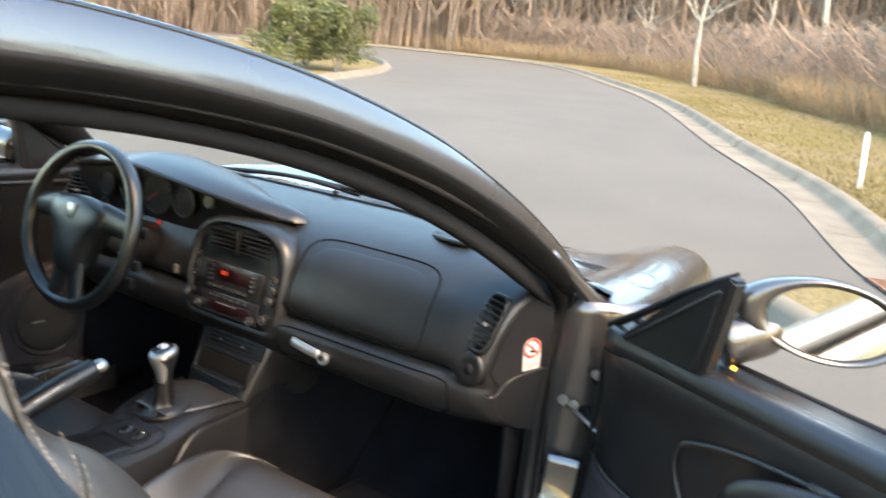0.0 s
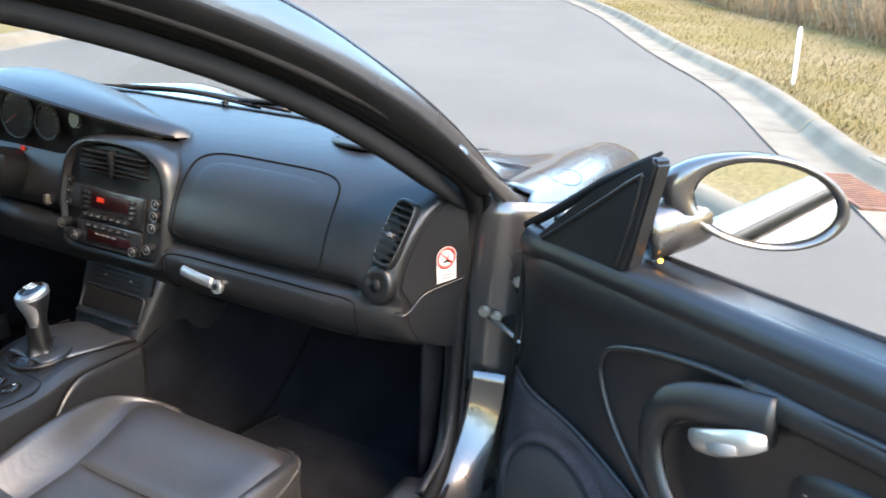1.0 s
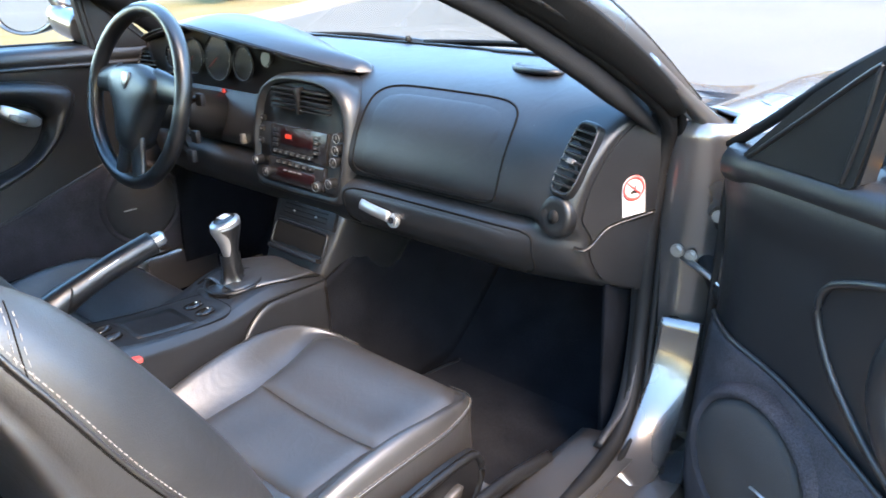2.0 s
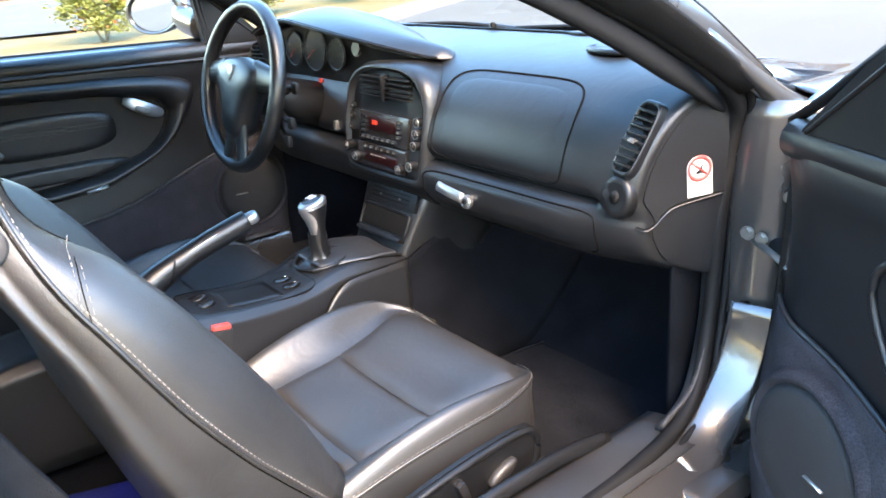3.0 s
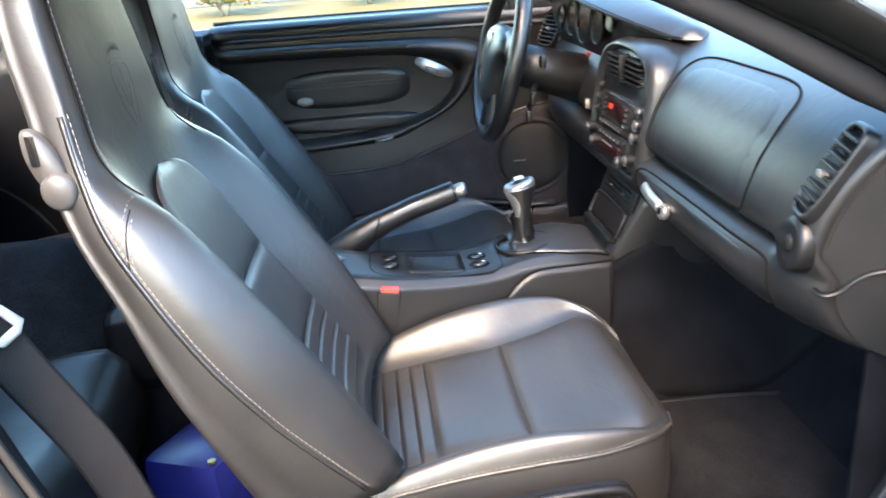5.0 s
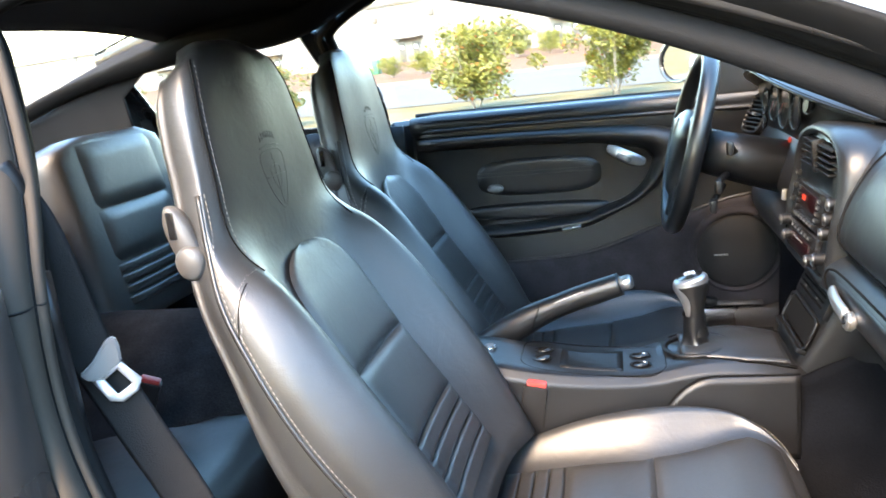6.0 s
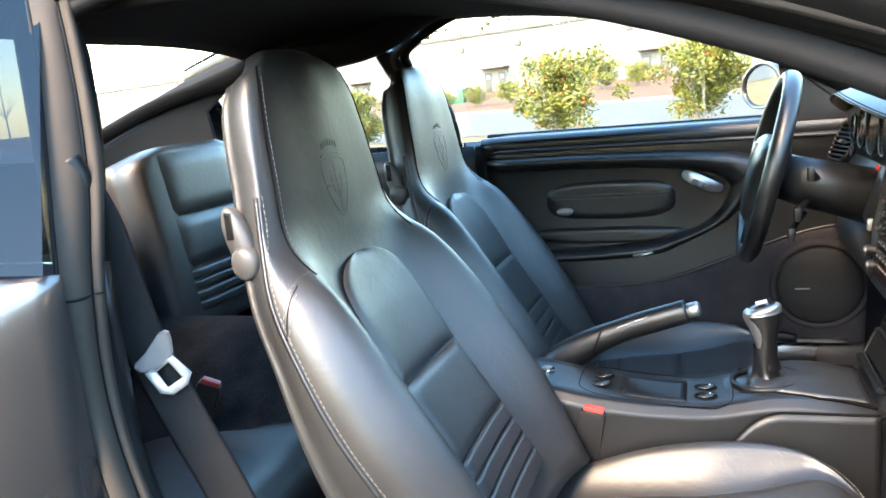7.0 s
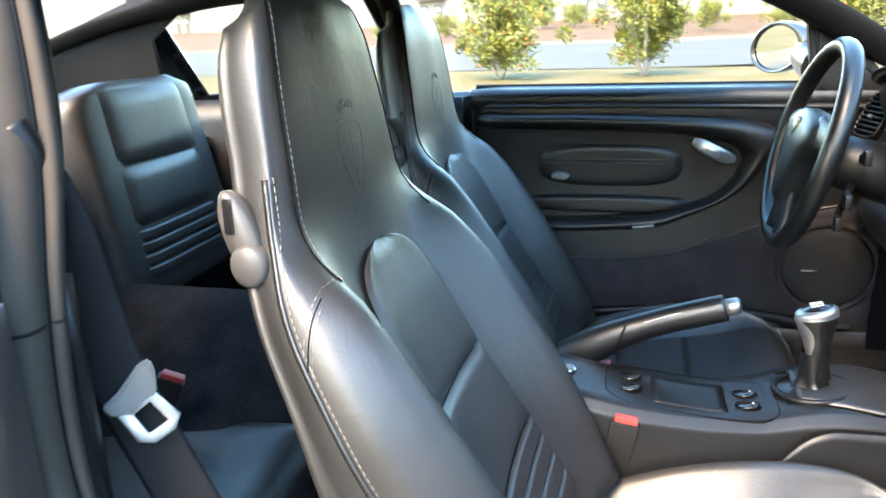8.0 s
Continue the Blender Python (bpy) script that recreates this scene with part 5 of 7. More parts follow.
    link("seat_switch", block(0.0, 0.012, 0.026, 0.016, 0.050, 0.018, 0.006, m @ pose(0.005, 0, 0, 0, 0, 20)), GLOSSY, s, "upright black recline switch")
    link("seat_switch", loft([[m @ V((0.080 + 0.030 * r * math.cos(w), 0.006 + 0.014 * r * math.sin(w) + 0.010 * math.cos(w), h)) for w in (2 * math.pi * k / 24 for k in range(24))] for h, r in ((0.016, 0.9), (0.028, 0.9), (0.032, 0.7))]), SWITCHGREY, s, "worn grey seat slide switch")
    return s


seat("front_seat", 0.338, 0.0, 0.0, 1, "black leather sports seat with one-piece headrest, passenger side")
seat("front_seat", -0.318, -0.065, -0.012, -1, "creased black leather sports seat with one-piece headrest, driver's side")


def rear_seat(cx):
    """A small fold-down rear seat: padded back with ribs, and a shallow cushion."""
    w = 0.235
    qx = cx + math.copysign(0.085, cx)

    rings = []
    for i in range(20):
        v = i / 19
        r = w * (1 - 0.10 * v - 0.35 * max(0, (v - 0.9) / 0.1) ** 3)
        d = 0.075 * (1 - max(0, (v - 0.93) / 0.07) ** 2 * 0.7)
        c = [(-r, -d * 0.5), (-r * 0.96, 0.012), (-r * 0.75, 0.030), (0, 0.026), (r * 0.75, 0.030), (r * 0.96, 0.012), (r, -d * 0.5), (r * 0.9, -d), (-r * 0.9, -d)]
        p = V((cx, -0.150 - 0.085 * v, 0.545 + 0.435 * v))
        rings.append([p + V((x, k * 0.98, k * 0.19)) for x, k, _ in spline([(a, b, 0) for a, b in c], 48, True)])
    s = link("rear_seat", loft(rings), LEATHER, car, "small black leather rear seat")

    def pad(v0, v1, lift, hw=0.15, n=8):
        def g(a, b):
            v = v0 + (v1 - v0) * b
            k = a * 2 - 1
            e = (1 - abs(k) ** 8) * (1 - abs(2 * b - 1) ** 8)
            q = 0.026 + 0.004 + lift * e
            return V((cx + k * hw * (1 - 0.1 * v), -0.150 - 0.085 * v + q * 0.98, 0.545 + 0.435 * v + q * 0.19))

        return surf(20, n, g)

    link("back_panel", pad(0.62, 0.96, 0.010), LEATHER, s)
    link("back_panel", pad(0.34, 0.61, 0.010), LEATHER, s)
    for k in range(4):
        link("back_rib", pad(0.10 + 0.058 * k, 0.152 + 0.058 * k, 0.009), LEATHER, s)

    def cush(u, v):
        x, y = (u * 2 - 1), -0.06 + 0.42 * v
        return V((qx + x * 0.175, y, 0.40 + 0.035 * v + 0.035 * abs(x) ** 3 + 0.02 * (1 - abs(2 * v - 1) ** 6) * (1 - abs(x) ** 6) - 0.10 * max(0, (v - 0.9) / 0.1) ** 2))

    link("rear_cushion", surf(24, 20, cush), LEATHER, s, "shallow black leather rear cushion", thick=0.03)
    for k in range(3):
        link("cushion_rib", surf(14, 6, lambda a, b, k=k: V((qx + (a * 2 - 1) * 0.11, 0.03 + 0.035 * k + 0.032 * b, 0.432 + 0.004 * k + 0.008 * (1 - abs(2 * b - 1) ** 6) * (1 - abs(2 * a - 1) ** 8)))), LEATHER, s)


def hump(u, v):
    """The carpeted centre hump between the rear seats."""
    x, y = (u * 2 - 1) * 0.30, -0.24 + 0.58 * v
    k = abs(x + 0.03) / 0.33
    z = 0.36 + 0.245 * max(0.0, 1 - k**1.7) - 0.20 * max(0.0, (v - 0.72) / 0.28) ** 2
    return V((x, y, z))


link("rear_tunnel", surf(30, 24, hump), REARPILE, car, "charcoal carpeted hump between the rear seats", thick=0.006)
rear_seat(0.27)
rear_seat(-0.27)

# ---- dashboard ----
DASH = spline([(0, 1.66, 0.915), (0, 1.56, 0.935), (0, 1.46, 0.920), (0, 1.385, 0.895), (0, 1.338, 0.862), (0, 1.303, 0.81), (0, 1.285, 0.755), (0, 1.292, 0.732), (0, 1.308, 0.718), (0, 1.284, 0.705), (0, 1.272, 0.688), (0, 1.280, 0.655), (0, 1.310, 0.622), (0, 1.40, 0.588)], 90)


def dash_at(x, v):
    i = v * (len(DASH) - 1)
    k = min(int(i), len(DASH) - 2)
    p = DASH[k].lerp(DASH[k + 1], i - k)
    t = (DASH[k + 1] - DASH[k]).normalized()
    out = max(0.0, (abs(x) - 0.46) / 0.17)
    low = max(0.0, min(1.0, (0.740 - p.z) / 0.045))
    bend = (0.008 + 0.026 * low * low * (3 - 2 * low)) * out * out
    # the groove over the glove box runs out before the corner
    if 0.688 < p.z < 0.755:
        fade = max(0.0, min(1.0, (abs(x) - 0.545) / 0.03))
        bend += (1.272 + 0.013 * (p.z - 0.688) / 0.067 - p.y) * fade
    n = V((0, -t.z, t.y))
    n = n if n.z - n.y > 0 else -n
    # the forward edge stays behind the foot of the windscreen
    far = base_y(x) - 0.045
    y, z = p.y + bend, p.z
    if y > far and z > 0.80:
        z -= 0.55 * (y - far)
        y = far + 0.15 * (y - far)
    return V((x, y, z)), n


def dash_v(z):
    """Where along the dash's profile its face has the height z."""
    return min((abs(p.z - z), i / (len(DASH) - 1)) for i, p in enumerate(DASH) if p.y < 1.40)[1]


def dash_skin(u, v):
    """The dash from end to end; its ends are cut on the slanting planes of the end caps and rounded over."""
    k = u * 2 - 1
    y = dash_at(0.63, v)[0].y
    p = dash_at(k * (0.6292 + 0.5095 * max(-0.012, min(0.12, y - 1.2846))), v)[0]
    return p + V((0, 0.010 * max(0.0, (abs(k) - 0.965) / 0.035) ** 2, 0))


dash = link("dashboard", surf(120, 90, dash_skin), SOFT, car, "black grained vinyl dashboard", thick=0.012)


def face(x, z, k=0.0):
    p, n = dash_at(x, dash_v(z))
    return p + V((0, -k, 0.25 * k))


def face_uv(x, v):
    return dash_at(x, v)


# airbag lid and glove box
link("airbag_lid", patch(face_uv, 0.150, 0.486, dash_v(0.735), dash_v(0.882), 0.007, 16, 72, 5.0, 16.0), SOFT, dash, "padded airbag lid")
link("glove_box_lid", patch(face_uv, 0.135, 0.560, dash_v(0.630), dash_v(0.698), 0.007, 12, 72, 6.0, 14.0), SOFT, dash, "glove box lid")
def outline_tube(u0, u1, v0, v1, power, name):
    pts = []
    for j in range(72):
        c, s = math.cos(2 * math.pi * j / 72), math.sin(2 * math.pi * j / 72)
        p, out = face_uv((u0 + u1) / 2 + (u1 - u0) / 2 * math.copysign(abs(c) ** (2 / power), c), (v0 + v1) / 2 + (v1 - v0) / 2 * math.copysign(abs(s) ** (2 / power), s))
        pts.append(p + out * 0.0066)
    link(name, tube(pts, 0.0019, 6, closed=True), SEAM, dash)


outline_tube(0.148, 0.488, dash_v(0.733), dash_v(0.884), 5.0, "lid_seam")
outline_tube(0.133, 0.562, dash_v(0.628), dash_v(0.700), 6.0, "lid_seam")
link("dash_groove", tube([dash_at(0.115 + 0.43 * i / 30, dash_v(0.719))[0] + V((0, -0.0060, 0.001)) for i in range(31)], 0.0040, 6), SEAM, dash)
link("glove_latch", tube(spline([face(0.188, 0.675, 0.012), face(0.225, 0.671, 0.017), face(0.262, 0.665, 0.017)], 12), 0.0105, 12, 0.55, up=(0, -1, 0.2)), SILVER, dash, "satin silver glove box latch")
link("latch_lock", disc(0.0135, 0.012, 26, frame_of(face(0.272, 0.662, 0.010), (0, -1, 0.2)), 0.003), SILVER, dash, "round silver lock of the glove box")
link("key_slot", disc(0.006, 0.002, 16, frame_of(face(0.272, 0.662, 0.022), (0, -1, 0.2))), GLOSSY, dash)
# end caps by the doors, turned a little to the rear, with the warning label on the passenger's
END = {s: pose(s * 0.6185, 1.290, 0, 0, 0, -27 * s) @ Matrix(((0, 0, s, 0), (1, 0, 0, 0), (0, 1, 0, 0), (0, 0, 0, 1))) for s in (1, -1)}
for side in (1, -1):
    pts = [((q.y + 0.0075 - 1.2846) / 0.891, q.z) for q in (dash_at(0.63, k / 89)[0] for k in range(90)) if q.z < 0.905 and q.y < 1.42] + [(0.155, 0.600), (0.155, 0.895)]
    m = END[side]
    cap = link("dash_end", prism(pts, 0.012, m, 0.0035), SOFT, dash, "black plastic dash end cap")
    # the lower panel's edge: round the corner strip, then in an S over the end cap
    bead = spline([face(side * 0.574, 0.736, 0.001), face(side * 0.578, 0.718, 0.001), face(side * 0.592, 0.700, 0.001), face(side * 0.615, 0.692, 0.001), m @ V((0.020, 0.6885, 0.0125)), m @ V((0.036, 0.6935, 0.0125)), m @ V((0.050, 0.708, 0.0125)), m @ V((0.063, 0.7185, 0.0125)), m @ V((0.085, 0.7255, 0.0125)), m @ V((0.150, 0.7375, 0.0125))], 60)
    link("end_seam", tube(bead, 0.0015, 6), SEAM, dash)
    link("end_bead", tube([p + V((0, 0, -0.0032)) for p in bead], 0.0026, 8), SOFT, dash, "rounded edge of the lower dash panel")
    # the side vent: a leaning oval pod with slats
    c = V((0.612, 1.309, 0.825)) if side > 0 else V((-0.613, 1.300, 0.862))
    ax = V((side * 0.16, 0.44, 0.88)).normalized()
    fw = V((-0.16, -0.93, 0.20)) if side > 0 else V((0.42, -0.87, 0.15))
    tall, broad = (0.055, 0.0215) if side > 0 else (0.048, 0.031)
    fw = (fw - ax * fw.dot(ax)).normalized()
    sd = ax.cross(fw).normalized()

    def oval(r, k, c=c, ax=ax, fw=fw, sd=sd, tall=tall, broad=broad):
        return [c + ax * (tall * r * math.copysign(abs(math.sin(w)) ** 0.5, math.sin(w))) + sd * (broad * r * math.copysign(abs(math.cos(w)) ** 0.5, math.cos(w))) + fw * k for w in (2 * math.pi * j / 40 for j in range(40))]

    v = link("side_vent", loft([oval(1.12, -0.03), oval(1.11, 0.000), oval(1.06, 0.004), oval(1.0, 0.004), oval(0.96, 0.001), oval(0.95, -0.004)], cap=False), PLASTIC, dash, "black oval side air vent")
    # no hole here: a black plate stands in for the vent's shaded depth
    link("vent_shade_plate", loft([oval(0.96, -0.006), oval(0.96, -0.003)]), SEAM, dash)
    for j in range(8):
        h = tall * (-0.78 + 0.2236 * j)
        half = broad * 0.985 * (1 - (abs(h) / tall / 1.02) ** 6) ** 0.5
        link("vent_slat", block(0, 0, 0, 2 * half, 0.0034, 0.010, 0.001, Matrix.Translation(c + ax * h + fw * 0.002) @ frame_of(None, fw, ax) @ pose(0, 0, 0, 18)), PLASTIC, dash)
    link("vent_lever", block(0, 0, 0, 0.012, 0.008, 0.014, 0.002, Matrix.Translation(c + fw * 0.004 - ax * 0.006) @ frame_of(None, fw, ax)), DARKGREY, dash, "small grey vent lever")
    # tweeter pod under it
    t = V((side * 0.599, 1.276, 0.738))
    fw = V((side * -0.10, -0.98, 0.10)).normalized()
    ax = V((side * 0.05, 0.10, 1.0)).normalized()
    sd = ax.cross(fw).normalized()
    link("tweeter_grille", loft([[t + ax * (0.011 * r * math.sin(w)) + sd * (0.009 * r * math.cos(w)) + fw * (k - 0.001) for w in (2 * math.pi * j / 24 for j in range(24))] for k, r in ((-0.004, 1.0), (0.001, 0.95), (0.0015, 0.1))]), RUBBER, dash, "small perforated grille")
    link("tweeter", loft([[t + ax * (0.033 * r * math.sin(w)) + sd * (0.030 * r * math.cos(w)) + fw * k for w in (2 * math.pi * j / 32 for j in range(32))] for k, r in ((-0.04, 1.06), (-0.008, 1.02), (-0.001, 0.90), (-0.003, 0.6), (-0.003, 0.1))]), PLASTIC, dash, "round black tweeter pod")
lab = END[1] @ Matrix.Translation((0.107, 0.765, 0.0123)) @ pose(0, 0, 0, 0, 0, 6) @ Matrix.Diagonal((1.0, 0.88, 1.0, 1))
lb = link("warning_label", prism([(0.021 * math.cos(w), 0.016 + 0.021 * math.sin(w)) for w in (math.pi * k / 16 for k in range(17))] + [(-0.021, -0.036), (0.021, -0.036)], 0.0006, lab), LABELWHITE, dash, "white airbag warning label with a red ring")
link("label_ring", tube([lab @ V((0.0180 * math.cos(w), 0.014 + 0.0200 * math.sin(w), 0.0012)) for w in (2 * math.pi * k / 36 for k in range(36))], 0.0029, 6, 0.4, up=(1, 0, 0), closed=True), RED, dash, "red prohibition ring")
link("label_slash", tube([lab @ V((-0.011, 0.026, 0.0013)), lab @ V((0.011, 0.002, 0.0013))], 0.0020, 6, 0.4, up=(1, 0, 0)), RED, dash)
link("label_sign", join(tube([lab @ V((-0.006, 0.006, 0.001)), lab @ V((0.002, 0.010, 0.001)), lab @ V((0.004, 0.020, 0.001))], 0.0022, 6, 0.3, up=(1, 0, 0)), tube([lab @ V((-0.006, 0.006, 0.001)), lab @ V((0.009, 0.006, 0.001))], 0.0016, 6, 0.3, up=(1, 0, 0))), GLOSSY, dash)
for k in range(2):
    link("label_bar", block(0, -0.022 - 0.006 * k, 0.0009, 0.026 - 0.006 * (k == 1), 0.0022, 0.0005, 0, lab), GREYPL, dash)
# speaker grille and light sensor on top
def top(x, y, k=0.0):
    v = min((abs(p.y - y), i / 90) for i, p in enumerate(DASH[:32]))[1]
    return dash_at(x, v)[0] + V((0, 0, k))


for side in (1, -1):
    c = top(side * 0.43, 1.475, 0.008)
    link("speaker_grille", loft([[c + V((0.058 * r * math.cos(w), 0.035 * r * math.sin(w) + 0.012 * r * math.cos(w) * -side, h)) for w in (2 * math.pi * j / 36 for j in range(36))] for h, r in ((-0.006, 1.05), (0.002, 1.0), (0.003, 0.92), (0.001, 0.9), (0.001, 0.05))]), PLASTIC, dash, "black dash speaker grille")
link("defroster_panel", surf(30, 3, lambda u, v: top((u * 2 - 1) * 0.52, 1.53 + 0.07 * v + 0.03 * (1 - (u * 2 - 1) ** 2), 0.009)), PLASTIC, dash, "black defroster panel", thick=0.004)
link("light_sensor", disc(0.008, 0.012, 20, Matrix.Translation(top(0.03, 1.56, 0.010)), 0.003), GLOSSY, dash, "small black light sensor")


# instrument hood: a long brow that bows to the driver and tapers over the centre
def brow_lip(x):
    k = (x + 0.34) / 0.40
    return 1.236 + 0.112 * k * k, 0.976 - 0.072 * abs(k) ** 1.3


def brow(u, v):
    x = -0.62 + 0.715 * u
    tip = max(0.0, (u - 0.925) / 0.075)
    y0, h = brow_lip(min(x, 0.055))
    y1 = 1.515 - 0.075 * max(0.0, min(1.0, (x + 0.25) / 0.25)) ** 1.5
    mid, r = y0 + 0.050, math.sqrt(max(0.0, 1 - tip**2.6))
    y0, y1 = mid - (mid - y0) * r - 0.001, mid + (y1 - mid) * r + 0.001
    w = 2 * math.pi * v
    c, s = math.cos(w), math.sin(w)
    th = (0.006 + 0.009 * (1 - c * c)) * (0.35 + 0.65 * r)
    h -= 0.020 * (0.5 - 0.5 * c) - 0.016 * (1 - c * c) * r + 0.004 * tip * tip
    return V((x, (y0 + y1) / 2 - (y1 - y0) / 2 * c, h + th * s))


hood_ob = link("instrument_hood", surf(60, 32, brow, closev=True), SOFT, dash, "black vinyl instrument hood with a stitched lip")
for v in (0.030, 0.055):
    link("lip_seam", tube([brow(0.04 + 0.94 * i / 60, v) for i in range(61)], 0.0011, 5), SEAM, dash)
# the binnacle under it: dark face with the gauges, and the brow's underside
def panel_face(u, v):
    x = -0.615 + 0.665 * u
    ly, lz = brow_lip(x)
    k = max(0.0, min(1.0, (x + 0.19) / 0.20))
    top = V((x, max(ly + 0.010, 1.302), lz - 0.006))
    foot = V((x, 1.318 + 0.035 * k, 0.800 + 0.085 * k + 0.05 * max(0.0, (-0.53 - x) / 0.085)))
    return foot.lerp(top, v)


link("instrument_panel", surf(40, 12, panel_face), PLASTIC, dash, "black instrument panel", thick=0.004)
link("brow_underside", surf(40, 4, lambda u, v: panel_face(u, 1.0).lerp(V((-0.615 + 0.665 * u, brow_lip(-0.615 + 0.665 * u)[0] + 0.006, brow_lip(-0.615 + 0.665 * u)[1] - 0.004)), v)), PLASTIC, dash, thick=0.003)
for k, (x, r) in enumerate(((-0.490, 0.028), (-0.396, 0.040), (-0.298, 0.050), (-0.205, 0.036), (-0.500, 0.012))):
    c = V((x, 1.299, (0.898, 0.904, 0.908, 0.902, 0.850)[k]))
    m = frame_of(c, (0.0, -1, 0.06))
    link("dial", disc(r, 0.003, 40, m, 0.001), GLOSSY, dash, "round black gauge")
    link("dial_rim", tube([m @ V((r * math.cos(w), r * math.sin(w), 0.004)) for w in (2 * math.pi * j / 40 for j in range(40))], 0.0022, 6, closed=True), PLASTIC, dash)
    for j in range(11):
        w = radians(-30 + 24 * j)
        link("dial_mark", block(0, 0.84 * r, 0.0040, 0.0009, 0.0042, 0.0006, 0, m @ Matrix.Rotation(w - math.pi / 2, 4, "Z")), GREYPL, dash)
    if k not in (1, 2):
        continue
    w = radians((215, 225, 215, 150, 215)[k])
    link("needle", tube([m @ V((0, 0, 0.006)), m @ V((0.8 * r * math.cos(w), 0.8 * r * math.sin(w), 0.006))], 0.0008, 5), RED, dash, "thin red needle")
link("warning_lamp", disc(0.0055, 0.004, 16, frame_of((-0.304, 1.308, 0.834), (0, -1, 0.1))), REDGLOW, dash, "lit red warning lamp")
link("hazard_switch", disc(0.017, 0.010, 28, frame_of((-0.122, 1.303, 0.918), (0.1, -1, 0.15)), 0.003), PLASTIC, dash, "round black hazard switch")

# centre stack: rounded bezel with vents, radio, heater controls
SC = V((-0.012, 1.292, 0.0))
outline = [(x, z) for x, z, _ in spline([(-0.114, 0.668, 0), (-0.125, 0.715, 0), (-0.130, 0.78, 0), (-0.118, 0.848, 0), (-0.075, 0.882, 0), (0, 0.890, 0), (0.075, 0.882, 0), (0.118, 0.848, 0), (0.130, 0.78, 0), (0.126, 0.715, 0), (0.117, 0.668, 0), (0.06, 0.662, 0), (-0.06, 0.662, 0)], 72, True)]


def stack_y(z):
    return 1.297 + 0.10 * max(0.0, z - 0.80) - 0.20 * (0.80 - z) * (z < 0.80)


def stack_ring(r, k):
    return [V((SC.x + x * r * 1.10, stack_y(0.765 + (z - 0.765) * r) - (k if k < 0.007 else 0.0062 + (k - 0.0062) * max(0.0, min(1.0, (z - 0.665) / 0.09))), 0.765 + (z - 0.765) * r)) for x, z in outline]


stack = link("centre_panel", loft([stack_ring(1.10, -0.06), stack_ring(1.06, 0.000), stack_ring(1.0, 0.018), stack_ring(0.955, 0.017), stack_ring(0.925, 0.004), stack_ring(0.6, 0.0)]), SOFT, dash, "rounded black centre stack")
link("stack_face", loft([stack_ring(0.915, 0.0040), stack_ring(0.905, 0.0065), stack_ring(0.5, 0.0065)]), PLASTIC, dash, "black stack fascia")


def fascia(cx, z, sx, sz, depth, k=0.004, bev=0.002, tilt=0.0):
    y = stack_y(z) - k
    m = Matrix.Translation((SC.x + cx, y, z)) @ pose(0, 0, 0, -8 if z < 0.8 else 3, 0, 0)
    return block(0, 0, 0, sx, depth, sz, bev, m)


link("radio", fascia(0.004, 0.761, 0.178, 0.064, 0.02, 0.006, 0.004), GLOSSY, dash, "black radio")
link("radio_display", fascia(0.000, 0.771, 0.100, 0.030, 0.004, 0.0165), DISPLAY, dash, "dim red radio display")
for k, (x, w) in enumerate(((-0.030, 0.006), (-0.022, 0.005), (-0.0155, 0.002))):
    link("display_digit", fascia(x, 0.773, w, 0.009, 0.001, 0.0192, 0), REDGLOW, dash, "lit red display figure")
for j in range(7):
    link("radio_button", fascia(-0.062 + 0.0185 * j, 0.740, 0.013, 0.007, 0.006, 0.017, 0.0015), PLASTIC, dash)
    link("button_mark", fascia(-0.062 + 0.0185 * j, 0.740, 0.006, 0.0018, 0.001, 0.0205, 0), GREYPL, dash)
for z in (0.752, 0.762, 0.772, 0.782):
    for x in (-0.066, 0.064):
        link("radio_button", fascia(x, z, 0.015, 0.006, 0.006, 0.017, 0.0015), PLASTIC, dash)
    link("button_mark", fascia(0.064, z, 0.006, 0.002, 0.001, 0.0205, 0), GREYPL, dash)
link("heater_panel", fascia(0.004, 0.702, 0.178, 0.050, 0.02, 0.006, 0.004), GLOSSY, dash, "black heater control panel")
link("heater_display", fascia(0.006, 0.700, 0.116, 0.021, 0.004, 0.0165), DISPLAY, dash)
for x in (-0.024, -0.008, 0.006, 0.022):
    link("display_digit", fascia(x, 0.706, 0.010, 0.0022, 0.001, 0.0192, 0), GREYPL, dash)
for j in range(6):
    link("heater_button", fascia(-0.05 + 0.021 * j, 0.720, 0.013, 0.006, 0.006, 0.017, 0.0015), PLASTIC, dash)
    link("button_mark", fascia(-0.05 + 0.021 * j, 0.720, 0.006, 0.0016, 0.001, 0.0205, 0), GREYPL, dash)
for x, z in ((-0.122, 0.712), (-0.083, 0.694), (0.078, 0.690), (0.114, 0.702), (0.124, 0.790), (0.124, 0.767), (0.122, 0.744)):
    kn = link("control_knob", disc(0.0100, 0.020, 24, frame_of((SC.x + x, stack_y(z) - 0.004, z), (0, -1, 0.06)), 0.002), PLASTIC, dash, "small black control knob")
    link("knob_ring", tube([V((SC.x + x + 0.0090 * math.cos(w), stack_y(z) - 0.0235, z + 0.0090 * math.sin(w))) for w in (2 * math.pi * j / 24 for j in range(24))], 0.0008, 5, closed=True), STEEL, dash)
    link("knob_mark", block(SC.x + x + 0.001, stack_y(z) - 0.0245, z + 0.002, 0.0022, 0.0012, 0.006, 0), GREYPL, dash)
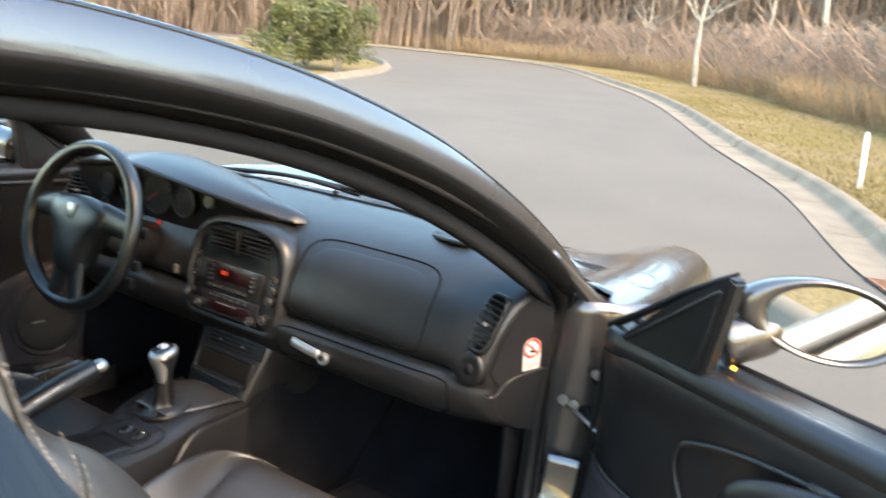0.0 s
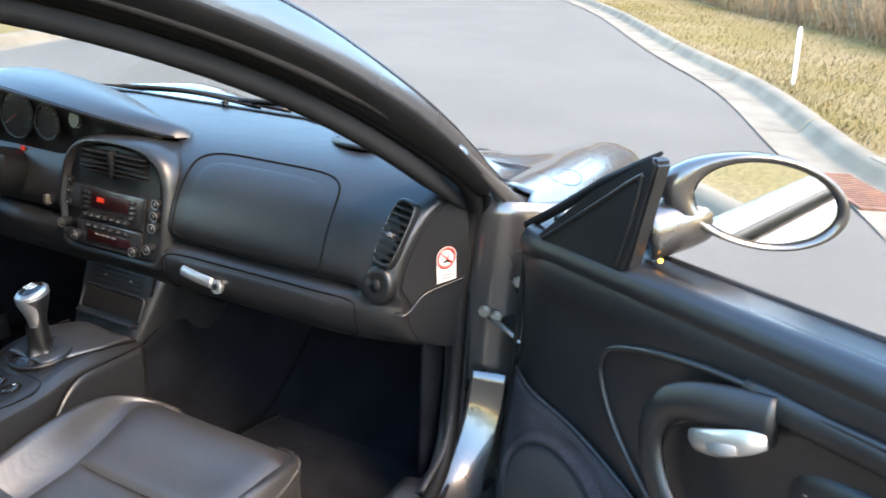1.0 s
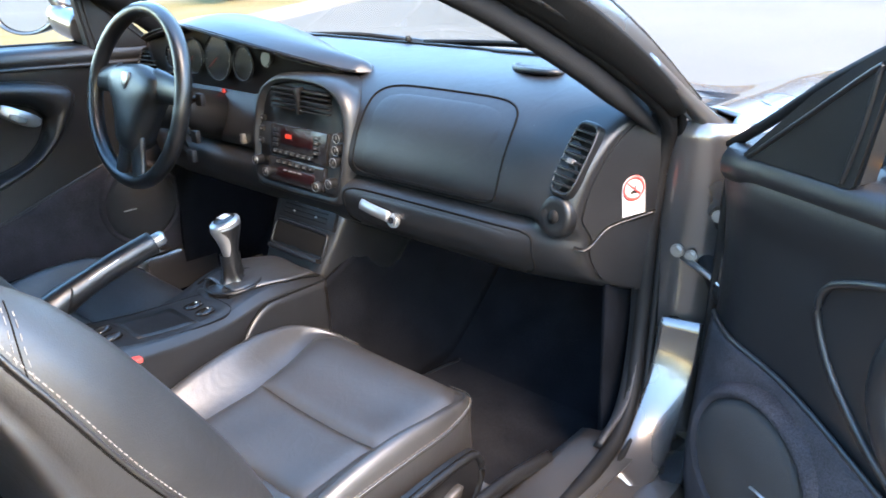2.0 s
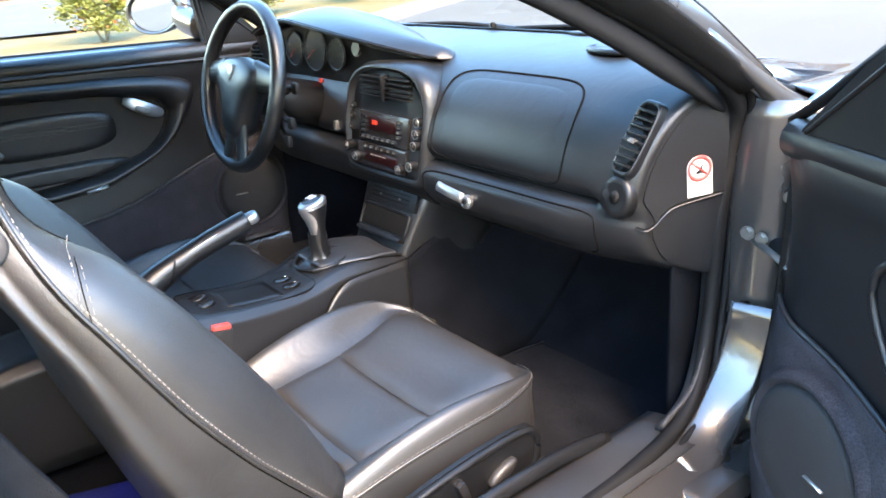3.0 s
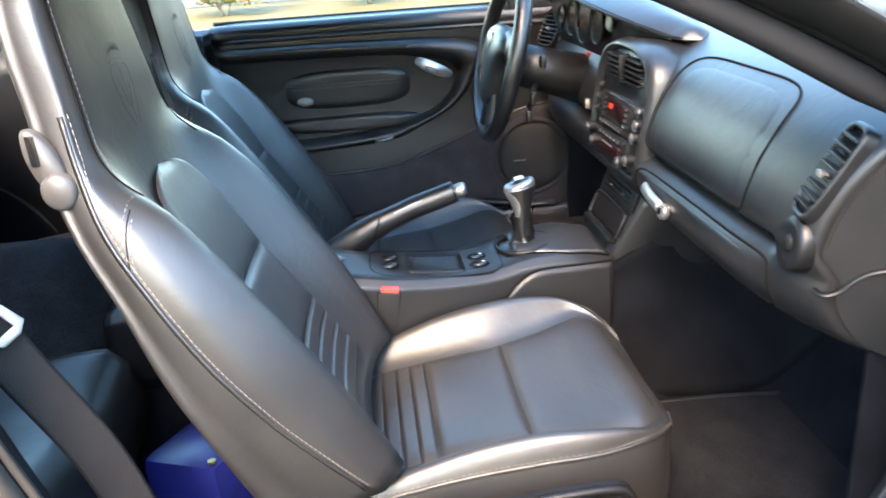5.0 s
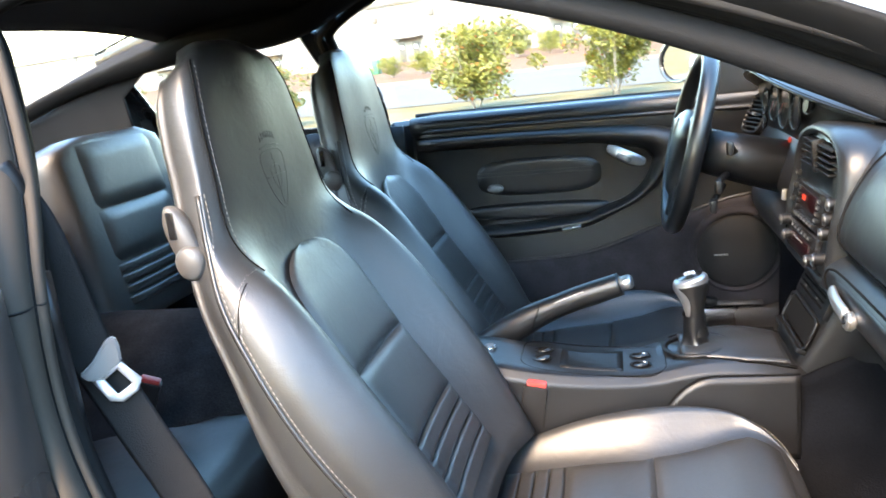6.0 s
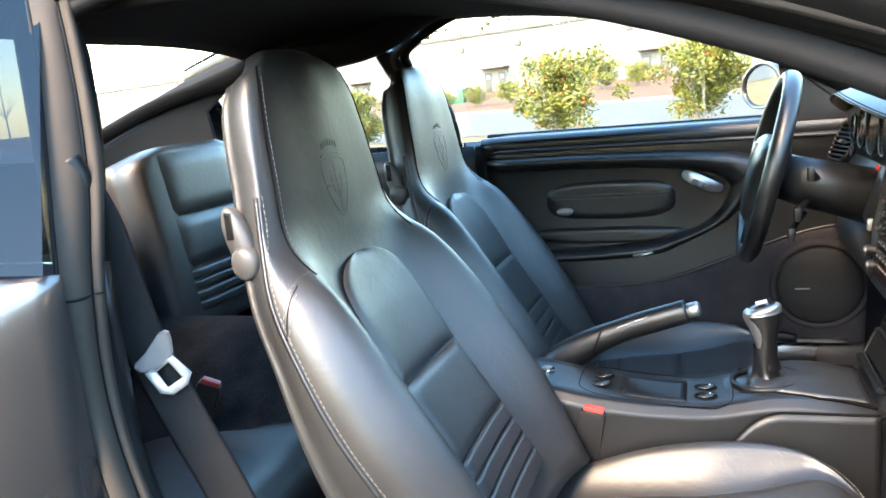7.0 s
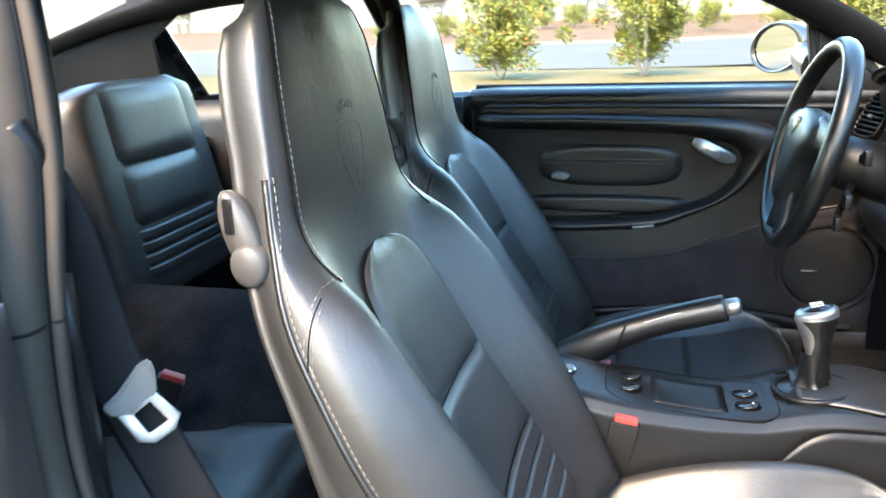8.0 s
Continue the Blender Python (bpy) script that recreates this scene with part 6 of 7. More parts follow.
for z in (0.752, 0.776, 0.798):
    for x in (-0.124,):
        link("stack_switch", fascia(x, z, 0.016, 0.012, 0.010, 0.008, 0.003), PLASTIC, dash)
        link("switch_mark", fascia(x, z, 0.006, 0.003, 0.001, 0.0138, 0), GREYPL, dash)
for sx in (-0.047, 0.047):
    # black plates behind the slats stand in for the shaded vents
    link("vent_shade_plate", fascia(sx, 0.846, 0.084, 0.048, 0.006, 0.004, 0.002), SEAM, dash, "black plate for the centre vent's shaded depth")
    for j in range(5):
        link("vent_slat", fascia(sx, 0.8275 + 0.0095 * j, 0.083, 0.0032, 0.014, 0.012, 0.001), PLASTIC, dash)
link("vent_divider", fascia(0, 0.846, 0.010, 0.054, 0.022, 0.012, 0.004), PLASTIC, dash)

# lower stack: shelf panel and cubby face, running down to the tunnel
def low_ring(z, w, y0, d):
    pts = [(-w, 0.02), (-w * 0.94, 0.0), (0, 0.0), (w * 0.92, 0.0), (w * 1.15, 0.03), (w * 1.28, 0.10), (w * 1.3, d), (-w * 1.2, d), (-w * 1.12, 0.08)]
    return [V((SC.x - 0.004 + x, y0 + y, z)) for x, y, _ in spline([(a, b, 0) for a, b in pts], 48, True)]


low = link("lower_console", loft([low_ring(0.668, 0.104, 1.312, 0.25), low_ring(0.60, 0.098, 1.284, 0.25), low_ring(0.55, 0.090, 1.262, 0.24), low_ring(0.50, 0.083, 1.238, 0.23), low_ring(0.465, 0.076, 1.226, 0.22), low_ring(0.448, 0.066, 1.232, 0.20), low_ring(0.440, 0.045, 1.25, 0.16)]), SOFT, dash, "black lower console face")


def lowface(cx, z, sx, sz, depth, k=0.0, bev=0.002):
    y = 1.300 - (0.64 - z) * 0.43 - k
    return block(0, 0, 0, sx, depth, sz, bev, Matrix.Translation((SC.x - 0.004 + cx, y, z)) @ pose(0, 0, 0, -23))


link("shelf_panel", lowface(0.010, 0.620, 0.176, 0.062, 0.012, 0.000, 0.004), PLASTIC, dash, "black switch blank panel")
# raised black bars stand in for the panel's shaded slots
for j in range(5):
    link("panel_slot_bar", lowface(0.008, 0.606 + 0.0088 * j, 0.136, 0.0028, 0.005, 0.0065, 0.001), SEAM, dash)
for x in (-0.035, 0.035):
    for z in (0.613, 0.632):
        link("panel_bead", lowface(x + 0.008, z, 0.005, 0.004, 0.004, 0.008, 0.001), STEEL, dash)
# a black plate on the closed face stands in for the cubby's shade
link("cubby", lowface(0.006, 0.563, 0.160, 0.044, 0.01, 0.002, 0.004), SEAM, dash, "black plate for the cubby's shaded opening")
link("cubby_lip", lowface(0.004, 0.534, 0.162, 0.010, 0.02, 0.006, 0.004), PLASTIC, dash)
link("cubby_rim", tube([V((SC.x + 0.002 + 0.084 * math.copysign(abs(math.cos(w)) ** 0.25, math.cos(w)), 1.300 - (0.64 - (0.563 + 0.025 * math.copysign(abs(math.sin(w)) ** 0.25, math.sin(w)))) * 0.43 - 0.006, 0.563 + 0.025 * math.copysign(abs(math.sin(w)) ** 0.25, math.sin(w)))) for w in (2 * math.pi * j / 48 for j in range(48))], 0.003, 6, closed=True), PLASTIC, dash)

# ---- steering wheel and column ----
WC, WN = V((-0.322, 1.112, 0.843)), V((0, -math.cos(radians(13.9)), math.sin(radians(13.9))))
WU = V((0, math.sin(radians(13.9)), math.cos(radians(13.9))))


def wp(a, b, k=0.0):
    return WC + V((a, 0, 0)) + WU * b + WN * k


sw = link("steering_wheel", tube([wp(0.178 * math.cos(w), 0.178 * math.sin(w), 0.012 * math.cos(2 * w) * 0.3) for w in (2 * math.pi * k / 72 for k in range(72))], 0.0150, 14, 1.15, up=WN, closed=True), KNOBHIDE, car, "black leather three-spoke steering wheel")
hub = [(-0.082, 0.045), (-0.04, 0.062), (0.0, 0.066), (0.04, 0.062), (0.082, 0.045), (0.085, 0.015), (0.062, -0.02), (0.045, -0.06), (0.030, -0.105), (0, -0.118), (-0.030, -0.105), (-0.045, -0.06), (-0.062, -0.02), (-0.085, 0.015)]
hr = [(x * 1.14, y) for x, y, _ in spline([(x, y, 0) for x, y in hub], 56, True)]
link("hub", loft([[wp(x * r, y * r - 0.01 * (1 - r), k) for x, y in hr] for k, r in ((-0.03, 0.9), (-0.002, 1.0), (0.014, 0.97), (0.024, 0.85), (0.029, 0.6), (0.031, 0.25), (0.031, 0.05))]), SOFT, sw, "black airbag cover")
for side in (1, -1):
    link("spoke", tube(spline([wp(side * 0.070, 0.030, 0.004), wp(side * 0.120, 0.026, 0.0), wp(side * 0.172, 0.020, 0.0)], 10), lambda t: 0.034 - 0.010 * t, 10, 0.40, up=WN), SOFT, sw)
    link("lower_spoke", tube(spline([wp(side * 0.020, -0.085, 0.004), wp(side * 0.028, -0.13, 0.0), wp(side * 0.040, -0.172, 0.0)], 10), lambda t: 0.027 - 0.006 * t, 10, 0.42, up=WN), SOFT, sw)
link("hub_badge", loft([[wp(x * r, y * r + 0.028, k) for x, y, _ in spline([(-0.013, 0.016, 0), (0, 0.019, 0), (0.013, 0.016, 0), (0.0135, 0, 0), (0.007, -0.013, 0), (0, -0.018, 0), (-0.007, -0.013, 0), (-0.0135, 0, 0)], 32, True)] for k, r in ((0.026, 1.0), (0.0315, 0.98), (0.033, 0.85))]), STEEL, sw, "small shield-shaped badge")
link("column", tube([wp(0, -0.01, -0.02), wp(0, -0.015, -0.10), wp(0, -0.02, -0.24)], lambda t: 0.044 + 0.012 * t, 20), PLASTIC, sw, "black steering column cover")
for a, b, c, r in ((0.13, -0.06, -0.065, 0.007), (0.125, 0.015, -0.07, 0.008), (-0.13, 0.0, -0.07, 0.008), (0.125, -0.10, -0.065, 0.006)):
    link("stalk", tube([wp(a * 0.3, b * 0.6 - 0.01, c - 0.02), wp(a * 0.75, b * 0.9, c), wp(a, b, c + 0.004)], r, 10, 0.8), PLASTIC, sw, "black column stalk")
    link("stalk_end", block(0, 0, 0, 0.022, 0.012, 0.026, 0.004, Matrix.Translation(wp(a * 1.04, b, c + 0.006))), PLASTIC, sw)
link("ignition_key", block(-0.20, 1.285, 0.745, 0.012, 0.03, 0.022, 0.004), STEEL, sw)

# ---- centre console ----
def cons(u, v):
    """The console's skin across (u) and along (v)."""
    y = 0.30 + 0.955 * v
    top_z = hermite([(0.30, 0.50), (0.55, 0.548), (0.72, 0.540), (0.82, 0.521), (0.92, 0.509), (1.01, 0.508), (1.08, 0.519), (1.17, 0.520), (1.28, 0.500)])(y)
    hw = hermite([(0.30, 0.085), (0.72, 0.078), (0.95, 0.082), (1.06, 0.096), (1.18, 0.102), (1.28, 0.098)])(y)
    cx = hermite([(0.30, 0.03), (0.95, 0.032), (1.08, 0.0), (1.28, -0.012)])(y)
    pr = [(-1.0, 0.36), (-1.0, top_z - 0.05), (-0.96, top_z - 0.014), (-0.8, top_z), (0.8, top_z), (0.96, top_z - 0.014), (1.0, top_z - 0.05), (1.02, 0.36)]
    i = u * 7
    k = min(int(i), 6)
    p = V((*pr[k], 0)).lerp(V((*pr[k + 1], 0)), i - k)
    return V((cx + hw * p.x, y, p.y))


con = link("centre_console", surf(42, 50, cons), SOFT, car, "black centre console along the tunnel", thick=0.004)


def on_con(x, y, k=0.0):
    z = hermite([(0.30, 0.50), (0.55, 0.548), (0.72, 0.540), (0.82, 0.521), (0.92, 0.509), (1.01, 0.508), (1.08, 0.519), (1.17, 0.520), (1.28, 0.500)])(y)
    return V((x, y, z + k))


link("switch_plate", surf(10, 20, lambda u, v: on_con(0.036 + (u * 2 - 1) * 0.062 * (1 - 0.3 * max(0, abs(2 * v - 1) - 0.85) / 0.15), 0.785 + 0.245 * v, 0.0004)), PLASTIC, con, "black switch plate", thick=0.002)
link("ashtray_lid", surf(6, 8, lambda u, v: on_con(0.036 + (u * 2 - 1) * 0.044, 0.850 + 0.110 * v, 0.0014)), PLASTIC, con, "black ashtray lid", thick=0.0025)
for y in (0.818, 0.990):
    for x in (0.018, 0.056):
        for dy in (0.0,):
            link("rocker_switch", loft([[on_con(x, y + dy, h) + V((0.0105 * r * math.cos(w), 0.0165 * r * math.sin(w), 0.003 * math.sin(w))) for w in (2 * math.pi * k / 20 for k in range(20))] for h, r in ((0.003, 1.0), (0.0058, 0.95), (0.0066, 0.7))]), GLOSSY, con, "glossy black rocker switch")
            link("switch_dot", tube([on_con(x, y + dy, 0.0035) + V((0.0120 * math.cos(w), 0.0180 * math.sin(w), 0.0005)) for w in (2 * math.pi * k / 20 for k in range(20))], 0.0012, 5, closed=True), SEAM, con)
            link("switch_mark", block(0, 0, 0, 0.004, 0.0022, 0.0006, 0, Matrix.Translation(on_con(x, y + 0.007, 0.0088))), WHITE, con)
link("lock_cylinder", disc(0.013, 0.006, 28, Matrix.Translation(on_con(0.044, 0.722, 0.001)), 0.002), CHROME, con, "round chrome lock cylinder")
link("cylinder_face", disc(0.009, 0.002, 24, Matrix.Translation(on_con(0.044, 0.722, 0.0065))), GREYPL, con)
# arched side pads under the lever
for side in (1, -1):
    def padline(v, side=side):
        y = 1.015 + 0.225 * v
        top_z = 0.505 - 0.075 * max(0.0, 1 - v / 0.42) ** 2.2
        cx = hermite([(0.30, 0.03), (0.95, 0.032), (1.08, 0.0), (1.28, -0.012)])(y)
        hw = hermite([(0.30, 0.085), (0.72, 0.078), (0.95, 0.082), (1.06, 0.096), (1.18, 0.102), (1.28, 0.098)])(y)
        return V((cx + side * (hw + 0.004), y, top_z))

    def pad_side(u, v, side=side):
        p = padline(v)
        z = 0.36 + (p.z - 0.36) * u
        return V((p.x + side * (0.010 * math.sin(math.pi * min(1.0, 0.5 + u * 0.5)) + 0.002), p.y, z))

    link("console_pad", surf(10, 24, pad_side), SOFT, con, "padded console side", thick=0.004)
    link("console_seam", tube([padline(i / 24) + V((side * 0.001, 0, 0.001)) for i in range(25)], 0.0026, 6), SEAM, con)
for side in (1, -1):
    link("apron_seam", tube([on_con(-0.004 + side * (0.050 + 0.030 * min(1.0, i / 14)), 1.045 + 0.195 * i / 24, 0.002) for i in range(25)], 0.0024, 6), SEAM, con)
link("plate_seam", tube([on_con(0.036 + 0.064 * math.copysign(abs(math.cos(w)) ** 0.4, math.cos(w)), 0.907 + 0.126 * math.copysign(abs(math.sin(w)) ** 0.4, math.sin(w)), 0.0016) for w in (2 * math.pi * k / 60 for k in range(60))], 0.0011, 6, closed=True), SEAM, con)
# gear lever in its flat leather apron
GX, GY = 0.004, 1.088
bz = [on_con(GX, GY, 0.004) + V((0.050 * math.cos(w), 0.054 * math.sin(w), 0.054 * math.sin(w) * (on_con(GX, GY + 0.05).z - on_con(GX, GY - 0.05).z) / 0.10)) for w in (2 * math.pi * k / 40 for k in range(40))]
link("gaiter_ring", tube(bz, 0.0048, 8, closed=True), PLASTIC, con, "black oval gaiter ring")
link("lever_apron", surf(16, 20, lambda u, v: on_con(-0.004 + (u * 2 - 1) * (0.050 + 0.030 * min(1.0, v / 0.6)), 1.06 + 0.17 * v, 0.004 + 0.006 * math.sin(math.pi * u) ** 0.5 + 0.002 * math.sin(9 * u + 5 * v))), LEATHER, con, "creased black leather apron", thick=0.003)
gl = link("gear_lever", tube([(GX, GY, 0.50), (GX, GY, 0.56)], 0.008, 10), PLASTIC, car, "gear lever with silver topped knob in a leather gaiter")


def gaiter(u, v):
    w = 2 * math.pi * u
    r = 0.046 * (1 - v) ** 5 + 0.0180
    fold = 1 + 0.14 * math.sin(5 * w + 4 * v) * (1 - v) * min(1, v * 4)
    z = 0.513 + 0.070 * v ** 1.5 + 0.004 * math.sin(3 * w + 1) * (1 - v)
    return V((GX + r * fold * math.cos(w), GY + 1.08 * r * fold * math.sin(w) - 0.002 * v, z))


link("gaiter", surf(48, 20, gaiter, closeu=True), KNOBHIDE, gl, "creased black leather gaiter")


def knob(u, v, grow=0.0):
    w = 2 * math.pi * u
    rx = hermite([(0, 0.0180), (0.25, 0.0140), (0.5, 0.0150), (0.72, 0.0205), (0.86, 0.0228), (0.95, 0.0180), (1.0, 0.001)])(v) + grow
    ry = hermite([(0, 0.0190), (0.25, 0.0150), (0.5, 0.0185), (0.72, 0.0265), (0.86, 0.0290), (0.95, 0.0225), (1.0, 0.001)])(v) + grow
    lean = 0.30 * max(0.0, (v - 0.6) / 0.4)
    c = V((GX + 0.001, GY + 0.004 - 0.012 * v, 0.545 + 0.113 * v))
    return c + V((rx * math.cos(w), ry * math.sin(w), lean * ry * math.sin(w)))


link("knob", surf(32, 30, knob, closeu=True), KNOBHIDE, gl, "black leather gear knob")
link("knob_cap", surf(32, 10, lambda u, v: knob(u, 0.845 + 0.155 * v, 0.0008), closeu=True), SILVER, gl, "satin silver knob cap with shift pattern")
link("cap_plate", surf(32, 6, lambda u, v: knob(u, 0.955 + 0.045 * v, 0.0004) + V((0, 0, 0.0012)), closeu=True), GLOSSY, gl, "black shift pattern plate")
link("knob_spine", surf(16, 30, lambda u, v: knob(0.80 + (0.15 * math.sin(math.pi * min(1.0, 0.12 + 0.80 * v)) ** 1.3) * (u * 2 - 1), 0.22 + 0.72 * v, 0.0012)), SILVER, gl, "satin silver spine")
tp = knob(0, 0.995) * 0.5 + knob(0.5, 0.995) * 0.5 + V((0, 0, 0.0014))
for x in (-0.007, 0, 0.007):
    link("shift_mark", block(0, 0, 0, 0.0014, 0.018, 0.0008, 0, Matrix.Translation(tp + V((x, 0, 0))) @ pose(0, 0, 0, 14)), WHITE, gl)
link("shift_mark", block(0, 0, 0, 0.016, 0.0014, 0.0008, 0, Matrix.Translation(tp) @ pose(0, 0, 0, 14)), WHITE, gl)
# handbrake
HBP = [(-0.070, 0.60, 0.42), (-0.066, 0.70, 0.500), (-0.060, 0.78, 0.555), (-0.054, 0.86, 0.592), (-0.050, 0.92, 0.613), (-0.047, 0.962, 0.627)]
hb = link("handbrake", tube(spline(HBP, 30), lambda t: 0.036 - 0.030 * min(t, 0.55) ** 1.1 - 0.004 * max(0, t - 0.8), 16, 1.1), KNOBHIDE, car, "black leather handbrake with a silver button")
link("brake_button", tube([(-0.047, 0.958, 0.626), (-0.0455, 0.980, 0.632), (-0.045, 0.984, 0.633)], lambda t: 0.0135 if t < 0.9 else 0.010, 14), SILVER, hb, "satin silver release button")
for sx in (0.0155, -0.0145):
    link("grip_trim", tube(spline([(-0.058 + sx, 0.80, 0.578), (-0.053 + sx, 0.87, 0.609), (-0.047 + sx * 0.8, 0.958, 0.639)], 16), 0.0014, 8), SILVER, hb, "thin silver grip trim")
link("grip_seam", tube([V((-0.0565, 0.800, 0.566)) + V((0.0235 * math.cos(w), 0.010 * math.sin(w), 0.0265 * math.sin(w))) for w in (2 * math.pi * k / 28 for k in range(28))], 0.0022, 6, closed=True), RUBBER, hb)
link("brake_boot", loft([[V((-0.066 + (0.042 - 0.010 * t) * math.cos(w), 0.68 + 0.03 * t + (0.085 - 0.03 * t) * math.sin(w), 0.42 + 0.085 * t + 0.03 * t * math.sin(w))) for w in (2 * math.pi * k / 28 for k in range(28))] for t in (0, 0.25, 0.5, 0.75, 1)]), LEATHER, hb, "creased black boot")


# seat-belt buckles beside the console
BUCKLE = material("buckle_plastic", (0.009, 0.009, 0.009), 0.46, vary=0.2, scale=30, bump=0.2, bscale=700)

def buckle(x, y, z, lean, yaw=0.0, name="belt_buckle"):
    m = pose(x, y, z, lean, 4, yaw)
    b = link(name, block(0, 0, -0.040, 0.024, 0.042, 0.086, 0.004, m), BUCKLE, car, "black belt buckle with a red button")
    link("red_button", block(0, 0.001, 0.0045, 0.017, 0.034, 0.012, 0.003, m), RED, b, "red release button")
    link("buckle_stalk", block(0, 0, -0.13, 0.012, 0.026, 0.09, 0.003, m), STEEL, b)


buckle(0.124, 0.812, 0.503, -10)
buckle(-0.125, 0.77, 0.47, 12)
buckle(0.23, 0.137, 0.565, -25, 20)
buckle(-0.03, 0.10, 0.54, -25, 0)

# ---- doors ----
HX, HY = 0.773, 1.453
# daylight on the open door put into the pile's colour, for both doors
DOORCARPET = material("daylit_door_pile", (0.031, 0.0290, 0.0330), 0.95, vary=0.4, scale=16, bump=0.9, bscale=420, fine=0.35, spec=0.1)
MESH = material("speaker_mesh", (0.006, 0.006, 0.0068), 0.7, vary=0.3, scale=40, bump=1.0, bscale=900)


def door(side, angle, label):
    """A frameless door with its lining, mirror and glass edge; r runs back from the hinge, o outward."""
    c, s = math.cos(radians(angle)), math.sin(radians(angle))

    sag, slip = (-0.036, 0.062) if angle else (0.0, 0.0)

    def D(r, o, z):
        return V((side * (HX + (r + slip) * s + o * c), HY - (r + slip) * c + o * s, z + sag))

    bulge = hermite([(0.20, 0.040), (0.30, 0.072), (0.45, 0.088), (0.62, 0.090), (0.76, 0.062), (0.86, 0.022), (0.905, -0.012)])
    d = link("door", surf(24, 24, lambda u, v: D(0.0 + 1.03 * u, bulge(0.22 + 0.685 * v) - 0.006 * (2 * u - 1) ** 2, 0.22 + 0.685 * v)), PAINT, car, label, thick=0.003)
    # shut faces round the edge
    def edge(r, name):
        link(name, surf(4, 16, lambda u, v: D(r, bulge(0.24 + 0.64 * v) * (1 - u) - (0.035 if name == "hinge_face" else 0.07) * u, 0.24 + 0.64 * v)), RUBBER if name == "hinge_face" else PAINT, d, "door shut face", thick=0.004)

    edge(0.0, "hinge_face")
    edge(1.03, "latch_face")
    link("door_bottom", surf(16, 3, lambda u, v: D(0.0 + 1.03 * u, 0.045 - 0.11 * v, 0.222 + 0.02 * v)), PAINT, d, thick=0.004)
    IN = hermite([(0.24, -0.055), (0.30, -0.072), (0.42, -0.090), (0.52, -0.086), (0.62, -0.080), (0.74, -0.080), (0.82, -0.088), (0.86, -0.096), (0.895, -0.088), (0.915, -0.060), (0.918, -0.025)])

    def inner(r, z):
        """The lining's face and the way into the cabin."""
        end = 0.045 * max(0.0, (0.14 - r) / 0.12) ** 2 + 0.03 * max(0.0, (r - 0.95) / 0.08) ** 2
        return D(r, IN(z) + end, z), (D(r, -1, z) - D(r, 0, z))

    link("door_lining", surf(50, 50, lambda u, v: inner(0.02 + 1.01 * u, 0.25 + 0.668 * v)[0]), VINYL, d, "black grained door lining", thick=0.004)
    # padded waist roll along the top
    link("waist_roll", tube([D(0.06 + 0.97 * i / 30, -0.074, 0.892) for i in range(31)], 0.026, 14, 1.0), VINYL, d, "padded black waist roll")
    link("glass_seal", tube([D(0.05 + 0.98 * i / 20, -0.018, 0.914) for i in range(21)], 0.008, 8, 1.3), RUBBER, d, "black rubber glass seal")
    if not angle:
        link("lining_crease", tube([inner(0.10 + 0.93 * i / 30, 0.872 + 0.006 * math.sin(i / 30 * 2))[0] + (D(0, -0.005, 0) - D(0, 0, 0)) for i in range(31)], 0.0055, 8), SOFT, d)
    # carpeted lower part below a falling curve
    def low(u, v):
        r = 0.035 + 0.985 * u
        top_z = hermite([(0.05, 0.66), (0.20, 0.645), (0.38, 0.585), (0.55, 0.525), (0.80, 0.505), (1.03, 0.515)])(r)
        z = 0.262 + (top_z - 0.262) * v
        p, n = inner(r, z)
        return p + n * (0.008 + 0.006 * (1 - abs(2 * v - 1) ** 6))

    link("door_carpet", surf(40, 20, low), DOORCARPET, d, "charcoal carpet on the lower door", thick=0.004)
    link("carpet_edge", tube([low(i / 40, 1.0) for i in range(41)], 0.004, 8), SOFT, d)
    # loudspeaker
    def disk(cr, cz, a, b, k, r):
        return [inner(cr, cz)[0] + inner(cr, cz)[1] * k + (D(a * r * math.cos(w), 0, 0) - D(0, 0, 0)) + V((0, 0, b * r * math.sin(w))) for w in (2 * math.pi * j / 48 for j in range(48))]

    sp = link("speaker_pod", loft([disk(0.195, 0.505, 0.112, 0.110, 0.0, 1.1), disk(0.195, 0.505, 0.112, 0.110, 0.022, 1.0), disk(0.195, 0.505, 0.112, 0.110, 0.026, 0.94), disk(0.195, 0.505, 0.112, 0.110, 0.020, 0.90)]), DOORCARPET, d, "round carpeted loudspeaker surround")
    link("speaker_mesh", loft([disk(0.195, 0.505, 0.112, 0.110, 0.018, 0.91), disk(0.195, 0.505, 0.112, 0.110, 0.027, 0.80), disk(0.195, 0.505, 0.112, 0.110, 0.030, 0.45), disk(0.195, 0.505, 0.112, 0.110, 0.030, 0.05)]), MESH, d, "black perforated speaker mesh")
    p0 = inner(0.235, 0.500)[0] + inner(0.235, 0.500)[1] * 0.0305
    bx = (D(1, 0, 0) - D(0, 0, 0)).normalized()
    link("speaker_badge", tube([p0 - bx * 0.017, p0 + bx * 0.017], 0.0035, 6, 0.5), SILVER, d, "small silver maker's bar")
    # padded pockets
    def at(r, z):
        p, n = inner(r, z)
        return p, n

    link("pocket_pad", patch(at, 0.520, 0.868, 0.682, 0.788, 0.012, 10, 48, 3.2, 10), VINYL, d, "padded upper pocket panel")
    link("pocket_pad", patch(at, 0.500, 0.905, 0.618, 0.664, 0.020, 10, 48, 3.2, 8), VINYL, d, "padded lower pocket lid")
    for z0 in (0.742, 0.752):
        stitches([at(0.545 + 0.31 * i / 20, z0)[0] + at(0.6, z0)[1] * 0.0152 for i in range(21)], "stitching", d)
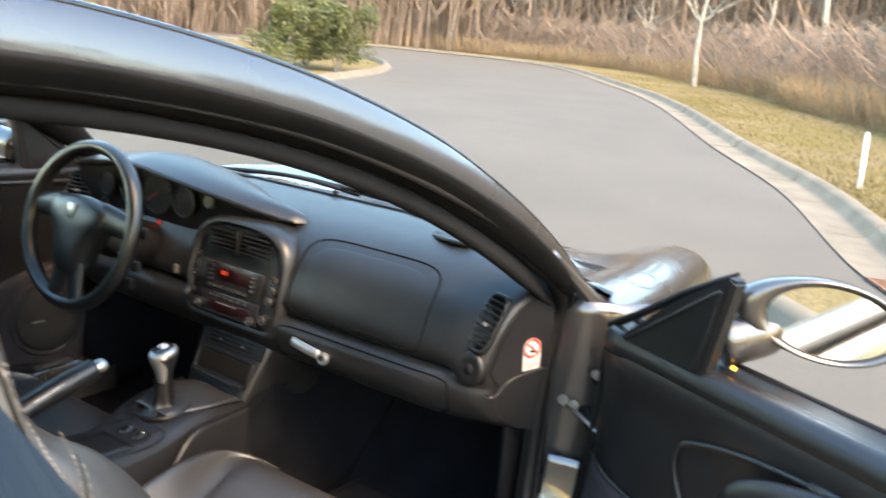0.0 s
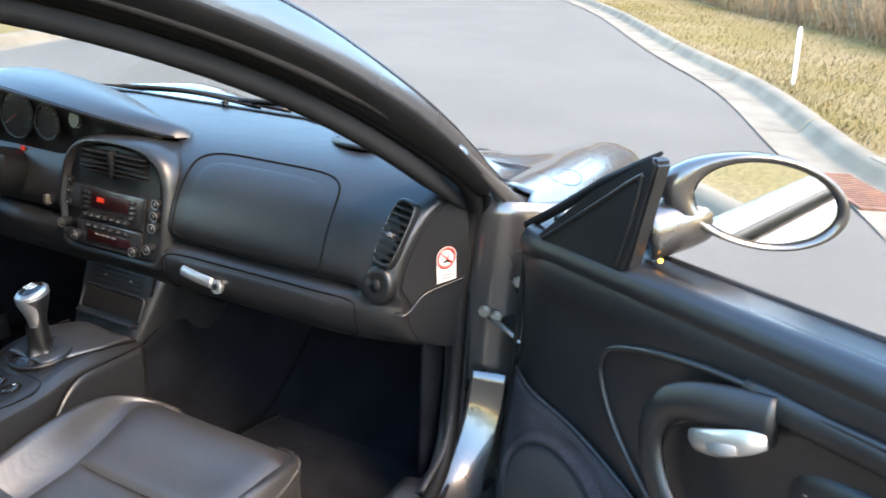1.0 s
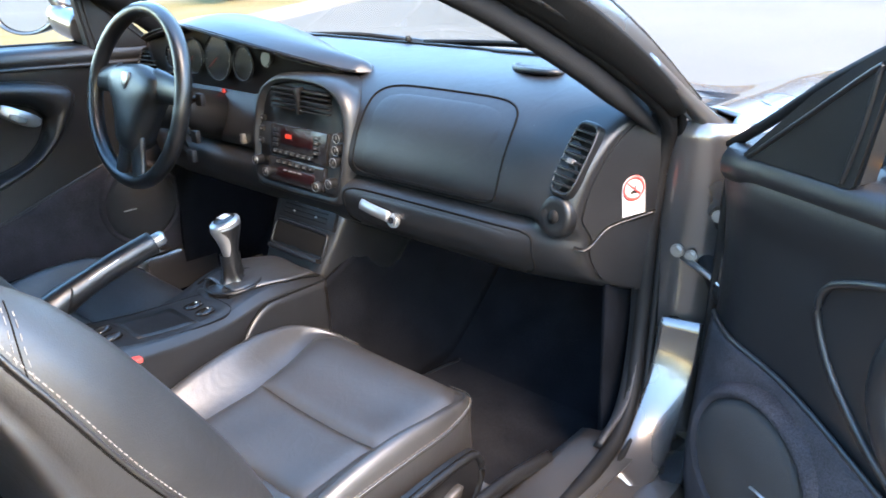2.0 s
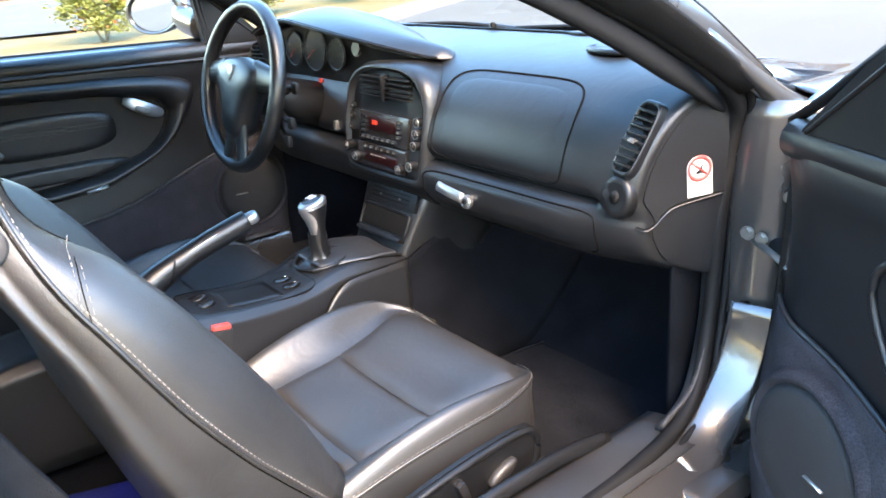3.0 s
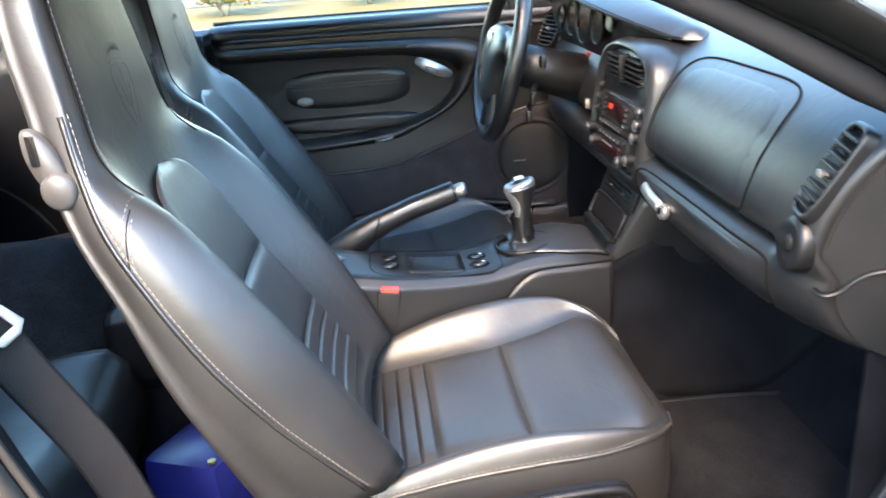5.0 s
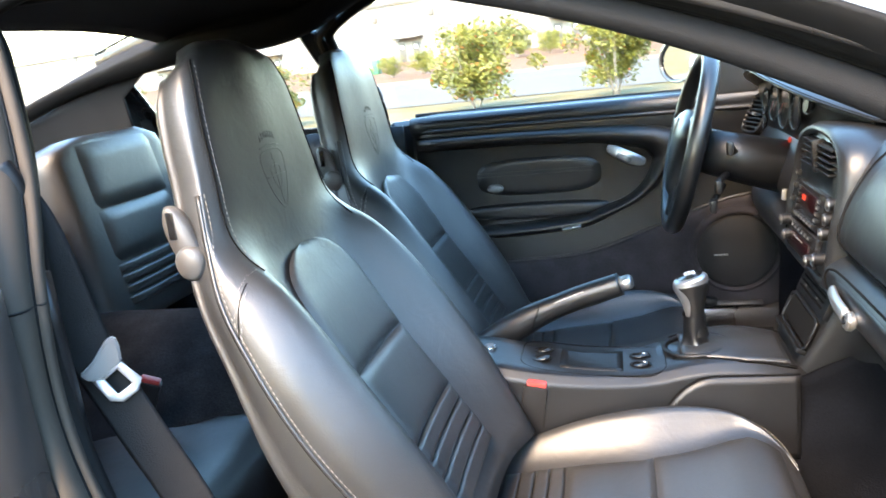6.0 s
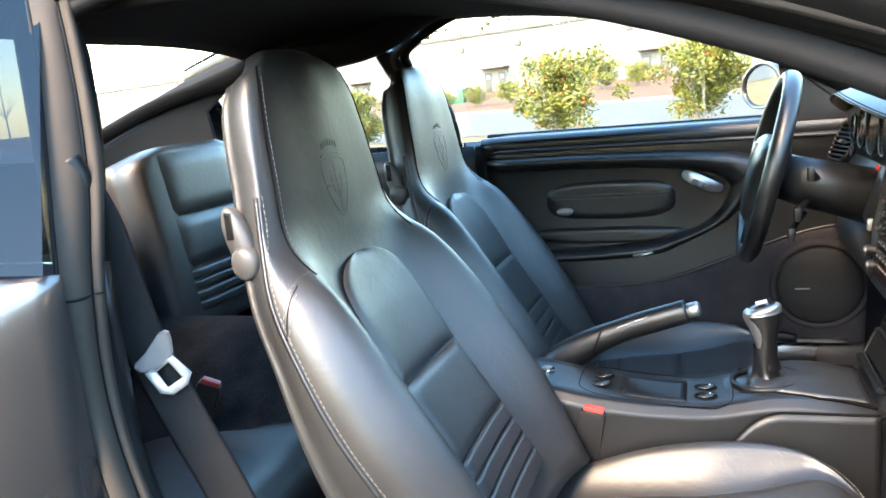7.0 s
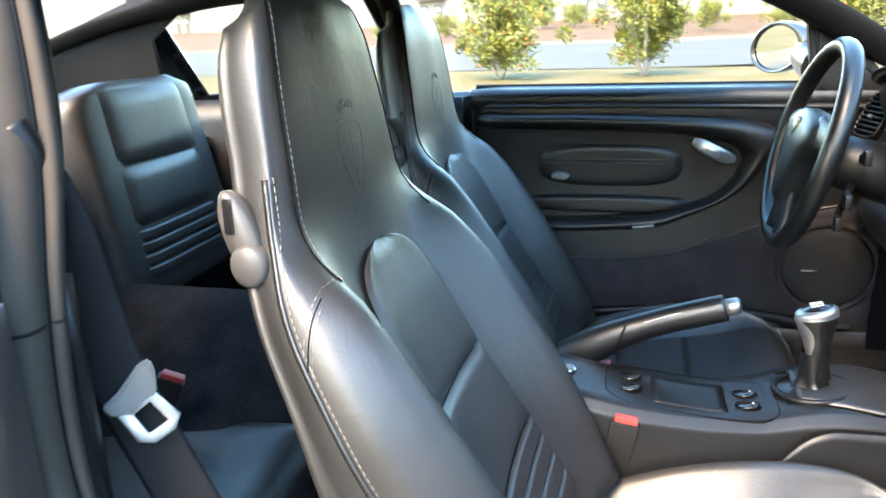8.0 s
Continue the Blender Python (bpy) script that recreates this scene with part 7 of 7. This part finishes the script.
    # a thin raised line sweeps round the recess
    ridge = [(1.00, 0.846), (0.75, 0.848), (0.605, 0.846), (0.513, 0.842), (0.428, 0.838), (0.343, 0.825), (0.275, 0.805), (0.246, 0.785), (0.240, 0.750), (0.265, 0.698), (0.305, 0.655), (0.355, 0.615), (0.43, 0.575), (0.56, 0.545), (0.78, 0.532), (1.00, 0.535)]
    if angle:
        link("trim_ridge", tube([inner(r, z)[0] + inner(r, z)[1] * 0.004 for r, z, _ in spline([(r, z, 0) for r, z in ridge], 80)], 0.0052, 8), VINYL, d, "raised trim line round the recess")
    # flat ledge under the waist roll
    if angle:
        link("upper_ledge", tube([inner(0.46 + 0.58 * i / 24, 0.832)[0] + inner(0.46 + 0.58 * i / 24, 0.832)[1] * 0.006 for i in range(25)], lambda t: 0.019 - 0.006 * t, 12, 0.5, up=tuple(inner(0.6, 0.6)[1])), VINYL, d, "flat upper ledge")
    # the bracket that carries the lever and runs down into the grab handle
    loop = [(0.505, 0.818, 0.016), (0.43, 0.806, 0.036), (0.385, 0.786, 0.046), (0.366, 0.750, 0.050), (0.370, 0.705, 0.052), (0.400, 0.660, 0.054), (0.460, 0.624, 0.054), (0.55, 0.604, 0.050), (0.68, 0.600, 0.044), (0.82, 0.601, 0.034), (0.93, 0.606, 0.018), (1.02, 0.614, 0.006)]
    pts = [inner(r, z)[0] + inner(r, z)[1] * (k * 0.8) for r, z, k in [tuple(q) for q in spline(loop, 72)]]
    if angle:
        link("grab_handle", tube(pts, lambda t: 0.030 - 0.012 * min(1.0, t / 0.30) - 0.006 * max(0.0, t - 0.7), 16, 0.55, up=tuple(inner(0.6, 0.6)[1])), VINYL, d, "sweeping black grab handle")
        link("grab_shadow_gap", tube([p + V((0, 0, -0.030)) - inner(0.6, 0.6)[1] * 0.020 for p in pts[8:34]], 0.006, 6), GLOSSY, d)
    else:
        # one broad band: along the top, round the lever and back as the grab handle
        rim = spline([(1.02, 0.860, 0), (0.956, 0.860, 0), (0.795, 0.861, 0), (0.642, 0.858, 0), (0.496, 0.854, 0), (0.375, 0.842, 0), (0.321, 0.816, 0), (0.332, 0.769, 0), (0.369, 0.711, 0), (0.418, 0.664, 0), (0.517, 0.612, 0), (0.600, 0.585, 0), (0.820, 0.571, 0), (1.02, 0.575, 0)], 90)
        core = spline([(1.02, 0.826, 0), (0.960, 0.825, 0), (0.800, 0.824, 0), (0.645, 0.820, 0), (0.536, 0.813, 0), (0.432, 0.793, 0), (0.398, 0.765, 0), (0.400, 0.740, 0), (0.420, 0.700, 0), (0.466, 0.661, 0), (0.530, 0.640, 0), (0.610, 0.620, 0), (0.830, 0.604, 0), (1.02, 0.608, 0)], 90)

        def band(u, v):
            i = v * (len(rim) - 1)
            k = min(int(i), len(rim) - 2)
            q = rim[k].lerp(rim[k + 1], i - k).lerp(core[k].lerp(core[k + 1], i - k), u)
            p, n = inner(q.x, q.y)
            return p + n * ((0.016 + 0.026 * min(1.0, v / 0.45)) * math.sin(math.pi * min(1.0, max(0.0, u))) ** 0.55)

        link("grab_handle", surf(16, 120, band), SOFT, d, "broad black band sweeping round into the grab handle", thick=0.003)
        link("band_gap", tube([band(1.0, 0.04 + 0.90 * i / 60) for i in range(61)], 0.0030, 6), SEAM, d)
    lift = 0.078 if angle else 0.046
    link("pull_catch", tube([inner(0.585, 0.600)[0] + inner(0.6, 0.6)[1] * lift, inner(0.635, 0.592)[0] + inner(0.6, 0.6)[1] * (lift - 0.002)], 0.0085, 10, 0.5), SILVER, d, "satin silver catch in the handle")
    # release lever, a long leaf with a finger hollow
    lev = [(0.508, 0.798, 0.030), (0.492, 0.792, 0.040), (0.462, 0.776, 0.046), (0.432, 0.762, 0.042), (0.415, 0.757, 0.034)]
    link("release_lever", tube([inner(r, z)[0] + inner(r, z)[1] * k for r, z, k in [tuple(q) for q in spline(lev, 24)]], lambda t: 0.005 + 0.0115 * math.sin(math.pi * min(1, 0.05 + 0.90 * t)) ** 0.8, 14, 0.4, up=tuple(inner(0.6, 0.6)[1])), SILVER, d, "satin silver door release lever")
    link("lever_hollow", tube([inner(r, z)[0] + inner(r, z)[1] * 0.0515 for r, z in ((0.486, 0.781), (0.466, 0.772), (0.450, 0.766))], lambda t: 0.003 + 0.006 * math.sin(math.pi * (0.15 + 0.7 * t)), 10, 0.3, up=tuple(inner(0.6, 0.6)[1])), GREYPL, d)
    link("lock_knob", loft([[inner(0.811, 0.71)[0] + inner(0.8, 0.71)[1] * k + (D(0.022 * r * math.cos(w), 0, 0) - D(0, 0, 0)) + V((0, 0, 0.011 * r * math.sin(w))) for w in (2 * math.pi * j / 24 for j in range(24))] for k, r in ((0.006, 1.0), (0.022, 1.0), (0.028, 0.8))]), GREYPL, d, "small grey oval lock knob")
    # sail panel and mirror
    tri = [(0.085, 0.905), (0.258, 0.905), (0.266, 0.912), (0.288, 1.058), (0.278, 1.066), (0.185, 1.000)]
    m = Matrix((V((*(D(1, 0, 0) - D(0, 0, 0)).to_tuple(), 0))[:3], (0, 0, 1), (D(0, -1, 0) - D(0, 0, 0))[:])).transposed().to_4x4()
    m = Matrix.Translation(D(0, -0.066, 0)) @ m
    link("mirror_sail", prism(tri, 0.030, m, 0.004), PLASTIC, d, "black triangular mirror sail")
    link("sail_seal", tube([D(r, -0.070, z + 0.004) for r, z in ((0.04, 0.905), (0.10, 0.945), (0.185, 1.008), (0.24, 1.042), (0.272, 1.064))], lambda t: 0.0075 - 0.005 * max(0.0, t - 0.7) / 0.3, 8), RUBBER, d, "black rubber sail seal")
    link("sail_rim", tube([D(r, -0.0965, z) for r, z, _ in spline([(0.105, 0.910, 0), (0.190, 0.978, 0), (0.262, 1.036, 0), (0.267, 1.030, 0), (0.260, 0.975, 0), (0.247, 0.912, 0)], 40)], 0.0032, 8), PLASTIC, d, "raised rim of the sail panel")
    # a small glowing block for the amber spot at the sail's foot
    if angle:
        link("amber_spot", block(0, 0, 0, 0.006, 0.006, 0.006, 0.002, Matrix.Translation(D(0.283, -0.052, 0.926))), AMBER, d, "small glowing amber spot")
    # mirror: housing, arm and glass
    mc = D(0.345, 0.055, 1.012) if angle else D(0.30, 0.15, 0.992)
    ahead = V((0, 1, 0))
    back = ((D(0.78, -0.63, -0.03) if angle else D(0.92, -0.39, -0.03)) - D(0, 0, 0)).normalized()
    wide = back.cross(V((0, 0, 1))).normalized() * side
    if (D(0, 1, 0) - D(0, 0, 0)).dot(wide) < 0:
        wide = -wide

    rise_v = wide.cross(back).normalized()
    rise_v = rise_v if rise_v.z > 0 else -rise_v

    def oval(r, k, w0=0.106, h0=0.061, root=0.0):
        return [mc + wide * (w0 * r * math.cos(w) * (1 + root * max(0.0, -math.cos(w))) + 0.006 * math.sin(w)) + rise_v * (h0 * r * math.sin(w) - 0.012 * math.cos(w) * r) + back * k for w in (2 * math.pi * j / 44 for j in range(44))]

    mir = link("mirror_housing", loft([oval(0.25, -0.105, root=0.3), oval(0.62, -0.088, root=0.3), oval(0.88, -0.050, root=0.3), oval(1.0, -0.012, root=0.28), oval(1.008, 0.004, root=0.24), oval(0.985, 0.013, root=0.14), oval(0.93, 0.013, root=0.05), oval(0.875, 0.009), oval(0.865, 0.0)]), PAINT, d, "grey painted oval door mirror housing")
    pane = bmesh.new()
    pane.faces.new([pane.verts.new(p) for p in oval(0.868, 0.0062)])
    link("mirror_glass", pane, MIRROR, d, "oval mirror glass")
    link("glass_edge", tube(oval(0.870, 0.0075), 0.0016, 6, closed=True), RUBBER, d)
    link("mirror_arm", tube(spline([D(0.25, -0.05, 0.955), mc.lerp(D(0.25, -0.05, 0.955), 0.5) - back * 0.02, mc - wide * 0.085 - back * 0.055], 12), lambda t: 0.033 - 0.004 * t, 16, 1.2), PAINT, d, "grey painted mirror arm")
    # hinge check and bolts
    if angle:
        a, b = V((side * 0.745, 1.436, 0.664)), D(0.05, -0.02, 0.672)
        link("door_check", tube([a, a.lerp(b, 0.5) + V((0, 0, 0.004)), b], 0.007, 8, 0.6), STEEL, d, "zinc door check strap")
        for z in (0.42, 0.72):
            link("hinge", block(0, 0, 0, 0.035, 0.05, 0.06, 0.008, Matrix.Translation(D(0.02, -0.01, z))), PAINT, d, "grey painted hinge")
        for p, r in ((V((side * 0.738, 1.428, 0.676)), 0.008), (V((side * 0.760, 1.430, 0.672)), 0.007), (V((side * 0.790, 1.442, 0.740)), 0.007)):
            link("jamb_bolt", join(disc(r, 0.006, 6, frame_of(p, (0.1, -1, 0)), 0.001), disc(r * 1.4, 0.002, 20, frame_of(p, (0.1, -1, 0)))), STEEL, d, "zinc hexagon bolt")
        link("cable_boot", tube(spline([V((side * 0.755, 1.47, 0.66)), V((side * 0.79, 1.44, 0.655)), D(0.045, -0.03, 0.66)], 10), 0.016, 12), RUBBER, d, "black rubber cable boot")
    if not angle:
        gl = link("door_glass", surf(24, 10, lambda u, v: V((side * (HALF(1.15 - 0.77 * u) - 0.085), 1.15 - 0.77 * u, 0.905)).lerp(V((side * RAIL(1.15 - 0.77 * u)[0], 1.15 - 0.77 * u, RAIL(1.15 - 0.77 * u)[1] + 0.010)), v)), GLASS, d, "clear raised door glass")
        gl.visible_shadow = False
    return d


door(1, DOOR_OPEN, "grey passenger door standing wide open, black lining inside")
door(-1, 0.0, "closed grey driver's door with black lining and window up")

# ---- belts ----
def webbing(points, name, label, width=0.024, up=(1, 0, 0)):
    return link(name, tube(spline(points, 30), width, 10, 0.06, up=up), BELT, car, label)


for side in (1, -1):
    dy = 0.0 if side > 0 else -0.02
    b = webbing([(side * 0.668, 0.365 + dy, 0.965), (side * 0.660, 0.375 + dy, 0.92), (side * 0.642, 0.385 + dy, 0.80), (side * 0.632, 0.418 + dy, 0.70), (side * 0.625, 0.47 + dy, 0.57), (side * 0.63, 0.51 + dy, 0.42)], "seat_belt", "black seat belt hanging at the door pillar", 0.0255, (side * 0.85, 0.5, 0))
    link("belt_anchor", tube(spline([(side * 0.672, 0.352 + dy, 1.005), (side * 0.668, 0.360 + dy, 0.985), (side * 0.666, 0.362 + dy, 0.955)], 8), 0.020, 12, 0.7, up=(side, 0, 0)), PLASTIC, b, "black upper belt guide")
    # tongue: grey grip and steel plate
    m = Matrix.Translation((side * 0.646, 0.404 + dy, 0.780)) @ Matrix.Rotation(radians(36 * side), 4, "Z") @ Matrix.Scale(0.72, 4) @ Matrix(((0, 0, side, 0), (1, 0, 0, 0), (0, 1, 0, 0), (0, 0, 0, 1))) @ pose(0, 0, 0, 0, 0, 28)
    link("tongue_grip", prism([(-0.030, -0.008), (-0.034, 0.010), (-0.010, 0.014), (0.028, 0.030), (0.042, 0.026), (0.036, 0.008), (0.024, -0.012), (-0.010, -0.016)], 0.012, m, 0.003), GREYPL, b, "grey plastic tongue grip")
    frame_o = [(-0.020, -0.012), (0.016, -0.012), (0.020, -0.052), (0.010, -0.058), (-0.014, -0.058), (-0.022, -0.050)]
    pts = [m @ V((x, y, 0.006)) for x, y in frame_o]
    link("tongue_plate", join(tube(pts + [pts[0]], 0.0058, 8, 0.4, up=(side * 0.81, 0.59, 0))), PLATE, b, "steel belt tongue")
# blue zipped wallet on the rear floor, behind the passenger seat
bag = tagged(link("blue_pouch", block(0, 0, 0, 0.20, 0.15, 0.15, 0.025, pose(0.318, 0.515, 0.305, 6, -4, -28)), BLUE), "dark blue vinyl pouch with brass studs on the rear floor", "pouch")
bag.parent = None
for x, y in ((-0.085, 0.11), (0.085, 0.11)):
    link("stud", disc(0.006, 0.004, 16, pose(0.318, 0.515, 0.305, 6, -4, -28) @ Matrix.Translation((x, y * 0.55, 0.074))), BRASS, bag, "brass stud")

# ---- outside fittings ----
link("interior_mirror", block(0, 0, 0, 0.22, 0.03, 0.065, 0.014, pose(0.0, 1.20, 1.145, -8, 0, -12)), PLASTIC, car, "black interior mirror")
link("mirror_stem", tube([(0.0, 1.215, 1.16), (0.0, 1.26, 1.20), (0, 1.25, 1.225)], 0.009, 8), PLASTIC, car)
for x0, x1, y0 in ((0.50, -0.12, 1.72), (-0.05, -0.62, 1.80)):
    w = link("wiper", tube(spline([(x0, base_y(x0) + 0.03, 0.895), ((x0 + x1) / 2, base_y((x0 + x1) / 2) - 0.01, 0.925), (x1, base_y(x1) - 0.03, 0.915)], 16), 0.009, 8, 0.8), PLASTIC, car, "black wiper arm")
    link("wiper_blade", tube(spline([(x0 - 0.06, base_y(x0) - 0.02, 0.900), ((x0 + x1) / 2, base_y((x0 + x1) / 2) - 0.04, 0.930), (x1 - 0.02, base_y(x1) - 0.06, 0.92)], 16), 0.006, 6), RUBBER, w, "black rubber blade")
link("washer_cap", tube([section(1.72 + 0.06 * math.sin(w), 0.535 + 0.040 * math.cos(w)) + V((0.001, 0, 0.001)) for w in (2 * math.pi * j / 36 for j in range(36))], 0.0018, 6, closed=True), GLOSSY, car, "shut line of the round fuel flap")
